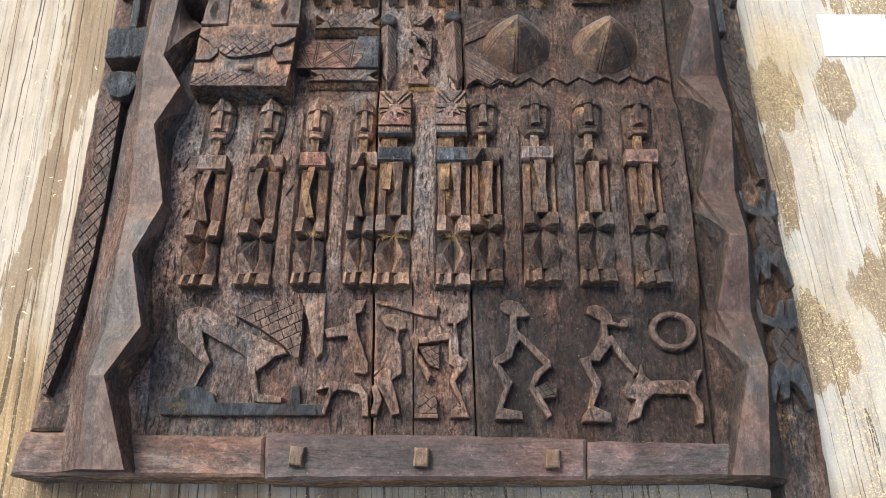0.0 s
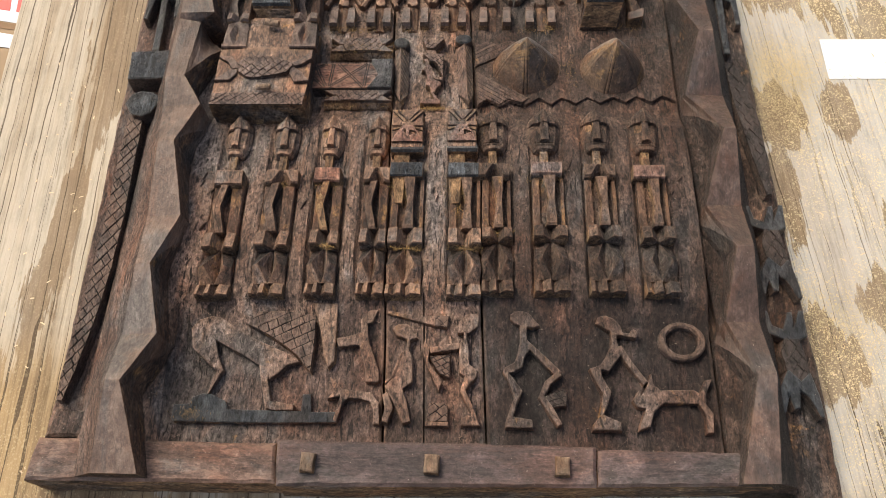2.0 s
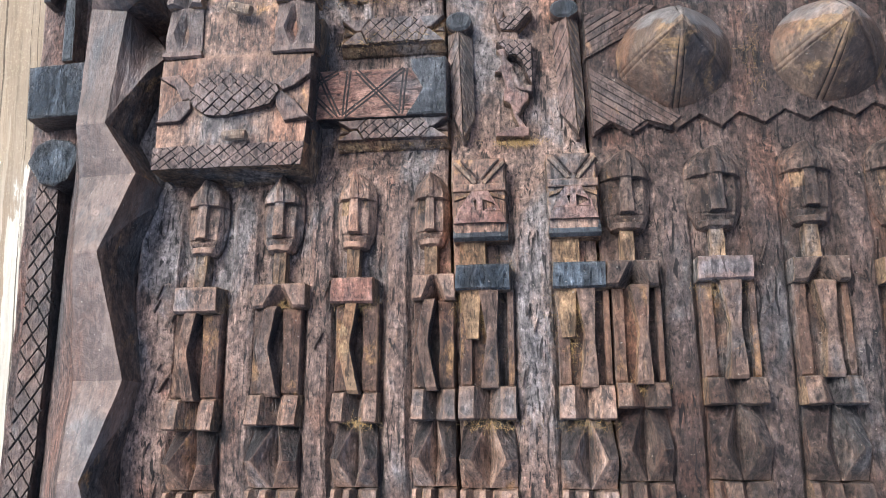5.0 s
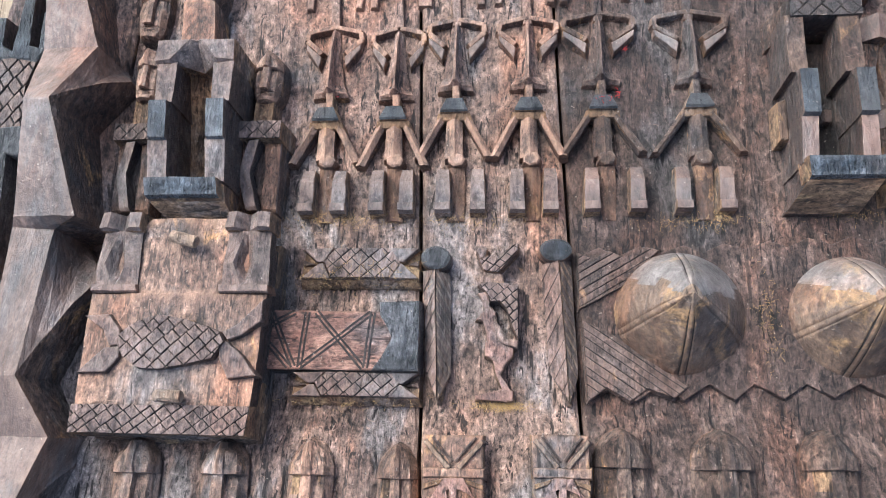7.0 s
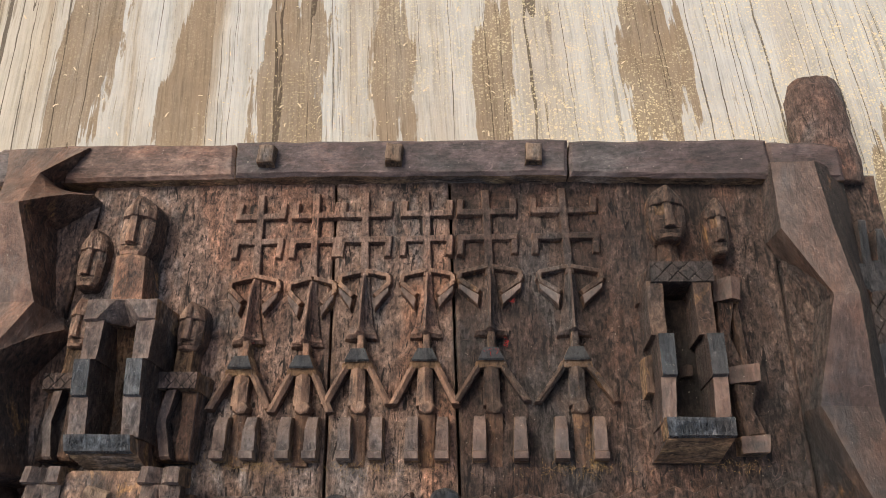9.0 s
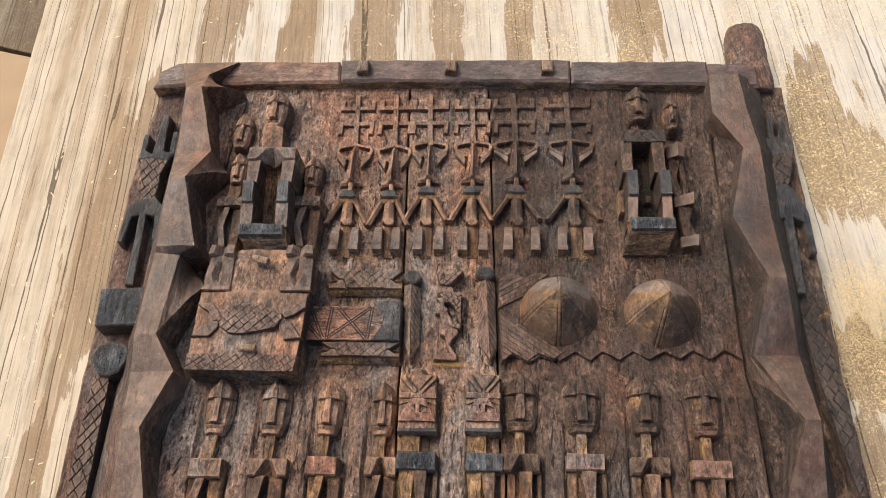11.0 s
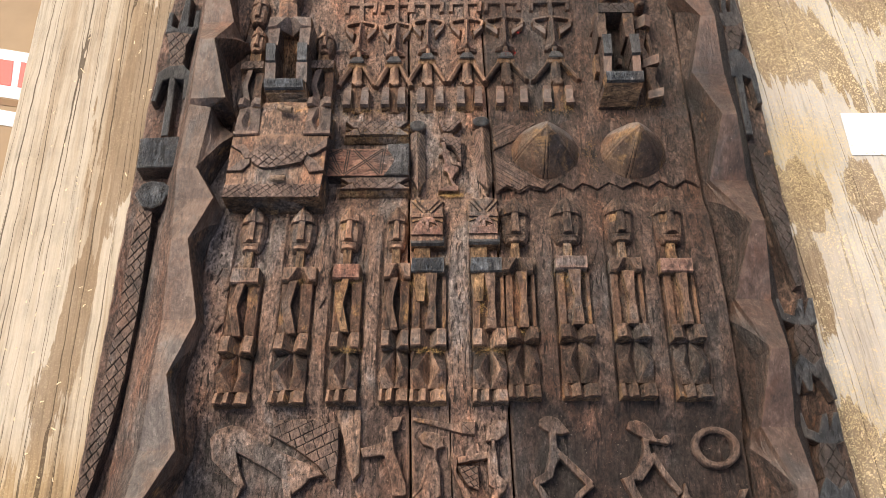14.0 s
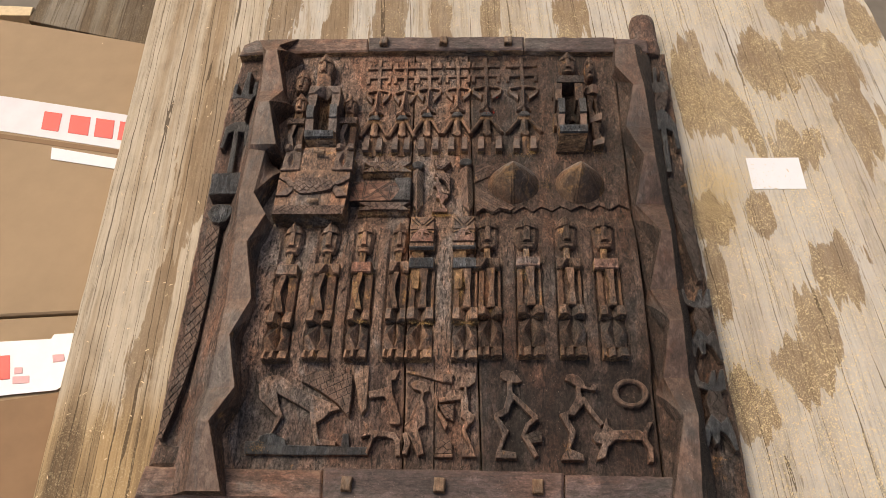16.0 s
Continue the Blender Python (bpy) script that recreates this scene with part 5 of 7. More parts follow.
for x0, y0, x1, y1 in ((-0.2465, 0.5395, -0.2295, 0.5345), (-0.2440, 0.4385, -0.2275, 0.4380)):
    bm = bmesh.new()
    a, b = Vector((x0, y0, 0.0865)), Vector((x1, y1, 0.0880))
    q = (b - a).to_track_quat('Z', 'Y').to_matrix()
    rr = [[bm.verts.new(p + q @ Vector((r * math.cos(i * math.pi / 5), r * math.sin(i * math.pi / 5), 0))) for i in range(10)] for p, r in ((a, 0.0038), (b - (b - a) * 0.06, 0.0041), (b, 0.0036))]
    for s, e in zip(rr, rr[1:]):
        for i in range(10):
            bm.faces.new((s[i], s[(i + 1) % 10], e[(i + 1) % 10], e[i]))
    bm.faces.new(rr[0]), bm.faces.new(rr[-1])
    roughen(bm, 0.004, 0.0003)
    part("lock_peg", bm, [peg_wood], lock, "short pale wooden peg")

# the sliding bolt with its black end, showing on both sides of the rail
bm = bmesh.new()
prism(bm, [(-0.1950, 0.4590), (-0.1000, 0.4585), (-0.1000, 0.4960), (-0.1950, 0.4970)], BASE, 0.0600, 0.001, BOLT, DARK_SHADE)
# incised crosses: near-black bars on the face stand for the grooves' shade
for a, b in (((-0.1850, 0.4950), (-0.1690, 0.4605)), ((-0.1870, 0.4860), (-0.1700, 0.4955)), ((-0.1870, 0.4760), (-0.1720, 0.4605)), ((-0.1655, 0.4600), (-0.1200, 0.4950)), ((-0.1560, 0.4955), (-0.1240, 0.4600)), ((-0.1620, 0.4955), (-0.1650, 0.4600)), ((-0.1190, 0.4955), (-0.1225, 0.4600))):
    d = Vector((b[0] - a[0], b[1] - a[1])).normalized()
    for s in (-0.0013, 0.0013):
        off = (-d.y * s, d.x * s)
        prism(bm, bar((a[0] + off[0], a[1] + off[1]), (b[0] + off[0], b[1] + off[1]), 0.0014), 0.0590, 0.0603, 0.0001, SHADE_BLACK, SHADE_BLACK, 0.0)
bolt = carving("bolt", bm, "sliding wooden bolt, the shade of its incised crosses laid on as bars", 0.006, 0.0002)
bm = bmesh.new()
prism(bm, [(-0.1185, 0.4585), (-0.0890, 0.4580), (-0.0895, 0.5030), (-0.1150, 0.5020), (-0.1145, 0.4940), (-0.1105, 0.4880), (-0.1060, 0.4790), (-0.1110, 0.4690)], 0.046, 0.0625, 0.0012, BLUE, DARK_SHADE)
carving("bolt_end", bm, "blue-black painted end of the bolt", parent=bolt)
bm = bmesh.new()
prism(bm, [(-0.4160, 0.4700), (-0.3640, 0.4720), (-0.3670, 0.5160), (-0.4190, 0.5130)], 0.030, 0.0640, 0.0016, BLUE, DARK_SHADE)
carving("bolt_tail", bm, "blue-black square tail of the bolt beyond the rail", parent=bolt)
for x0, y0, x1, y1, seed in ((-0.1690, 0.5185, -0.0915, 0.5395, 1), (-0.1700, 0.4420, -0.0890, 0.4580, 2)):
    bm = bmesh.new()
    loft(bm, [(y0 - 0.004, [(x0 - 0.002, 0.0450), (x1 + 0.001, 0.0450)]), (y0, [(x0 - 0.001, 0.0520), (x1, 0.0520)]), (y1, [(x0, 0.0480), (x1, 0.0480)])], BASE, RAW, RAW)
    ym = (y0 + y1) / 2
    hatched(bm, [(x0 + 0.0150, ym + 0.001), (x0 + 0.0200, y0 + 0.001), (x1 - 0.0180, y0 + 0.001), (x1 - 0.0120, ym), (x1 - 0.0180, y1 - 0.0005), (x0 + 0.0220, y1)], 0.044, 0.0575, 0.0068, (42, -44), 0.0007, 0.0009, HATCH, SIDE, DARK_SHADE, seed)
    for s, a in ((1, x0), (-1, x1)):
        prism(bm, [(a, y0 + 0.0005), (a + s * 0.019, y0 + 0.0005), (a + s * 0.0145, ym), (a + s * 0.011, ym)], 0.044, 0.0565, 0.0006, GREY, SIDE)
        prism(bm, [(a, y1 - 0.0005), (a + s * 0.021, y1), (a + s * 0.0145, ym + 0.001), (a + s * 0.010, ym + 0.001)], 0.044, 0.0570, 0.0006, GREY, SIDE)
        prism(bm, [(a, ym - 0.0010), (a, ym + 0.0030), (a + s * 0.0085, ym)], 0.044, 0.0525, 0.0006, DARK_SHADE, SIDE)
    carving("bolt_guide", bm, "hatched guide block beside the bolt, forked ends", 0.005, 0.0002)

# ---------------------------------------------------------------- group above the lock
bm = bmesh.new()
face(bm, -0.2580, 0.7220, 0.7800, 0.0285, z=PZ + 0.012, h=0.026)
loft(bm, [(0.6700, [(-0.2640, 0.0600), (-0.2635, 0.0720), (-0.2520, 0.0745), (-0.2395, 0.0700), (-0.2390, 0.0560)]), (0.7230, [(-0.2690, 0.0580), (-0.2680, 0.0700), (-0.2560, 0.0730), (-0.2450, 0.0690), (-0.2440, 0.0560)])], BASE, TOP, SIDE)
carving("carved_figure", bm, "tall long-faced figure standing behind the lock frame")
bm = bmesh.new()
shoulders(bm, -0.2705, -0.2170, 0.6605, 0.6775, "notch", GREY, 0.0945)
frame_top = carving("lock_frame", bm, "upright carved frame above the lock, two legs and a seat")
for x0, x1 in ((-0.2690, -0.2560), (-0.2300, -0.2170)):
    bm = bmesh.new()
    loft(bm, [(0.5750, [(x0 + 0.0025, 0.0900), (x1 + 0.0022, 0.0900)]), (0.6030, [(x0 + 0.0005, 0.0935), (x1 + 0.0010, 0.0935)])], BASE, GREY, DARK_SHADE)
    loft(bm, [(0.6025, [(x0 + 0.0022, 0.0930), (x1 + 0.0008, 0.0930)]), (0.6036, [(x0 + 0.0022, 0.0970), (x1 + 0.0008, 0.0970)]), (0.6295, [(x0 + 0.0004, 0.0985), (x1 - 0.0008, 0.0985)]), (0.6305, [(x0 + 0.0004, 0.0940), (x1 - 0.0008, 0.0940)])], BASE, BLUE, DARK_SHADE)
    loft(bm, [(0.6310, [(x0 + 0.0014, 0.0925), (x1 + 0.0004, 0.0925)]), (0.6610, [(x0 - 0.0014, 0.0900), (x1 + 0.0004, 0.0910)])], BASE, GREY, DARK_SHADE)
    carving("frame_leg", bm, "squared leg of the frame with a blue-black knee", 0.006, 0.0002, parent=frame_top)
bm = bmesh.new()
loft(bm, [(0.5640, [(-0.2655, 0.0880), (-0.2415, 0.0885), (-0.2175, 0.0880)]), (0.5652, [(-0.2655, 0.0925), (-0.2415, 0.0930), (-0.2175, 0.0925)]), (0.5760, [(-0.2665, 0.0955), (-0.2415, 0.0955), (-0.2185, 0.0950)])], 0.080, BLUE, RAW)
loft(bm, [(0.5490, [(-0.2520, 0.0560), (-0.2120, 0.0560)]), (0.5620, [(-0.2645, 0.0840), (-0.2150, 0.0840)]), (0.5740, [(-0.2650, 0.0880), (-0.2160, 0.0880)])], BASE, RAWX, SIDE)
carving("frame_foot", bm, "foot bar of the frame, blue-black top and raw underside", parent=frame_top)
bm = bmesh.new()
loft(bm, [(0.5700, [(-0.2560, 0.0600), (-0.2420, 0.0560), (-0.2300, 0.0580)]), (0.5900, [(-0.2560, 0.0560), (-0.2420, 0.0520), (-0.2300, 0.0540)]), (0.6300, [(-0.2560, 0.0580), (-0.2420, 0.0530), (-0.2300, 0.0560)]), (0.6480, [(-0.2560, 0.0680), (-0.2420, 0.0620), (-0.2300, 0.0640)]), (0.6640, [(-0.2560, 0.0720), (-0.2420, 0.0700), (-0.2300, 0.0720)])], BASE, RAW, SIDE)
carving("hollow_back", bm, "raw brown back of the hollow", parent=frame_top)
for hx, y0, y1, w, h, z in ((-0.2995, 0.7020, 0.7560, 0.0232, 0.022, PZ), (-0.2935, 0.6490, 0.6920, 0.0200, 0.024, PZ + 0.004), (-0.2045, 0.6465, 0.6885, 0.0215, 0.024, PZ + 0.002)):
    bm = bmesh.new()
    face(bm, hx, y0, y1, w, z=z, h=h)
    if y0 < 0.66:
        neck(bm, hx, 0.6240, y0 + 0.003, 0.0150)
        a, b = (-0.3070, -0.2780) if hx < -0.24 else (-0.2200, -0.1880)
        hatched(bm, rect(a, 0.6150, b, 0.6275), BASE, 0.0685, 0.0075, (48, -46), 0.0007, 0.0009, HATCH, RAW, DARK_SHADE, 4 if hx < -0.24 else 7)
        torso(bm, (a + b) / 2, (b - a) * 0.96, 0.5640, 0.6155, GREY, False, 0.003)
    carving("carved_figure", bm, "small long-nosed figure carved beside the lock frame")

# ---------------------------------------------------------------- framed figure near the top corner
bm = bmesh.new()
face(bm, 0.1735, 0.7335, 0.7835, 0.0290, z=PZ + 0.004, h=0.022, cheek=RAW)
loft(bm, [(0.7050, [(0.1640, 0.0500), (0.1730, 0.0540), (0.1820, 0.0480)]), (0.7350, [(0.1660, 0.0480), (0.1730, 0.0520), (0.1810, 0.0460)])], BASE, TOP, SIDE)
carving("carved_figure", bm, "helmeted face above the hatched lintel")
bm = bmesh.new()
hatched(bm, [(0.1505, 0.6895), (0.1960, 0.6895), (0.1968, 0.7058), (0.1512, 0.7058)], BASE, 0.0800, 0.0080, (44, -46), 0.0007, 0.0009, DHATCH, DARK_SHADE, DARK_SHADE, 5)
loft(bm, [(0.6840, [(0.1440, 0.0460), (0.1520, 0.0640)]), (0.7050, [(0.1445, 0.0460), (0.1520, 0.0680)]), (0.7140, [(0.1580, 0.0440), (0.1600, 0.0500)])], BASE, TOP, SIDE)
frame_right = carving("figure_frame", bm, "upright carved frame with hatched lintel and hollow middle", 0.005, 0.0002)
for x0, x1 in ((0.1468, 0.1590), (0.1808, 0.1938)):
    bm = bmesh.new()
    k = 0.0018 if x0 > 0.17 else 0.0
    loft(bm, [(0.5870, [(x0 + 0.0018 + k, 0.0790), (x1 - 0.0006 + k, 0.0790)]), (0.6180, [(x0 + 0.0034 + k, 0.0805), (x1 + 0.0016 + k * 0.3, 0.0805)])], BASE, GREY, DARK_SHADE)
    loft(bm, [(0.6175, [(x0 + 0.0042, 0.0800), (x1 + 0.0022, 0.0800)]), (0.6188, [(x0 + 0.0042, 0.0845), (x1 + 0.0022, 0.0845)]), (0.6480, [(x0 + 0.0036, 0.0855), (x1 + 0.0024, 0.0855)]), (0.6490, [(x0 + 0.0036, 0.0810), (x1 + 0.0024, 0.0810)])], BASE, SLATE, DARK_SHADE)
    loft(bm, [(0.6490, [(x0, 0.0795), (x1 - 0.001, 0.0795)]), (0.6910, [(x0, 0.0780), (x1, 0.0780)])], BASE, TOP, DARK_SHADE)
    carving("frame_leg", bm, "squared leg of the frame with a blue-black knee", 0.006, 0.0002, parent=frame_right)
bm = bmesh.new()
loft(bm, [(0.5755, [(0.1508, 0.0800), (0.1955, 0.0800)]), (0.5766, [(0.1508, 0.0845), (0.1955, 0.0845)]), (0.5885, [(0.1498, 0.0865), (0.1955, 0.0865)])], 0.070, BLUE, RAW)
loft(bm, [(0.5640, [(0.1460, 0.0480), (0.1910, 0.0480)]), (0.5750, [(0.1505, 0.0790), (0.1950, 0.0790)]), (0.5870, [(0.1500, 0.0800), (0.1950, 0.0800)])], BASE, RAWX, DARK_SHADE)
carving("frame_foot", bm, "foot bar of the frame, pale raw underside", parent=frame_right)
bm = bmesh.new()
# back painted near black for the shade inside the hollow
loft(bm, [(0.5860, [(0.1590, 0.0460), (0.1860, 0.0460)]), (0.6600, [(0.1590, 0.0470), (0.1860, 0.0470)]), (0.6850, [(0.1590, 0.0520), (0.1860, 0.0520)])], BASE, SHADE_BLACK, DARK_SHADE)
loft(bm, [(0.6250, [(0.1700, 0.0470), (0.1740, 0.0560), (0.1790, 0.0540)]), (0.6330, [(0.1710, 0.0470), (0.1740, 0.0580), (0.1790, 0.0560)])], BASE, DARK_SHADE, DARK_SHADE)
carving("hollow_back", bm, "back of the hollow, painted dark as in shade", parent=frame_right)
bm = bmesh.new()
face(bm, 0.2110, 0.7200, 0.7700, 0.0170, z=PZ + 0.007, h=0.020, cheek=RAW)
loft(bm, [(0.6820, [(0.2010, 0.0560), (0.2120, 0.0640), (0.2190, 0.0600)]), (0.6990, [(0.2015, 0.0560), (0.2125, 0.0660), (0.2205, 0.0620)])], BASE, GREY, SIDE)
prism(bm, chain([(0.2090, 0.6820), (0.2060, 0.6540), (0.2110, 0.6300)], [0.012, 0.007, 0.010]), BASE, 0.0560, 0.001, TOP, SIDE)
prism(bm, chain([(0.2160, 0.6820), (0.2190, 0.6540), (0.2180, 0.6300)], [0.006, 0.004, 0.006]), BASE, 0.0520, 0.001, TOP, SIDE)
loft(bm, [(0.6186, [(0.2040, 0.0560), (0.2225, 0.0660)]), (0.6310, [(0.2045, 0.0560), (0.2230, 0.0680)])], BASE, GREY, SIDE)
prism(bm, chain([(0.2150, 0.6190), (0.2130, 0.6000), (0.2170, 0.5810)], [0.016, 0.010, 0.014]), BASE, 0.0580, 0.0016, TOP, SIDE)
loft(bm, [(0.5695, [(0.2060, 0.0560), (0.2225, 0.0620)]), (0.5810, [(0.2065, 0.0560), (0.2240, 0.0640)])], BASE, GREY, RAW)
prism(bm, [(0.1445, 0.6120), (0.1500, 0.6120), (0.1500, 0.6410), (0.1445, 0.6390)], BASE, 0.0580, 0.001, TOP, RAW)
carving("carved_figure", bm, "thin standing figure with block shoulders and feet")


# ---------------------------------------------------------------- row of masked dancers with cross-shaped headdresses
def dancer(cx, legs, shoulder, half, ear, dy=0.0, knob=True):
    """A dancer under a double-barred cross: looped ears, long ridged muzzle, square shoulders, spread arms, two legs."""
    bm = bmesh.new()
    z = 0.0428
    prism(bm, bar((cx, 0.7130), (cx - 0.0030, 0.7900), 0.0062, 0.0056), BASE, z + 0.0004, 0.0006, PANEL, SIDE)
    for y, up, length in ((0.7700, 1, 0.0120), (0.7465, -1, 0.0150)):
        x = cx - 0.0022 if up > 0 else cx - 0.0014
        prism(bm, [(x - half, y - 0.0026), (x, y - 0.0030), (x + half, y - 0.0026), (x + half, y + 0.0026), (x, y + 0.0024), (x - half, y + 0.0026)], BASE, z, 0.0006, PANEL, SIDE)
        for s in (-1, 1):
            prism(bm, bar((x + s * (half - 0.0022), y + up * 0.001), (x + s * (half - 0.0024) + 0.0006 * up, y + up * length), 0.0052, 0.0046), BASE, z - 0.0004, 0.0006, PANEL, SIDE)
    for s in (-1, 1):
        # the ear: a thin loop with a sunk middle, and a slab hanging under it
        out = [(cx + s * 0.0010, 0.7180), (cx + s * ear * 0.96, 0.7135), (cx + s * ear, 0.7070), (cx + s * 0.0090, 0.6960)]
        for a, b, w in zip(out, out[1:], (0.0034, 0.0036, 0.0040)):
            prism(bm, bar((a[0], a[1] + dy), (b[0], b[1] + dy), w), BASE, z + 0.0010, 0.0005, TOP, SIDE)
        prism(bm, [(cx + s * ear, 0.7032 + dy), (cx + s * (ear - 0.0004), 0.6985 + dy), (cx + s * 0.0100, 0.6845 + dy), (cx + s * 0.0085, 0.6925 + dy)], BASE, z + 0.0022, 0.0006, GREY, SIDE)
    # muzzle: a ridge that widens and rises towards the mouth, undercut below
    rows = [(0.6600, (0.0128, 0.0030, 0.0006), (0.0420, 0.0440, 0.0460)), (0.6625, (0.0122, 0.0044, 0.0006), (0.0445, 0.0480, 0.0560)), (0.6700, (0.0092, 0.0026, 0.0006), (0.0415, 0.0445, 0.0550)), (0.6960, (0.0052, 0.0018, 0.0006), (0.0400, 0.0430, 0.0520)), (0.7150, (0.0034, 0.0016, 0.0006), (0.0400, 0.0425, 0.0445))]
    loft(bm, [(y + dy, [(cx - a, p), (cx - b, q), (cx - c, r), (cx + c, r), (cx + b, q), (cx + a, p)]) for y, (a, b, c), (p, q, r) in rows], BASE, PANEL, SIDE)
    prism(bm, bar((cx + 0.0005, 0.6620 + dy), (cx + 0.0012, 0.6430), 0.0048), BASE, 0.0490, 0.0008, TOP, RAW)
    sy = 0.6375 + (0.0020 if cx > -0.09 else -0.0030)
    loft(bm, [(sy - 0.0055, [(cx - 0.0122, 0.0500), (cx + 0.0122, 0.0500)]), (sy - 0.0015, [(cx - 0.0112, 0.0525), (cx + 0.0112, 0.0525)])], BASE, RAW, RAW)
    loft(bm, [(sy - 0.0012, [(cx - 0.0094, 0.0545), (cx + 0.0098, 0.0545)]), (sy, [(cx - 0.0092, 0.0562), (cx + 0.0095, 0.0562)]), (sy + 0.0090, [(cx - 0.0052, 0.0545), (cx + 0.0056, 0.0545)])], BASE, shoulder, RAW)
    for s in (-1, 1):
        a, b = (cx + s * 0.0080, sy - 0.0020), (cx + s * (half + 0.0020), 0.6075 + dy)
        n = Vector((-(b[1] - a[1]), b[0] - a[0])).normalized() * 0.0034
        loft(bm, sorted([(b[1], [(b[0] - abs(n.x), 0.0475), (b[0], 0.0490), (b[0] + abs(n.x), 0.0465)]), (a[1], [(a[0] - abs(n.x), 0.0495), (a[0], 0.0515), (a[0] + abs(n.x), 0.0485)])]), BASE, TOP, SIDE)
    loft(bm, [(0.6060, [(cx - 0.0062, 0.0470), (cx + 0.0010, 0.0515), (cx + 0.0062, 0.0470)]), (sy - 0.0050, [(cx - 0.0052, 0.0480), (cx + 0.0005, 0.0520), (cx + 0.0058, 0.0470)])], BASE, TOP, SIDE)
    if knob:
        prism(bm, oval(cx + 0.0020, 0.6045, 0.0062, 0.0052, 7), BASE, 0.0510, 0.0012, TOP, SIDE)
        loft(bm, [(0.5620, [(cx - 0.0040, 0.0425), (cx + 0.0020, 0.0450), (cx + 0.0078, 0.0425)]), (0.6000, [(cx - 0.0040, 0.0440), (cx + 0.0020, 0.0475), (cx + 0.0078, 0.0440)])], BASE, SIDE, SIDE)
    for lx in legs:
        loft(bm, [(0.5655, [(lx - 0.0050, 0.0500), (lx + 0.0052, 0.0500)]), (0.5662, [(lx - 0.0050, 0.0560), (lx + 0.0052, 0.0560)]), (0.5712, [(lx - 0.0050, 0.0572), (lx + 0.0050, 0.0572)]), (0.5724, [(lx - 0.0048, 0.0535), (lx + 0.0050, 0.0535)]), (0.5870, [(lx - 0.0044, 0.0550), (lx + 0.0046, 0.0550)]), (0.5970, [(lx - 0.0038, 0.0500), (lx + 0.0040, 0.0500)])], BASE, GREY, RAW)
    return carving("carved_dancer", bm, "masked dancer in relief with a double-barred cross headdress", 0.007, 0.0002)


dancer(-0.1612, (-0.1705, -0.1483), SLATE, 0.0212, 0.0205, -0.0035)
dancer(-0.1132, (-0.1222, -0.1020), SLATE, 0.0205, 0.0190, -0.0060)
dancer(-0.0705, (-0.0770, -0.0535), SLATE, 0.0222, 0.0205)
dancer(-0.0190, (-0.0272, -0.0050), SLATE, 0.0215, 0.0210)
dancer(0.0314, (0.0222, 0.0520), SLATE, 0.0245, 0.0250, 0.0020)
dancer(0.0953, (0.0812, 0.1090), SLATE, 0.0270, 0.0250, 0.0010)

# ---------------------------------------------------------------- hunting scene along the foot
ZB = 0.0515


def relief(name, label, *shapes, z=ZB):
    """One flat carving out of several outlines; a shape may carry its own height, surface and grooves."""
    bm = bmesh.new()
    for i, s in enumerate(shapes):
        pts, kw = (s[0], dict(s[1])) if isinstance(s[0], list) else (s, {})
        tall = kw.get("z", z + 0.0003 * (i % 4))
        if "cut" in kw:
            hatched(bm, pts, BASE, tall, kw["cut"], kw.get("turns", (30, -62)), 0.0010, 0.0011, kw.get("top", DHATCH), kw.get("side", SIDE), SHADE_BLACK, 3 + i)
        else:
            prism(bm, pts, BASE, tall, kw.get("inset", 0.0009), kw.get("top", TAN), kw.get("side", SIDE), 0.001)
    return carving(name, bm, label, 0.006, 0.0002)


relief("carved_lion", "striding lion in relief with a cross-hatched mane",
       [(-0.2837, 0.150), (-0.2767, 0.1593), (-0.2640, 0.1640), (-0.2540, 0.1625), (-0.2380, 0.1520), (-0.2209, 0.1420), (-0.1953, 0.1310), (-0.1700, 0.1200), (-0.1650, 0.1150), (-0.1780, 0.1105), (-0.1860, 0.1020), (-0.1942, 0.0960), (-0.1950, 0.1010), (-0.2060, 0.1105), (-0.2186, 0.1180), (-0.2558, 0.1375), (-0.2500, 0.1190), (-0.2430, 0.1050), (-0.2547, 0.0800), (-0.2530, 0.0920), (-0.2500, 0.1040), (-0.2620, 0.1140), (-0.2791, 0.1291)],
       [(-0.2060, 0.1105), (-0.1930, 0.1085), (-0.1955, 0.0953), (-0.1895, 0.0735), (-0.1663, 0.0700), (-0.1663, 0.0645), (-0.1872, 0.0645), (-0.1940, 0.0663), (-0.2005, 0.0884)],
       ([(-0.2233, 0.1545), (-0.2140, 0.1686), (-0.1872, 0.1698), (-0.1593, 0.1663), (-0.1523, 0.1593), (-0.1512, 0.1291), (-0.1523, 0.1040), (-0.1600, 0.1120), (-0.1680, 0.1220), (-0.1850, 0.1340), (-0.2012, 0.1440)], {"z": 0.0535, "cut": 0.0105, "turns": (27, -68)}))
relief("carved_base_line", "blue-black carved serpent forming the ground of the scene",
       ([(-0.2884, 0.0560), (-0.2884, 0.0690), (-0.2721, 0.0698), (-0.2698, 0.0767), (-0.2605, 0.0802), (-0.2523, 0.0802), (-0.2360, 0.0733), (-0.2326, 0.0650), (-0.1884, 0.0640), (-0.1581, 0.0640), (-0.1581, 0.0814), (-0.1500, 0.0814), (-0.1477, 0.0635), (-0.1225, 0.0640), (-0.1215, 0.0535), (-0.2291, 0.0512), (-0.2860, 0.0520)], {"top": SLATE, "z": 0.0500}))
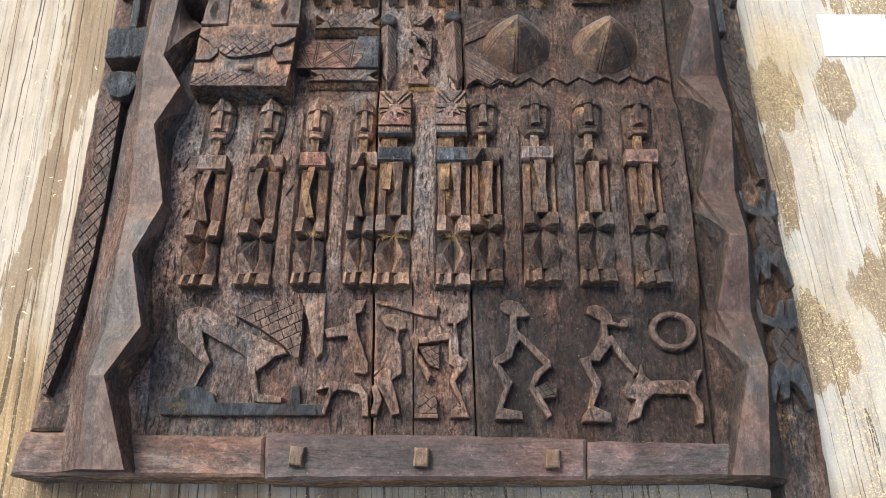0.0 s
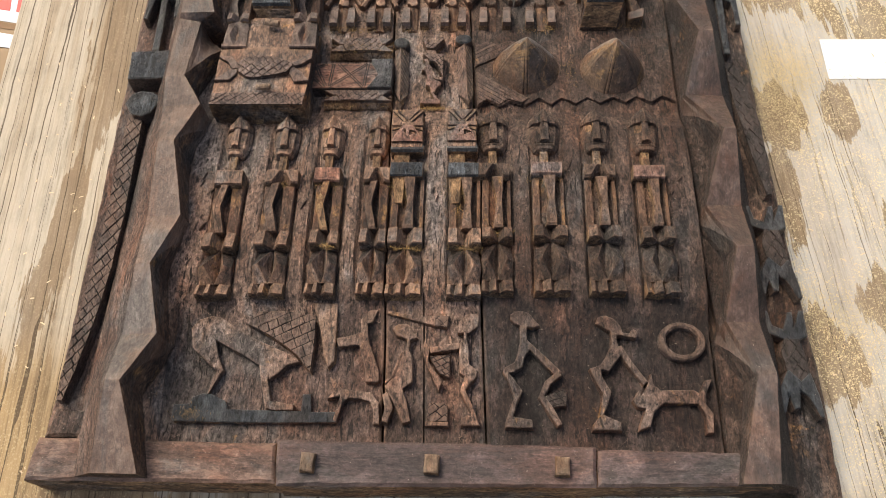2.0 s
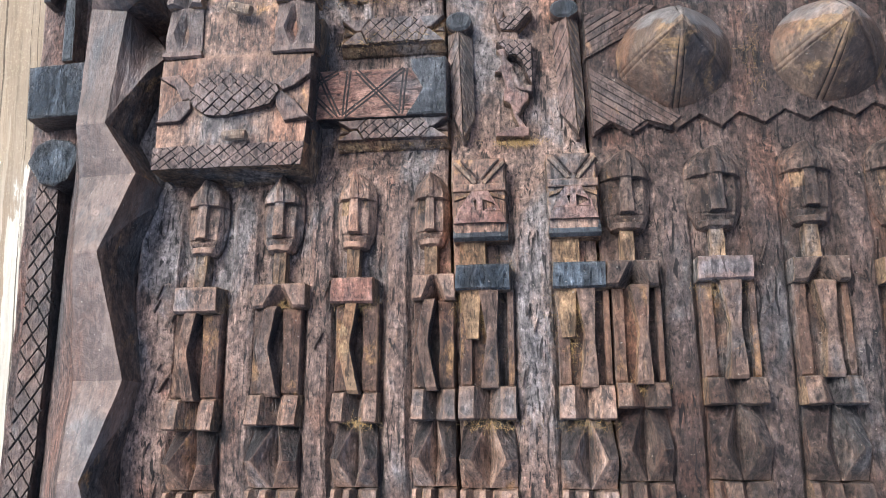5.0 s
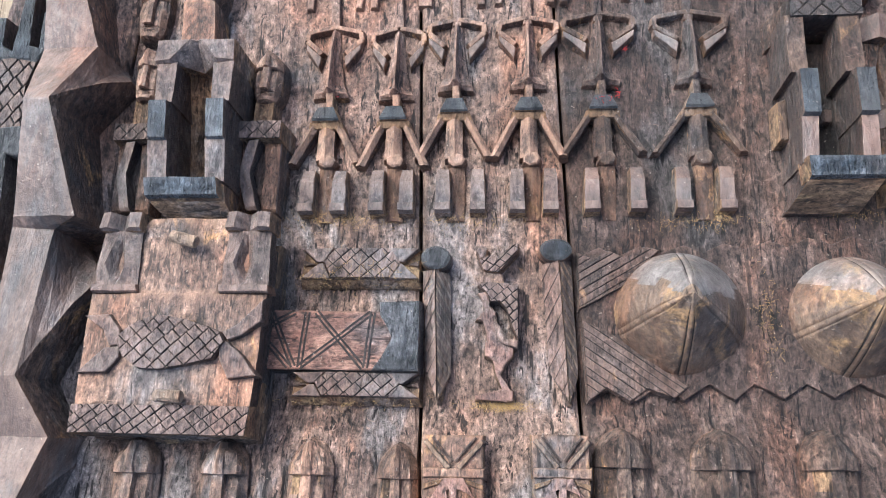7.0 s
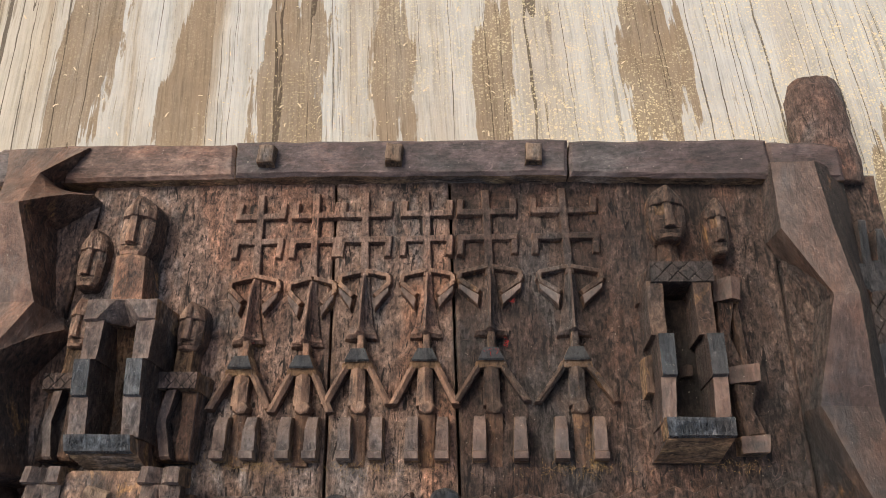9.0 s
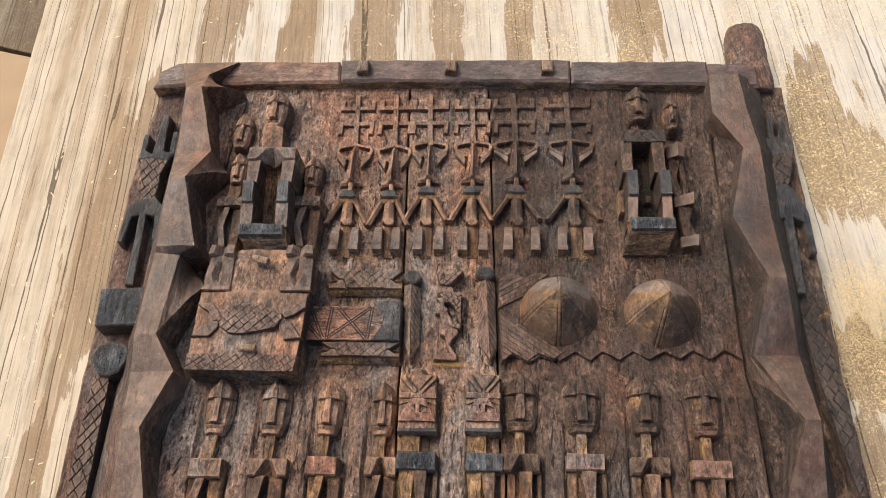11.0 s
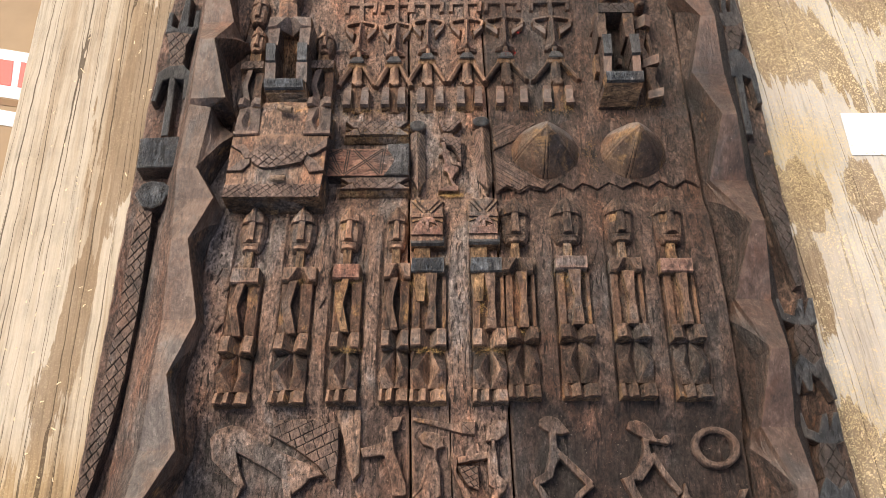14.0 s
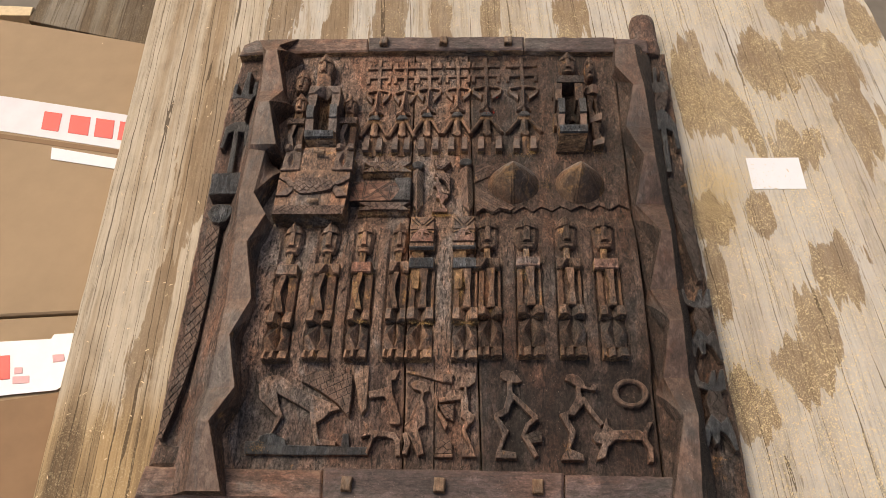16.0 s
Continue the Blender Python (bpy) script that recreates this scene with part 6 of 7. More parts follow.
relief("carved_antelope", "small grazing antelope in relief",
       [(-0.1326, 0.1000), (-0.1279, 0.0965), (-0.1186, 0.0872), (-0.1040, 0.0850), (-0.0884, 0.0837), (-0.0802, 0.0733), (-0.0791, 0.0523), (-0.0849, 0.0523), (-0.0860, 0.0674), (-0.0895, 0.0744), (-0.1000, 0.0775), (-0.1116, 0.0779), (-0.1163, 0.0744), (-0.1195, 0.0620), (-0.1225, 0.0535), (-0.1250, 0.0560), (-0.1198, 0.0800), (-0.1326, 0.0767), (-0.1267, 0.0849)])
relief("carved_post", "upright carved post with a tapering foot", ([(-0.1581, 0.1800), (-0.1302, 0.1800), (-0.1302, 0.1663), (-0.1291, 0.1163), (-0.1349, 0.1093), (-0.1407, 0.1221), (-0.1465, 0.1500), (-0.1523, 0.1663)], {"top": TOP, "side": RAW}))
relief("carved_bird", "long-necked animal standing on its hind legs in relief",
       [(-0.1291, 0.1407), (-0.1140, 0.1442), (-0.1035, 0.1477), (-0.1047, 0.1616), (-0.0965, 0.1721), (-0.0872, 0.1733), (-0.0919, 0.1593), (-0.0975, 0.1570), (-0.0953, 0.1384), (-0.0895, 0.1256), (-0.0826, 0.1058), (-0.0815, 0.0965), (-0.0849, 0.0942), (-0.0953, 0.0950), (-0.0965, 0.1093), (-0.1047, 0.1337), (-0.1128, 0.1337), (-0.1256, 0.1314)])
relief("carved_figure", "kneeling figure in relief with a pointed cap",
       [(-0.0709, 0.1523), (-0.0651, 0.1581), (-0.0547, 0.1570), (-0.0442, 0.1430), (-0.0523, 0.1400), (-0.0663, 0.1453)],
       [(-0.0550, 0.1430), (-0.0520, 0.1420), (-0.0523, 0.1291), (-0.0488, 0.1209), (-0.0477, 0.0953), (-0.0593, 0.0872), (-0.0720, 0.0850), (-0.0755, 0.0907), (-0.0663, 0.1012), (-0.0605, 0.1267), (-0.0547, 0.1302)],
       chain([(-0.0660, 0.0890), (-0.0580, 0.0720), (-0.0520, 0.0545)], [0.0150, 0.0120, 0.0080]), chain([(-0.0745, 0.0830), (-0.0700, 0.0690), (-0.0735, 0.0540)], [0.0060, 0.0080, 0.0060]), ([(-0.0620, 0.1250), (-0.0590, 0.1250), (-0.0660, 0.1010), (-0.0755, 0.0920), (-0.0750, 0.0960), (-0.0690, 0.1020)], {"z": 0.0530}))
relief("carved_staff", "long hatched bag and staff carried on the shoulder", ([(-0.0770, 0.1725), (-0.0593, 0.1698), (-0.0407, 0.1663), (-0.0268, 0.1674), (-0.0268, 0.1560), (-0.0395, 0.1593), (-0.0593, 0.1651), (-0.0770, 0.1690)], {}), ([(-0.0266, 0.1674), (-0.0128, 0.1674), (-0.0140, 0.1547), (-0.0266, 0.1558)], {"cut": 0.0100, "turns": (42, -42)}))
relief("carved_figure", "standing figure in profile holding a staff in relief",
       [(-0.0023, 0.1488), (-0.0012, 0.1605), (0.0070, 0.1698), (0.0160, 0.1695), (0.0195, 0.1674), (0.0180, 0.1558), (0.0090, 0.1490)],
       [(0.0035, 0.1500), (0.0070, 0.1490), (0.0070, 0.1395), (0.0093, 0.1267), (0.0093, 0.1151), (0.0180, 0.1081), (0.0170, 0.1023), (0.0058, 0.0884), (0.0081, 0.0826), (0.0163, 0.0640), (0.0205, 0.0523), (0.0023, 0.0523), (0.0023, 0.0593), (0.0120, 0.0640), (0.0040, 0.0802), (0.0005, 0.0872), (0.0047, 0.1023), (0.0, 0.1058), (-0.0012, 0.1372), (0.0040, 0.1407)],
       [(-0.0314, 0.1320), (-0.0012, 0.1380), (0.0, 0.1314), (-0.0302, 0.1262)], [(-0.0370, 0.1384), (-0.0314, 0.1320), (-0.0322, 0.1174), (-0.0180, 0.0953), (-0.0209, 0.0875), (-0.0256, 0.0953), (-0.0355, 0.1174), (-0.0384, 0.1279)])
relief("carved_drum", "hatched square drum in relief", ([(-0.0320, 0.0560), (-0.0302, 0.0744), (-0.0140, 0.0744), (-0.0115, 0.0674), (-0.0115, 0.0560)], {"cut": 0.0085, "turns": (38, -40)}), [(-0.0337, 0.0555), (-0.0105, 0.0555), (-0.0105, 0.0512), (-0.0337, 0.0512)])
relief("carved_basket", "small hatched basket in relief", ([(-0.0310, 0.1230), (-0.0105, 0.1240), (-0.0105, 0.1010), (-0.0200, 0.1040), (-0.0244, 0.1100)], {"cut": 0.0055, "turns": (25, -48)}))
relief("carved_figure", "stooping figure in relief reaching for a basket",
       [(0.0521, 0.1698), (0.0573, 0.1733), (0.0635, 0.1742), (0.0708, 0.1716), (0.0760, 0.1654), (0.0822, 0.1575), (0.0770, 0.1555), (0.0698, 0.1555), (0.0625, 0.1572), (0.0562, 0.1600), (0.0521, 0.1645)],
       [(0.062, 0.1585), (0.0685, 0.157), (0.069, 0.142), (0.074, 0.136), (0.066, 0.124), (0.063, 0.113), (0.054, 0.107), (0.050, 0.106), (0.056, 0.098), (0.063, 0.088), (0.058, 0.076), (0.053, 0.062), (0.072, 0.059), (0.073, 0.051), (0.046, 0.051), (0.046, 0.057), (0.055, 0.082), (0.049, 0.098), (0.044, 0.108), (0.046, 0.112), (0.056, 0.118), (0.060, 0.132), (0.062, 0.142)],
       chain([(0.070, 0.137), (0.086, 0.120), (0.100, 0.106)], [0.005, 0.007, 0.007]), chain([(0.101, 0.107), (0.088, 0.096), (0.082, 0.082), (0.091, 0.068), (0.099, 0.054)], [0.006, 0.006, 0.006, 0.007, 0.005]),
       ([(0.085, 0.083), (0.104, 0.091), (0.107, 0.084), (0.106, 0.074), (0.092, 0.072)], {"cut": 0.0068, "turns": (20, -40)}))
relief("carved_figure", "smoking figure in relief leading a dog",
       [(0.1401, 0.1610), (0.1430, 0.1680), (0.1506, 0.1698), (0.1593, 0.1662), (0.1650, 0.1592), (0.1672, 0.1500), (0.1602, 0.1475), (0.1554, 0.1520), (0.1478, 0.1560)],
       bar((0.164, 0.1500), (0.178, 0.1475), 0.0035), oval(0.1785, 0.1500, 0.0037, 0.0048, 8),
       [(0.155, 0.152), (0.160, 0.150), (0.161, 0.137), (0.166, 0.130), (0.155, 0.116), (0.150, 0.110), (0.142, 0.111), (0.143, 0.104), (0.151, 0.088), (0.147, 0.076), (0.142, 0.065), (0.158, 0.058), (0.159, 0.050), (0.131, 0.050), (0.132, 0.056), (0.138, 0.063), (0.143, 0.086), (0.135, 0.102), (0.131, 0.112), (0.142, 0.116), (0.149, 0.126), (0.155, 0.138)],
       chain([(0.162, 0.136), (0.172, 0.118), (0.186, 0.098)], [0.006, 0.006, 0.006]))
relief("carved_dog", "dog standing in profile in relief, tail raised",
       [(0.180, 0.084), (0.186, 0.092), (0.192, 0.108), (0.194, 0.096), (0.200, 0.091), (0.232, 0.092), (0.238, 0.088), (0.246, 0.102), (0.252, 0.103), (0.244, 0.088), (0.243, 0.078), (0.249, 0.068), (0.247, 0.050), (0.241, 0.049), (0.242, 0.066), (0.236, 0.078), (0.202, 0.078), (0.192, 0.070), (0.187, 0.055), (0.176, 0.051), (0.177, 0.056), (0.184, 0.072), (0.176, 0.074), (0.172, 0.080), (0.178, 0.090)])
bm = bmesh.new()
n, rings = 22, []
for r, z in ((0.0245, BASE), (0.0240, 0.0495), (0.0222, 0.0520), (0.0190, 0.0520), (0.0168, 0.0495), (0.0160, BASE)):
    rings.append([bm.verts.new((0.2270 + r * math.cos(2 * math.pi * i / n), 0.1430 + 0.87 * r * math.sin(2 * math.pi * i / n), z)) for i in range(n)])
for a, b in zip(rings, rings[1:]):
    for i in range(n):
        bm.faces.new((a[i], a[(i + 1) % n], b[(i + 1) % n], b[i]))
for f in bm.faces:
    f.material_index = TAN
carving("carved_ring", bm, "round ring in relief")

# slanting knife cuts in the ground: thin raised dark bars paint their shade
bm = bmesh.new()
rng = random.Random(21)
for cx, cy, count in ((-0.293, 0.300, 6), (-0.297, 0.215, 5), (-0.180, 0.300, 4), (-0.030, 0.300, 4), (0.120, 0.300, 4), (0.235, 0.330, 4), (0.240, 0.200, 4)):
    for _ in range(count):
        x, y = cx + rng.uniform(-0.009, 0.009), cy + rng.uniform(-0.045, 0.045)
        l, turn = rng.uniform(0.005, 0.013), rng.uniform(0.9, 1.4)
        prism(bm, bar((x, y), (x + l * math.cos(turn), y + l * math.sin(turn)), 0.0011, 0.0004), 0.040, PZ + ridge(x, y) + 0.0022, 0.0002, DARK_SHADE, DARK_SHADE)
part("knife_cut_bars", bm, MATS, door, "short raised dark bars standing for the shade in knife cuts")

# ---------------------------------------------------------------- creatures on the outer strips
OUT = 0.030


def lizard(name, label, shapes):
    bm = bmesh.new()
    for k, (pts, z, top) in enumerate(shapes):
        z += 0.0025
        if top == DHATCH:
            hatched(bm, pts, OUT, z, 0.0095, (54, -54), 0.0013 if pts[0][0] < 0 else 0.0008, 0.0016, DHATCH, DARK_SHADE, SHADE_BLACK, 12 + k)
        else:
            prism(bm, pts, OUT, z, 0.0014, top, DARK_SHADE, 0.001)
    return carving(name, bm, label, 0.007, 0.0003)


lizard("carved_lizard", "lizard with hatched body and forked limbs on the side board",
       [([(-0.4200, 0.6880), (-0.4060, 0.6930), (-0.3850, 0.6870), (-0.3900, 0.6660), (-0.3880, 0.6320), (-0.4060, 0.6310), (-0.4100, 0.6550)], 0.0520, DHATCH),
        ([(-0.4220, 0.7250), (-0.4160, 0.7250), (-0.4150, 0.7010), (-0.4060, 0.6960), (-0.4030, 0.7530), (-0.3960, 0.7530), (-0.3930, 0.7000), (-0.3850, 0.6980), (-0.3860, 0.7280), (-0.3800, 0.7280), (-0.3770, 0.6960), (-0.3850, 0.6860), (-0.4060, 0.6900), (-0.4215, 0.6870)], 0.0530, SLATE),
        ([(-0.4210, 0.5760), (-0.4150, 0.5760), (-0.4120, 0.6080), (-0.4030, 0.6120), (-0.4010, 0.5800), (-0.3990, 0.5220), (-0.3900, 0.5220), (-0.3930, 0.5800), (-0.3950, 0.6120), (-0.3840, 0.6090), (-0.3810, 0.5790), (-0.3750, 0.5790), (-0.3760, 0.6220), (-0.3880, 0.6340), (-0.4060, 0.6330), (-0.4200, 0.6220)], 0.0525, SLATE)])
lizard("carved_snake", "long hatched snake with a broad head along the side board",
       [([(-0.4120, 0.4340), (-0.4060, 0.4480), (-0.3950, 0.4530), (-0.3800, 0.4510), (-0.3690, 0.4430), (-0.3780, 0.4200), (-0.3880, 0.4150), (-0.4000, 0.4180)], 0.0600, BLUE),
        (chain([(-0.3990, 0.4240), (-0.3980, 0.3600), (-0.3950, 0.2900), (-0.3950, 0.2200), (-0.3990, 0.1500), (-0.4040, 0.0980), (-0.4060, 0.0700)], [0.018, 0.020, 0.021, 0.021, 0.018, 0.013, 0.006]), 0.0500, DHATCH)])
board("corner_block", [(-0.4130, 0.0335), (-0.3580, 0.0345), (-0.3560, 0.0610), (-0.4070, 0.0620)], 0.028, 0.0520, [dark_shade, dark_shade], "chipped corner block above the bottom rail")
lizard("carved_lizard", "dark hatched lizard on the side board",
       [([(0.3220, 0.6920), (0.3440, 0.6980), (0.3380, 0.6700), (0.3320, 0.6520), (0.3130, 0.6480), (0.3160, 0.6700)], 0.0470, DHATCH),
        ([(0.3030, 0.7460), (0.3080, 0.7470), (0.3110, 0.7150), (0.3200, 0.7140), (0.3230, 0.7520), (0.3290, 0.7520), (0.3270, 0.7170), (0.3320, 0.7170), (0.3350, 0.7440), (0.3400, 0.7440), (0.3450, 0.7000), (0.3360, 0.6920), (0.3220, 0.6900), (0.3080, 0.7040)], 0.0475, SLATE),
        ([(0.3070, 0.5760), (0.3130, 0.5760), (0.3150, 0.6080), (0.3210, 0.6080), (0.3200, 0.5200), (0.3280, 0.5200), (0.3300, 0.6100), (0.3400, 0.6040), (0.3420, 0.5670), (0.3480, 0.5670), (0.3470, 0.6180), (0.3410, 0.6360), (0.3300, 0.6540), (0.3140, 0.6500), (0.3090, 0.6200)], 0.0470, SLATE)])
lizard("carved_snake", "dark hatched snake on the side board", [(chain([(0.3240, 0.5050), (0.3300, 0.4650), (0.3370, 0.4150), (0.3400, 0.3700), (0.3430, 0.3180)], [0.012, 0.020, 0.022, 0.016, 0.006]), 0.047, DHATCH)])
for y in (0.0, -0.1255):
    lizard("carved_lizard", "blackened lizard with hatched body and forked feet on the side board",
           [([(0.3300, 0.2740 + y), (0.3450, 0.2740 + y), (0.3480, 0.2560 + y), (0.3500, 0.2370 + y), (0.3400, 0.2280 + y), (0.3270, 0.2400 + y), (0.3250, 0.2580 + y)], 0.0480, DHATCH),
            ([(0.3130, 0.3030 + y), (0.3180, 0.3030 + y), (0.3210, 0.2870 + y), (0.3310, 0.2830 + y), (0.3380, 0.3020 + y), (0.3430, 0.3030 + y), (0.3420, 0.2850 + y), (0.3500, 0.3040 + y), (0.3545, 0.3040 + y), (0.3540, 0.2750 + y), (0.3440, 0.2710 + y), (0.3300, 0.2720 + y), (0.3160, 0.2790 + y)], 0.0485, SLATE),
            ([(0.3130, 0.1950 + y), (0.3200, 0.1970 + y), (0.3260, 0.2130 + y), (0.3290, 0.2000 + y), (0.3340, 0.2010 + y), (0.3370, 0.2180 + y), (0.3440, 0.2130 + y), (0.3530, 0.1920 + y), (0.3570, 0.1930 + y), (0.3550, 0.2150 + y), (0.3500, 0.2380 + y), (0.3400, 0.2290 + y), (0.3290, 0.2410 + y), (0.3180, 0.2210 + y)], 0.0482, SLATE)])

# ---------------------------------------------------------------- loose things on and beside the table
bm = box_bm(0.4670, 0.5195, 0.0005, 0.5530, 0.5845, 0.0011)
tagged(part("paper_label", bm, paper_mat), "blank white paper label stuck on the plywood", "label")

bm = bmesh.new()
prism(bm, [(-0.333, -0.031), (-0.330, -0.029), (-0.327, -0.021), (-0.324, -0.030), (-0.322, -0.038), (-0.319, -0.045), (-0.323, -0.047), (-0.328, -0.041), (-0.334, -0.040)], 0.0005, 0.0045, 0.0020, 0, 0)
roughen(bm, 0.0025, 0.0011)
tagged(part("wood_chip", bm, splinter_mat), "torn pale splinter of wood on the plywood", "wood chip")


def flakes(name, label, count, spots, mat, size, seed):
    """Loose shavings and sawdust, thick on some spots of the table."""
    rng = random.Random(seed)
    bm = bmesh.new()
    weights = [s[4] for s in spots]
    for _ in range(count):
        cx, cy, rx, ry, _w = rng.choices(spots, weights)[0]
        x, y = cx + rng.gauss(0, 0.62) * rx, cy + rng.gauss(0, 0.62) * ry
        if -0.435 < x < 0.362 and -0.012 < y < 0.842:
            continue
        if math.hypot(x - 0.32, y - 0.86) < 0.05 or (0.318 < x < 0.37 and y < 0.0):
            continue
        a, l, w = rng.uniform(0, math.pi), size * rng.uniform(0.5, 1.7), size * rng.uniform(0.18, 0.45)
        c, q = math.cos(a), math.sin(a)
        z = 0.0006 + rng.uniform(0, 0.0006)
        v = [bm.verts.new((x + u * l * c - t * w * q, y + u * l * q + t * w * c, z + h)) for u, t, h in ((-0.5, -0.5, 0), (0, -0.5, size * 0.25), (0.5, -0.4, 0), (0.5, 0.4, 0.0002), (0, 0.5, size * 0.22), (-0.5, 0.5, 0.0002))]
        bm.faces.new((v[0], v[1], v[4], v[5])), bm.faces.new((v[1], v[2], v[3], v[4]))
    return tagged(part(name, bm, mat), label, "sawdust", kind="stuff")


flakes("sawdust", "fine yellow sawdust scattered over the plywood", 26000, [(0.42, 0.66, 0.07, 0.16, 3), (0.48, 0.75, 0.12, 0.12, 3), (0.40, 0.50, 0.045, 0.075, 6), (0.41, 0.54, 0.05, 0.04, 3), (0.41, 0.19, 0.05, 0.05, 2), (0.10, -0.07, 0.28, 0.07, 5), (0.45, 0.06, 0.10, 0.16, 2), (-0.15, 0.92, 0.07, 0.08, 1), (0.2, 0.9, 0.2, 0.10, 1.2), (0.55, 0.55, 0.2, 0.5, 1.5), (-0.30, -0.08, 0.2, 0.08, 0.6)], straw_mat, 0.0014, 3)
flakes("wood_shavings", "pale curled wood shavings lying on the plywood", 420, [(0.46, 0.35, 0.11, 0.40, 3), (0.2, -0.08, 0.35, 0.08, 2), (-0.50, 0.4, 0.09, 0.45, 2), (-0.1, 0.93, 0.4, 0.10, 2)], chip_mat, 0.0040, 5)

def tufts(name, label, spots, mat, seed, thick):
    """Fine fibres caught in the carving: spots of (x, y, z, spread x, spread y, how many, length)."""
    rng = random.Random(seed)
    bm = bmesh.new()
    for x, y, z, sx, sy, count, length in spots:
        for _ in range(count):
            p = Vector((x + rng.gauss(0, sx), y + rng.gauss(0, sy), z + abs(rng.gauss(0, 0.0010))))
            a, bend = rng.uniform(0, 2 * math.pi), rng.uniform(-1.3, 1.3)
            l = length * rng.uniform(0.25, 0.9) / 3
            prev = None
            for k in range(4):
                s = Vector((-math.sin(a), math.cos(a), 0)) * thick
                pair = (bm.verts.new(p - s), bm.verts.new(p + s + Vector((0, 0, thick))))
                if prev:
                    bm.faces.new((prev[0], prev[1], pair[1], pair[0]))
                prev = pair
                p = p + Vector((math.cos(a), math.sin(a), rng.uniform(-0.12, 0.12))) * l
                a += bend * 0.5
    return tagged(part(name, bm, mat), label, "fibres", kind="stuff")


under_blocks = [
    (-0.0700, 0.3170, 0.0560, 0.006, 0.006, 90, 0.009), (-0.0050, 0.3160, 0.0560, 0.006, 0.008, 90, 0.009), (-0.0070, 0.2950, 0.0540, 0.003, 0.010, 40, 0.008), (-0.1500, 0.3210, 0.0560, 0.007, 0.003, 60, 0.008),
    (-0.1460, 0.2400, 0.0600, 0.005, 0.002, 30, 0.009), (-0.2050, 0.3210, 0.0530, 0.006, 0.002, 25, 0.007), (-0.2640, 0.3200, 0.0530, 0.008, 0.002, 30, 0.007), (-0.0600, 0.2390, 0.0580, 0.010, 0.002, 30, 0.008),
    (0.0020, 0.2390, 0.0580, 0.010, 0.002, 30, 0.008), (0.0370, 0.2620, 0.0520, 0.008, 0.003, 40, 0.008), (0.0920, 0.3260, 0.0550, 0.009, 0.002, 25, 0.008)]
among_carvings = [
    (-0.1470, 0.5610, 0.0470, 0.020, 0.003, 60, 0.008), (-0.0560, 0.5600, 0.0470, 0.025, 0.003, 50, 0.007), (0.0900, 0.5600, 0.0470, 0.020, 0.003, 40, 0.007), (0.1050, 0.5630, 0.0480, 0.003, 0.003, 25, 0.007),
    (-0.1300, 0.5200, 0.0575, 0.025, 0.006, 45, 0.009), (-0.1300, 0.4420, 0.0500, 0.028, 0.003, 45, 0.009), (0.1280, 0.4950, 0.0480, 0.004, 0.018, 40, 0.006), (0.2000, 0.5620, 0.0480, 0.015, 0.003, 30, 0.007),
    (-0.2700, 0.0580, 0.0550, 0.008, 0.004, 22, 0.010), (-0.0375, 0.4392, 0.0450, 0.009, 0.0016, 240, 0.005), (-0.0350, 0.3450, 0.0560, 0.030, 0.004, 40, 0.008), (-0.2450, 0.4130, 0.0480, 0.035, 0.003, 60, 0.009)]
tufts("fibre_dust", "pale straw fibres and dust caught in the carving", [(p[0], p[1], p[2] + 0.0075, p[3], p[4], p[5] * 4, p[6] * 0.8) for p in under_blocks] + [(*p[:5], p[5] * 3, p[6] * 0.8) for p in among_carvings], fibre_mat, 8, 0.00005)
tufts("red_thread", "frayed bits of red thread caught between the dancers",
      [(0.0430, 0.6560, 0.0420, 0.0010, 0.0035, 9, 0.004), (0.0310, 0.6450, 0.0560, 0.0035, 0.0006, 8, 0.004), (0.0480, 0.6890, 0.0450, 0.0015, 0.001, 6, 0.004), (-0.1590, 0.6560, 0.0430, 0.0010, 0.0015, 7, 0.003)], thread_mat, 9, 0.00012)

# cartons beside the table, at about its height
BOX = -0.030


def sheet(name, pts, z, mat, parent, label="", thick=0.0006):
    bm = bmesh.new()
    prism(bm, pts, z - 0.0003, z + thick, 0.0001, 0, 0, 0)
    return part(name, bm, mat, parent, label)


box = new("cardboard_box")
tagged(box, "large brown cardboard box with white printed packing tape beside the table", "box")
bm = bmesh.new()
prism(bm, [(-0.608, 0.306), (-1.260, 0.270), (-1.330, 1.090), (-1.130, 1.043), (-0.814, 0.965), (-0.668, 0.928), (-0.648, 0.80)], -0.87, BOX, 0.003, 0, 0, 0)
part("carton", bm, card_mat, box)
sheet("packing_tape", [(-1.20, 0.840), (-0.935, 0.787), (-0.652, 0.729), (-0.648, 0.645), (-0.902, 0.695), (-1.17, 0.745)], BOX + 0.0004, tape_mat, box, "white packing tape with red lettering, glossy")
sheet("printed_line", [(-0.899, 0.6875), (-0.648, 0.6430), (-0.647, 0.632), (-0.895, 0.676)], BOX + 0.0004, card_dark, box, "brown printed line below the tape")
sheet("tape_label", [(-0.784, 0.651), (-0.648, 0.6225), (-0.645, 0.598), (-0.777, 0.623)], BOX + 0.0012, paper_mat, box, "narrow white paper strip")
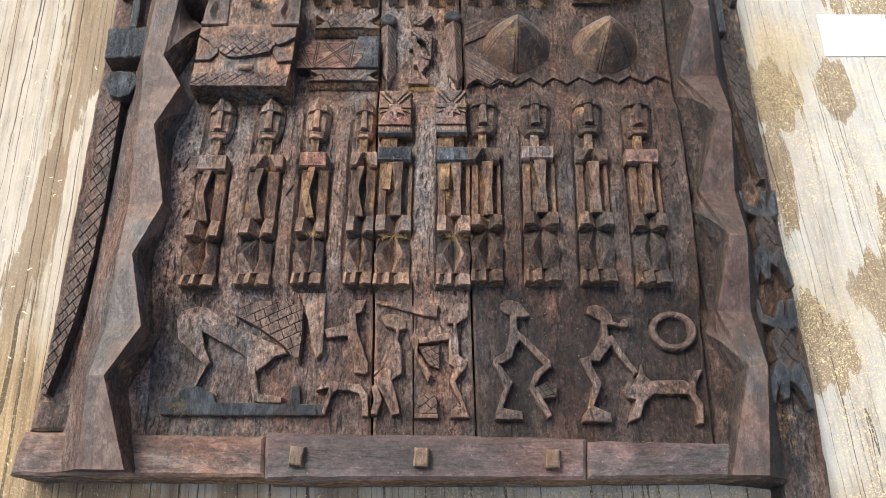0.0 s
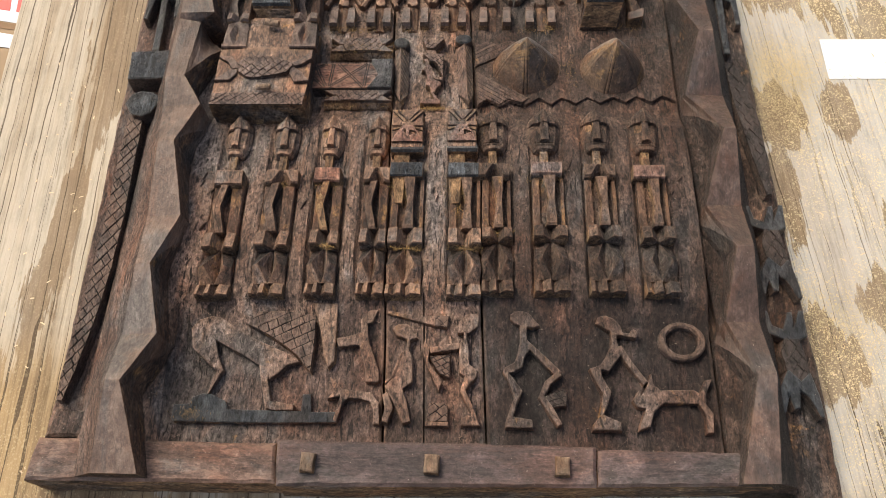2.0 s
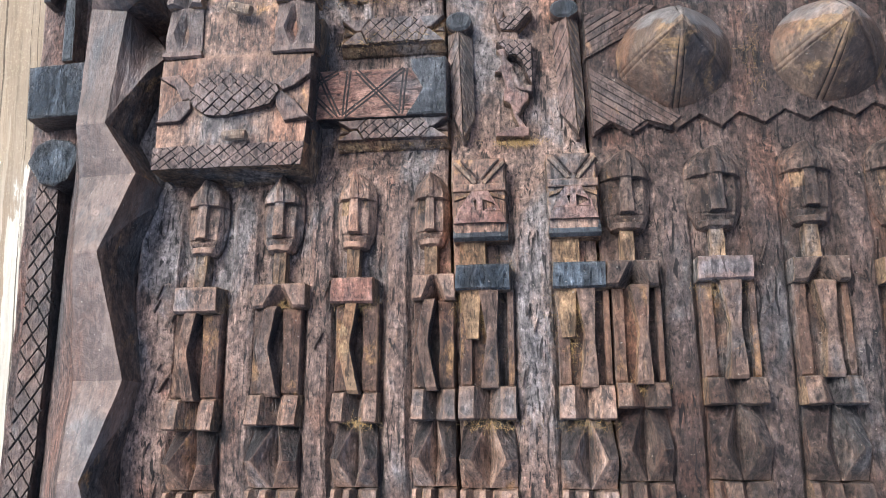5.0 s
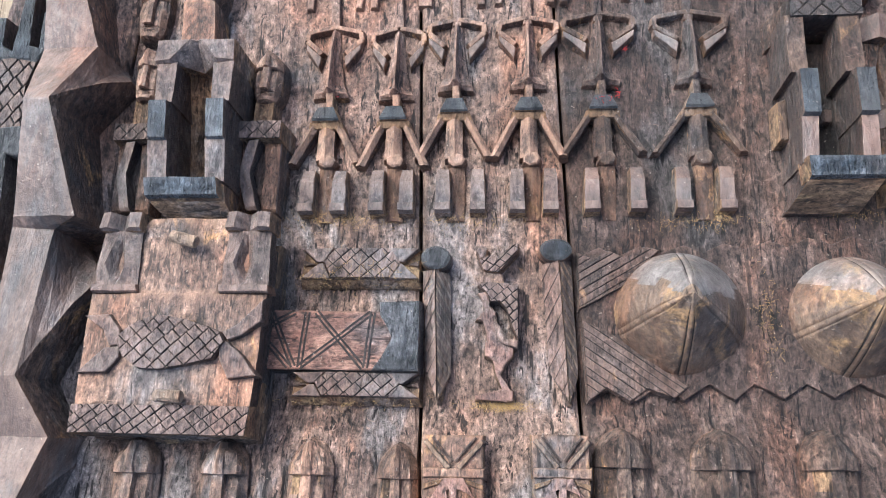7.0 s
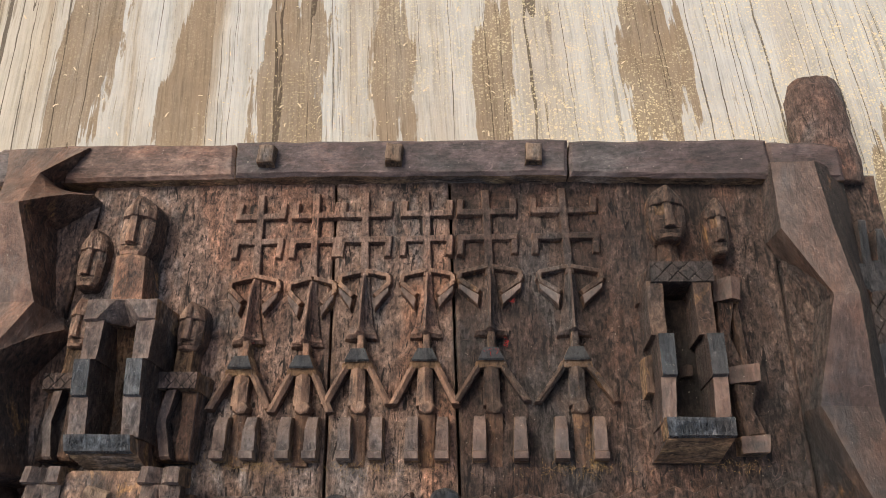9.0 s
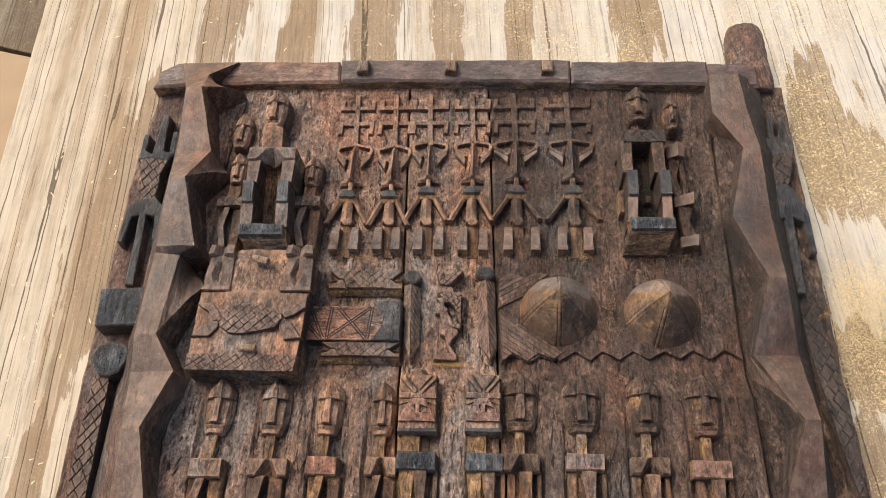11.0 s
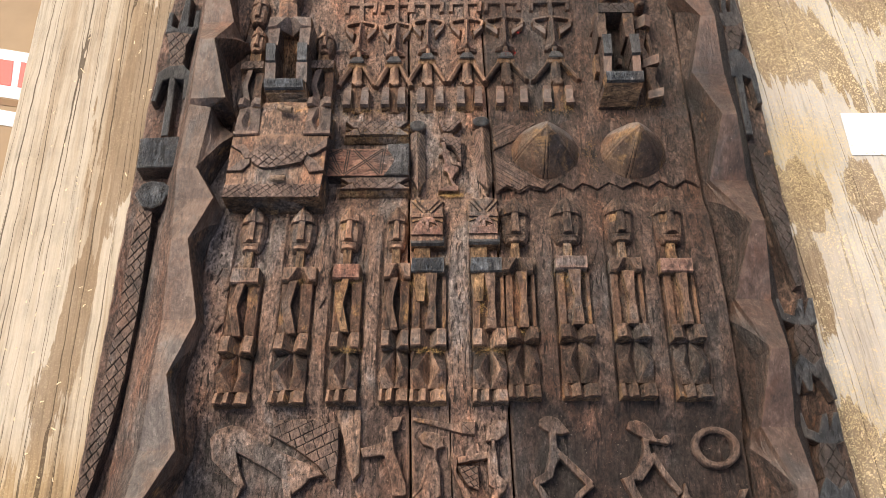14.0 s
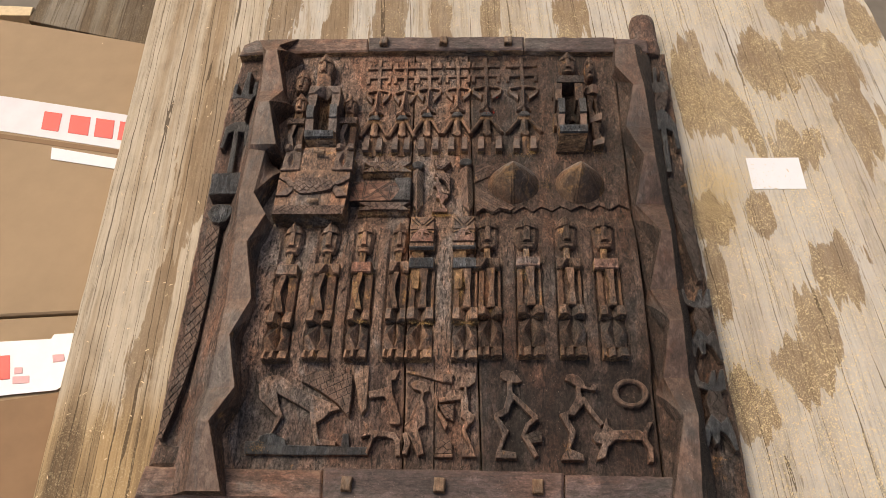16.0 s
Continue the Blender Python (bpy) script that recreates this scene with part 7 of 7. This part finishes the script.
# red marks of the printing, as plain shapes
for pts in ([(-0.828, 0.743), (-0.790, 0.736), (-0.784, 0.690), (-0.820, 0.697)], [(-0.772, 0.733), (-0.730, 0.725), (-0.722, 0.679), (-0.764, 0.687)], [(-0.718, 0.723), (-0.680, 0.716), (-0.672, 0.670), (-0.710, 0.677)], [(-0.668, 0.714), (-0.654, 0.711), (-0.650, 0.666), (-0.662, 0.668)]):
    sheet("red_mark", pts, BOX + 0.0011, ink_mat, box)

box2 = new("cardboard_box")
tagged(box2, "brown cardboard box with a white shipping label beside the table", "box")
bm = bmesh.new()
prism(bm, [(-0.608, 0.302), (-1.250, 0.264), (-1.200, -0.420), (-0.560, -0.400)], -0.87, BOX - 0.002, 0.003, 0, 0, 0)
part("carton", bm, card_mat, box2)
sheet("flap", [(-0.757, 0.142), (-0.609, 0.167), (-0.570, -0.35), (-0.720, -0.36)], BOX - 0.0012, card_dark, box2, "darker brown cardboard flap", 0.003)
sheet("shipping_label", [(-0.860, 0.241), (-0.657, 0.255), (-0.655, 0.263), (-0.613, 0.266), (-0.608, 0.182), (-0.622, 0.169), (-0.692, 0.161), (-0.830, 0.140)], BOX + 0.0022, tape_mat, box2, "white shipping label under clear tape")
sheet("red_mark", [(-0.790, 0.219), (-0.715, 0.226), (-0.701, 0.186), (-0.775, 0.178)], BOX + 0.0031, ink_mat, box2, "red printed square")
for pts in ([(-0.646, 0.227), (-0.628, 0.229), (-0.623, 0.217), (-0.641, 0.214)], [(-0.700, 0.205), (-0.688, 0.206), (-0.684, 0.196), (-0.697, 0.194)], [(-0.698, 0.190), (-0.672, 0.192), (-0.668, 0.180), (-0.694, 0.178)]):
    sheet("pale_mark", pts, BOX + 0.0031, pale_ink, box2, "faded pink printing")

bm = bmesh.new()
prism(bm, [(-0.985, 1.050), (-0.960, 1.450), (-0.700, 1.450), (-0.676, 0.958)], -0.088, -0.066, 0.001, 0, 0, 0)
tagged(part("plywood_offcut", bm, ply_dark), "plywood offcut behind the cardboard box, shade put into its colour", "plywood")
bm = bmesh.new()
prism(bm, [(-1.60, 1.110), (-1.135, 1.074), (-0.987, 1.066), (-0.989, 1.095), (-1.60, 1.150)], -0.87, -0.066, 0.001, 0, 0, 0)
tagged(part("wooden_batten", bm, chip_mat), "pale wooden batten standing behind the cardboard box", "batten")
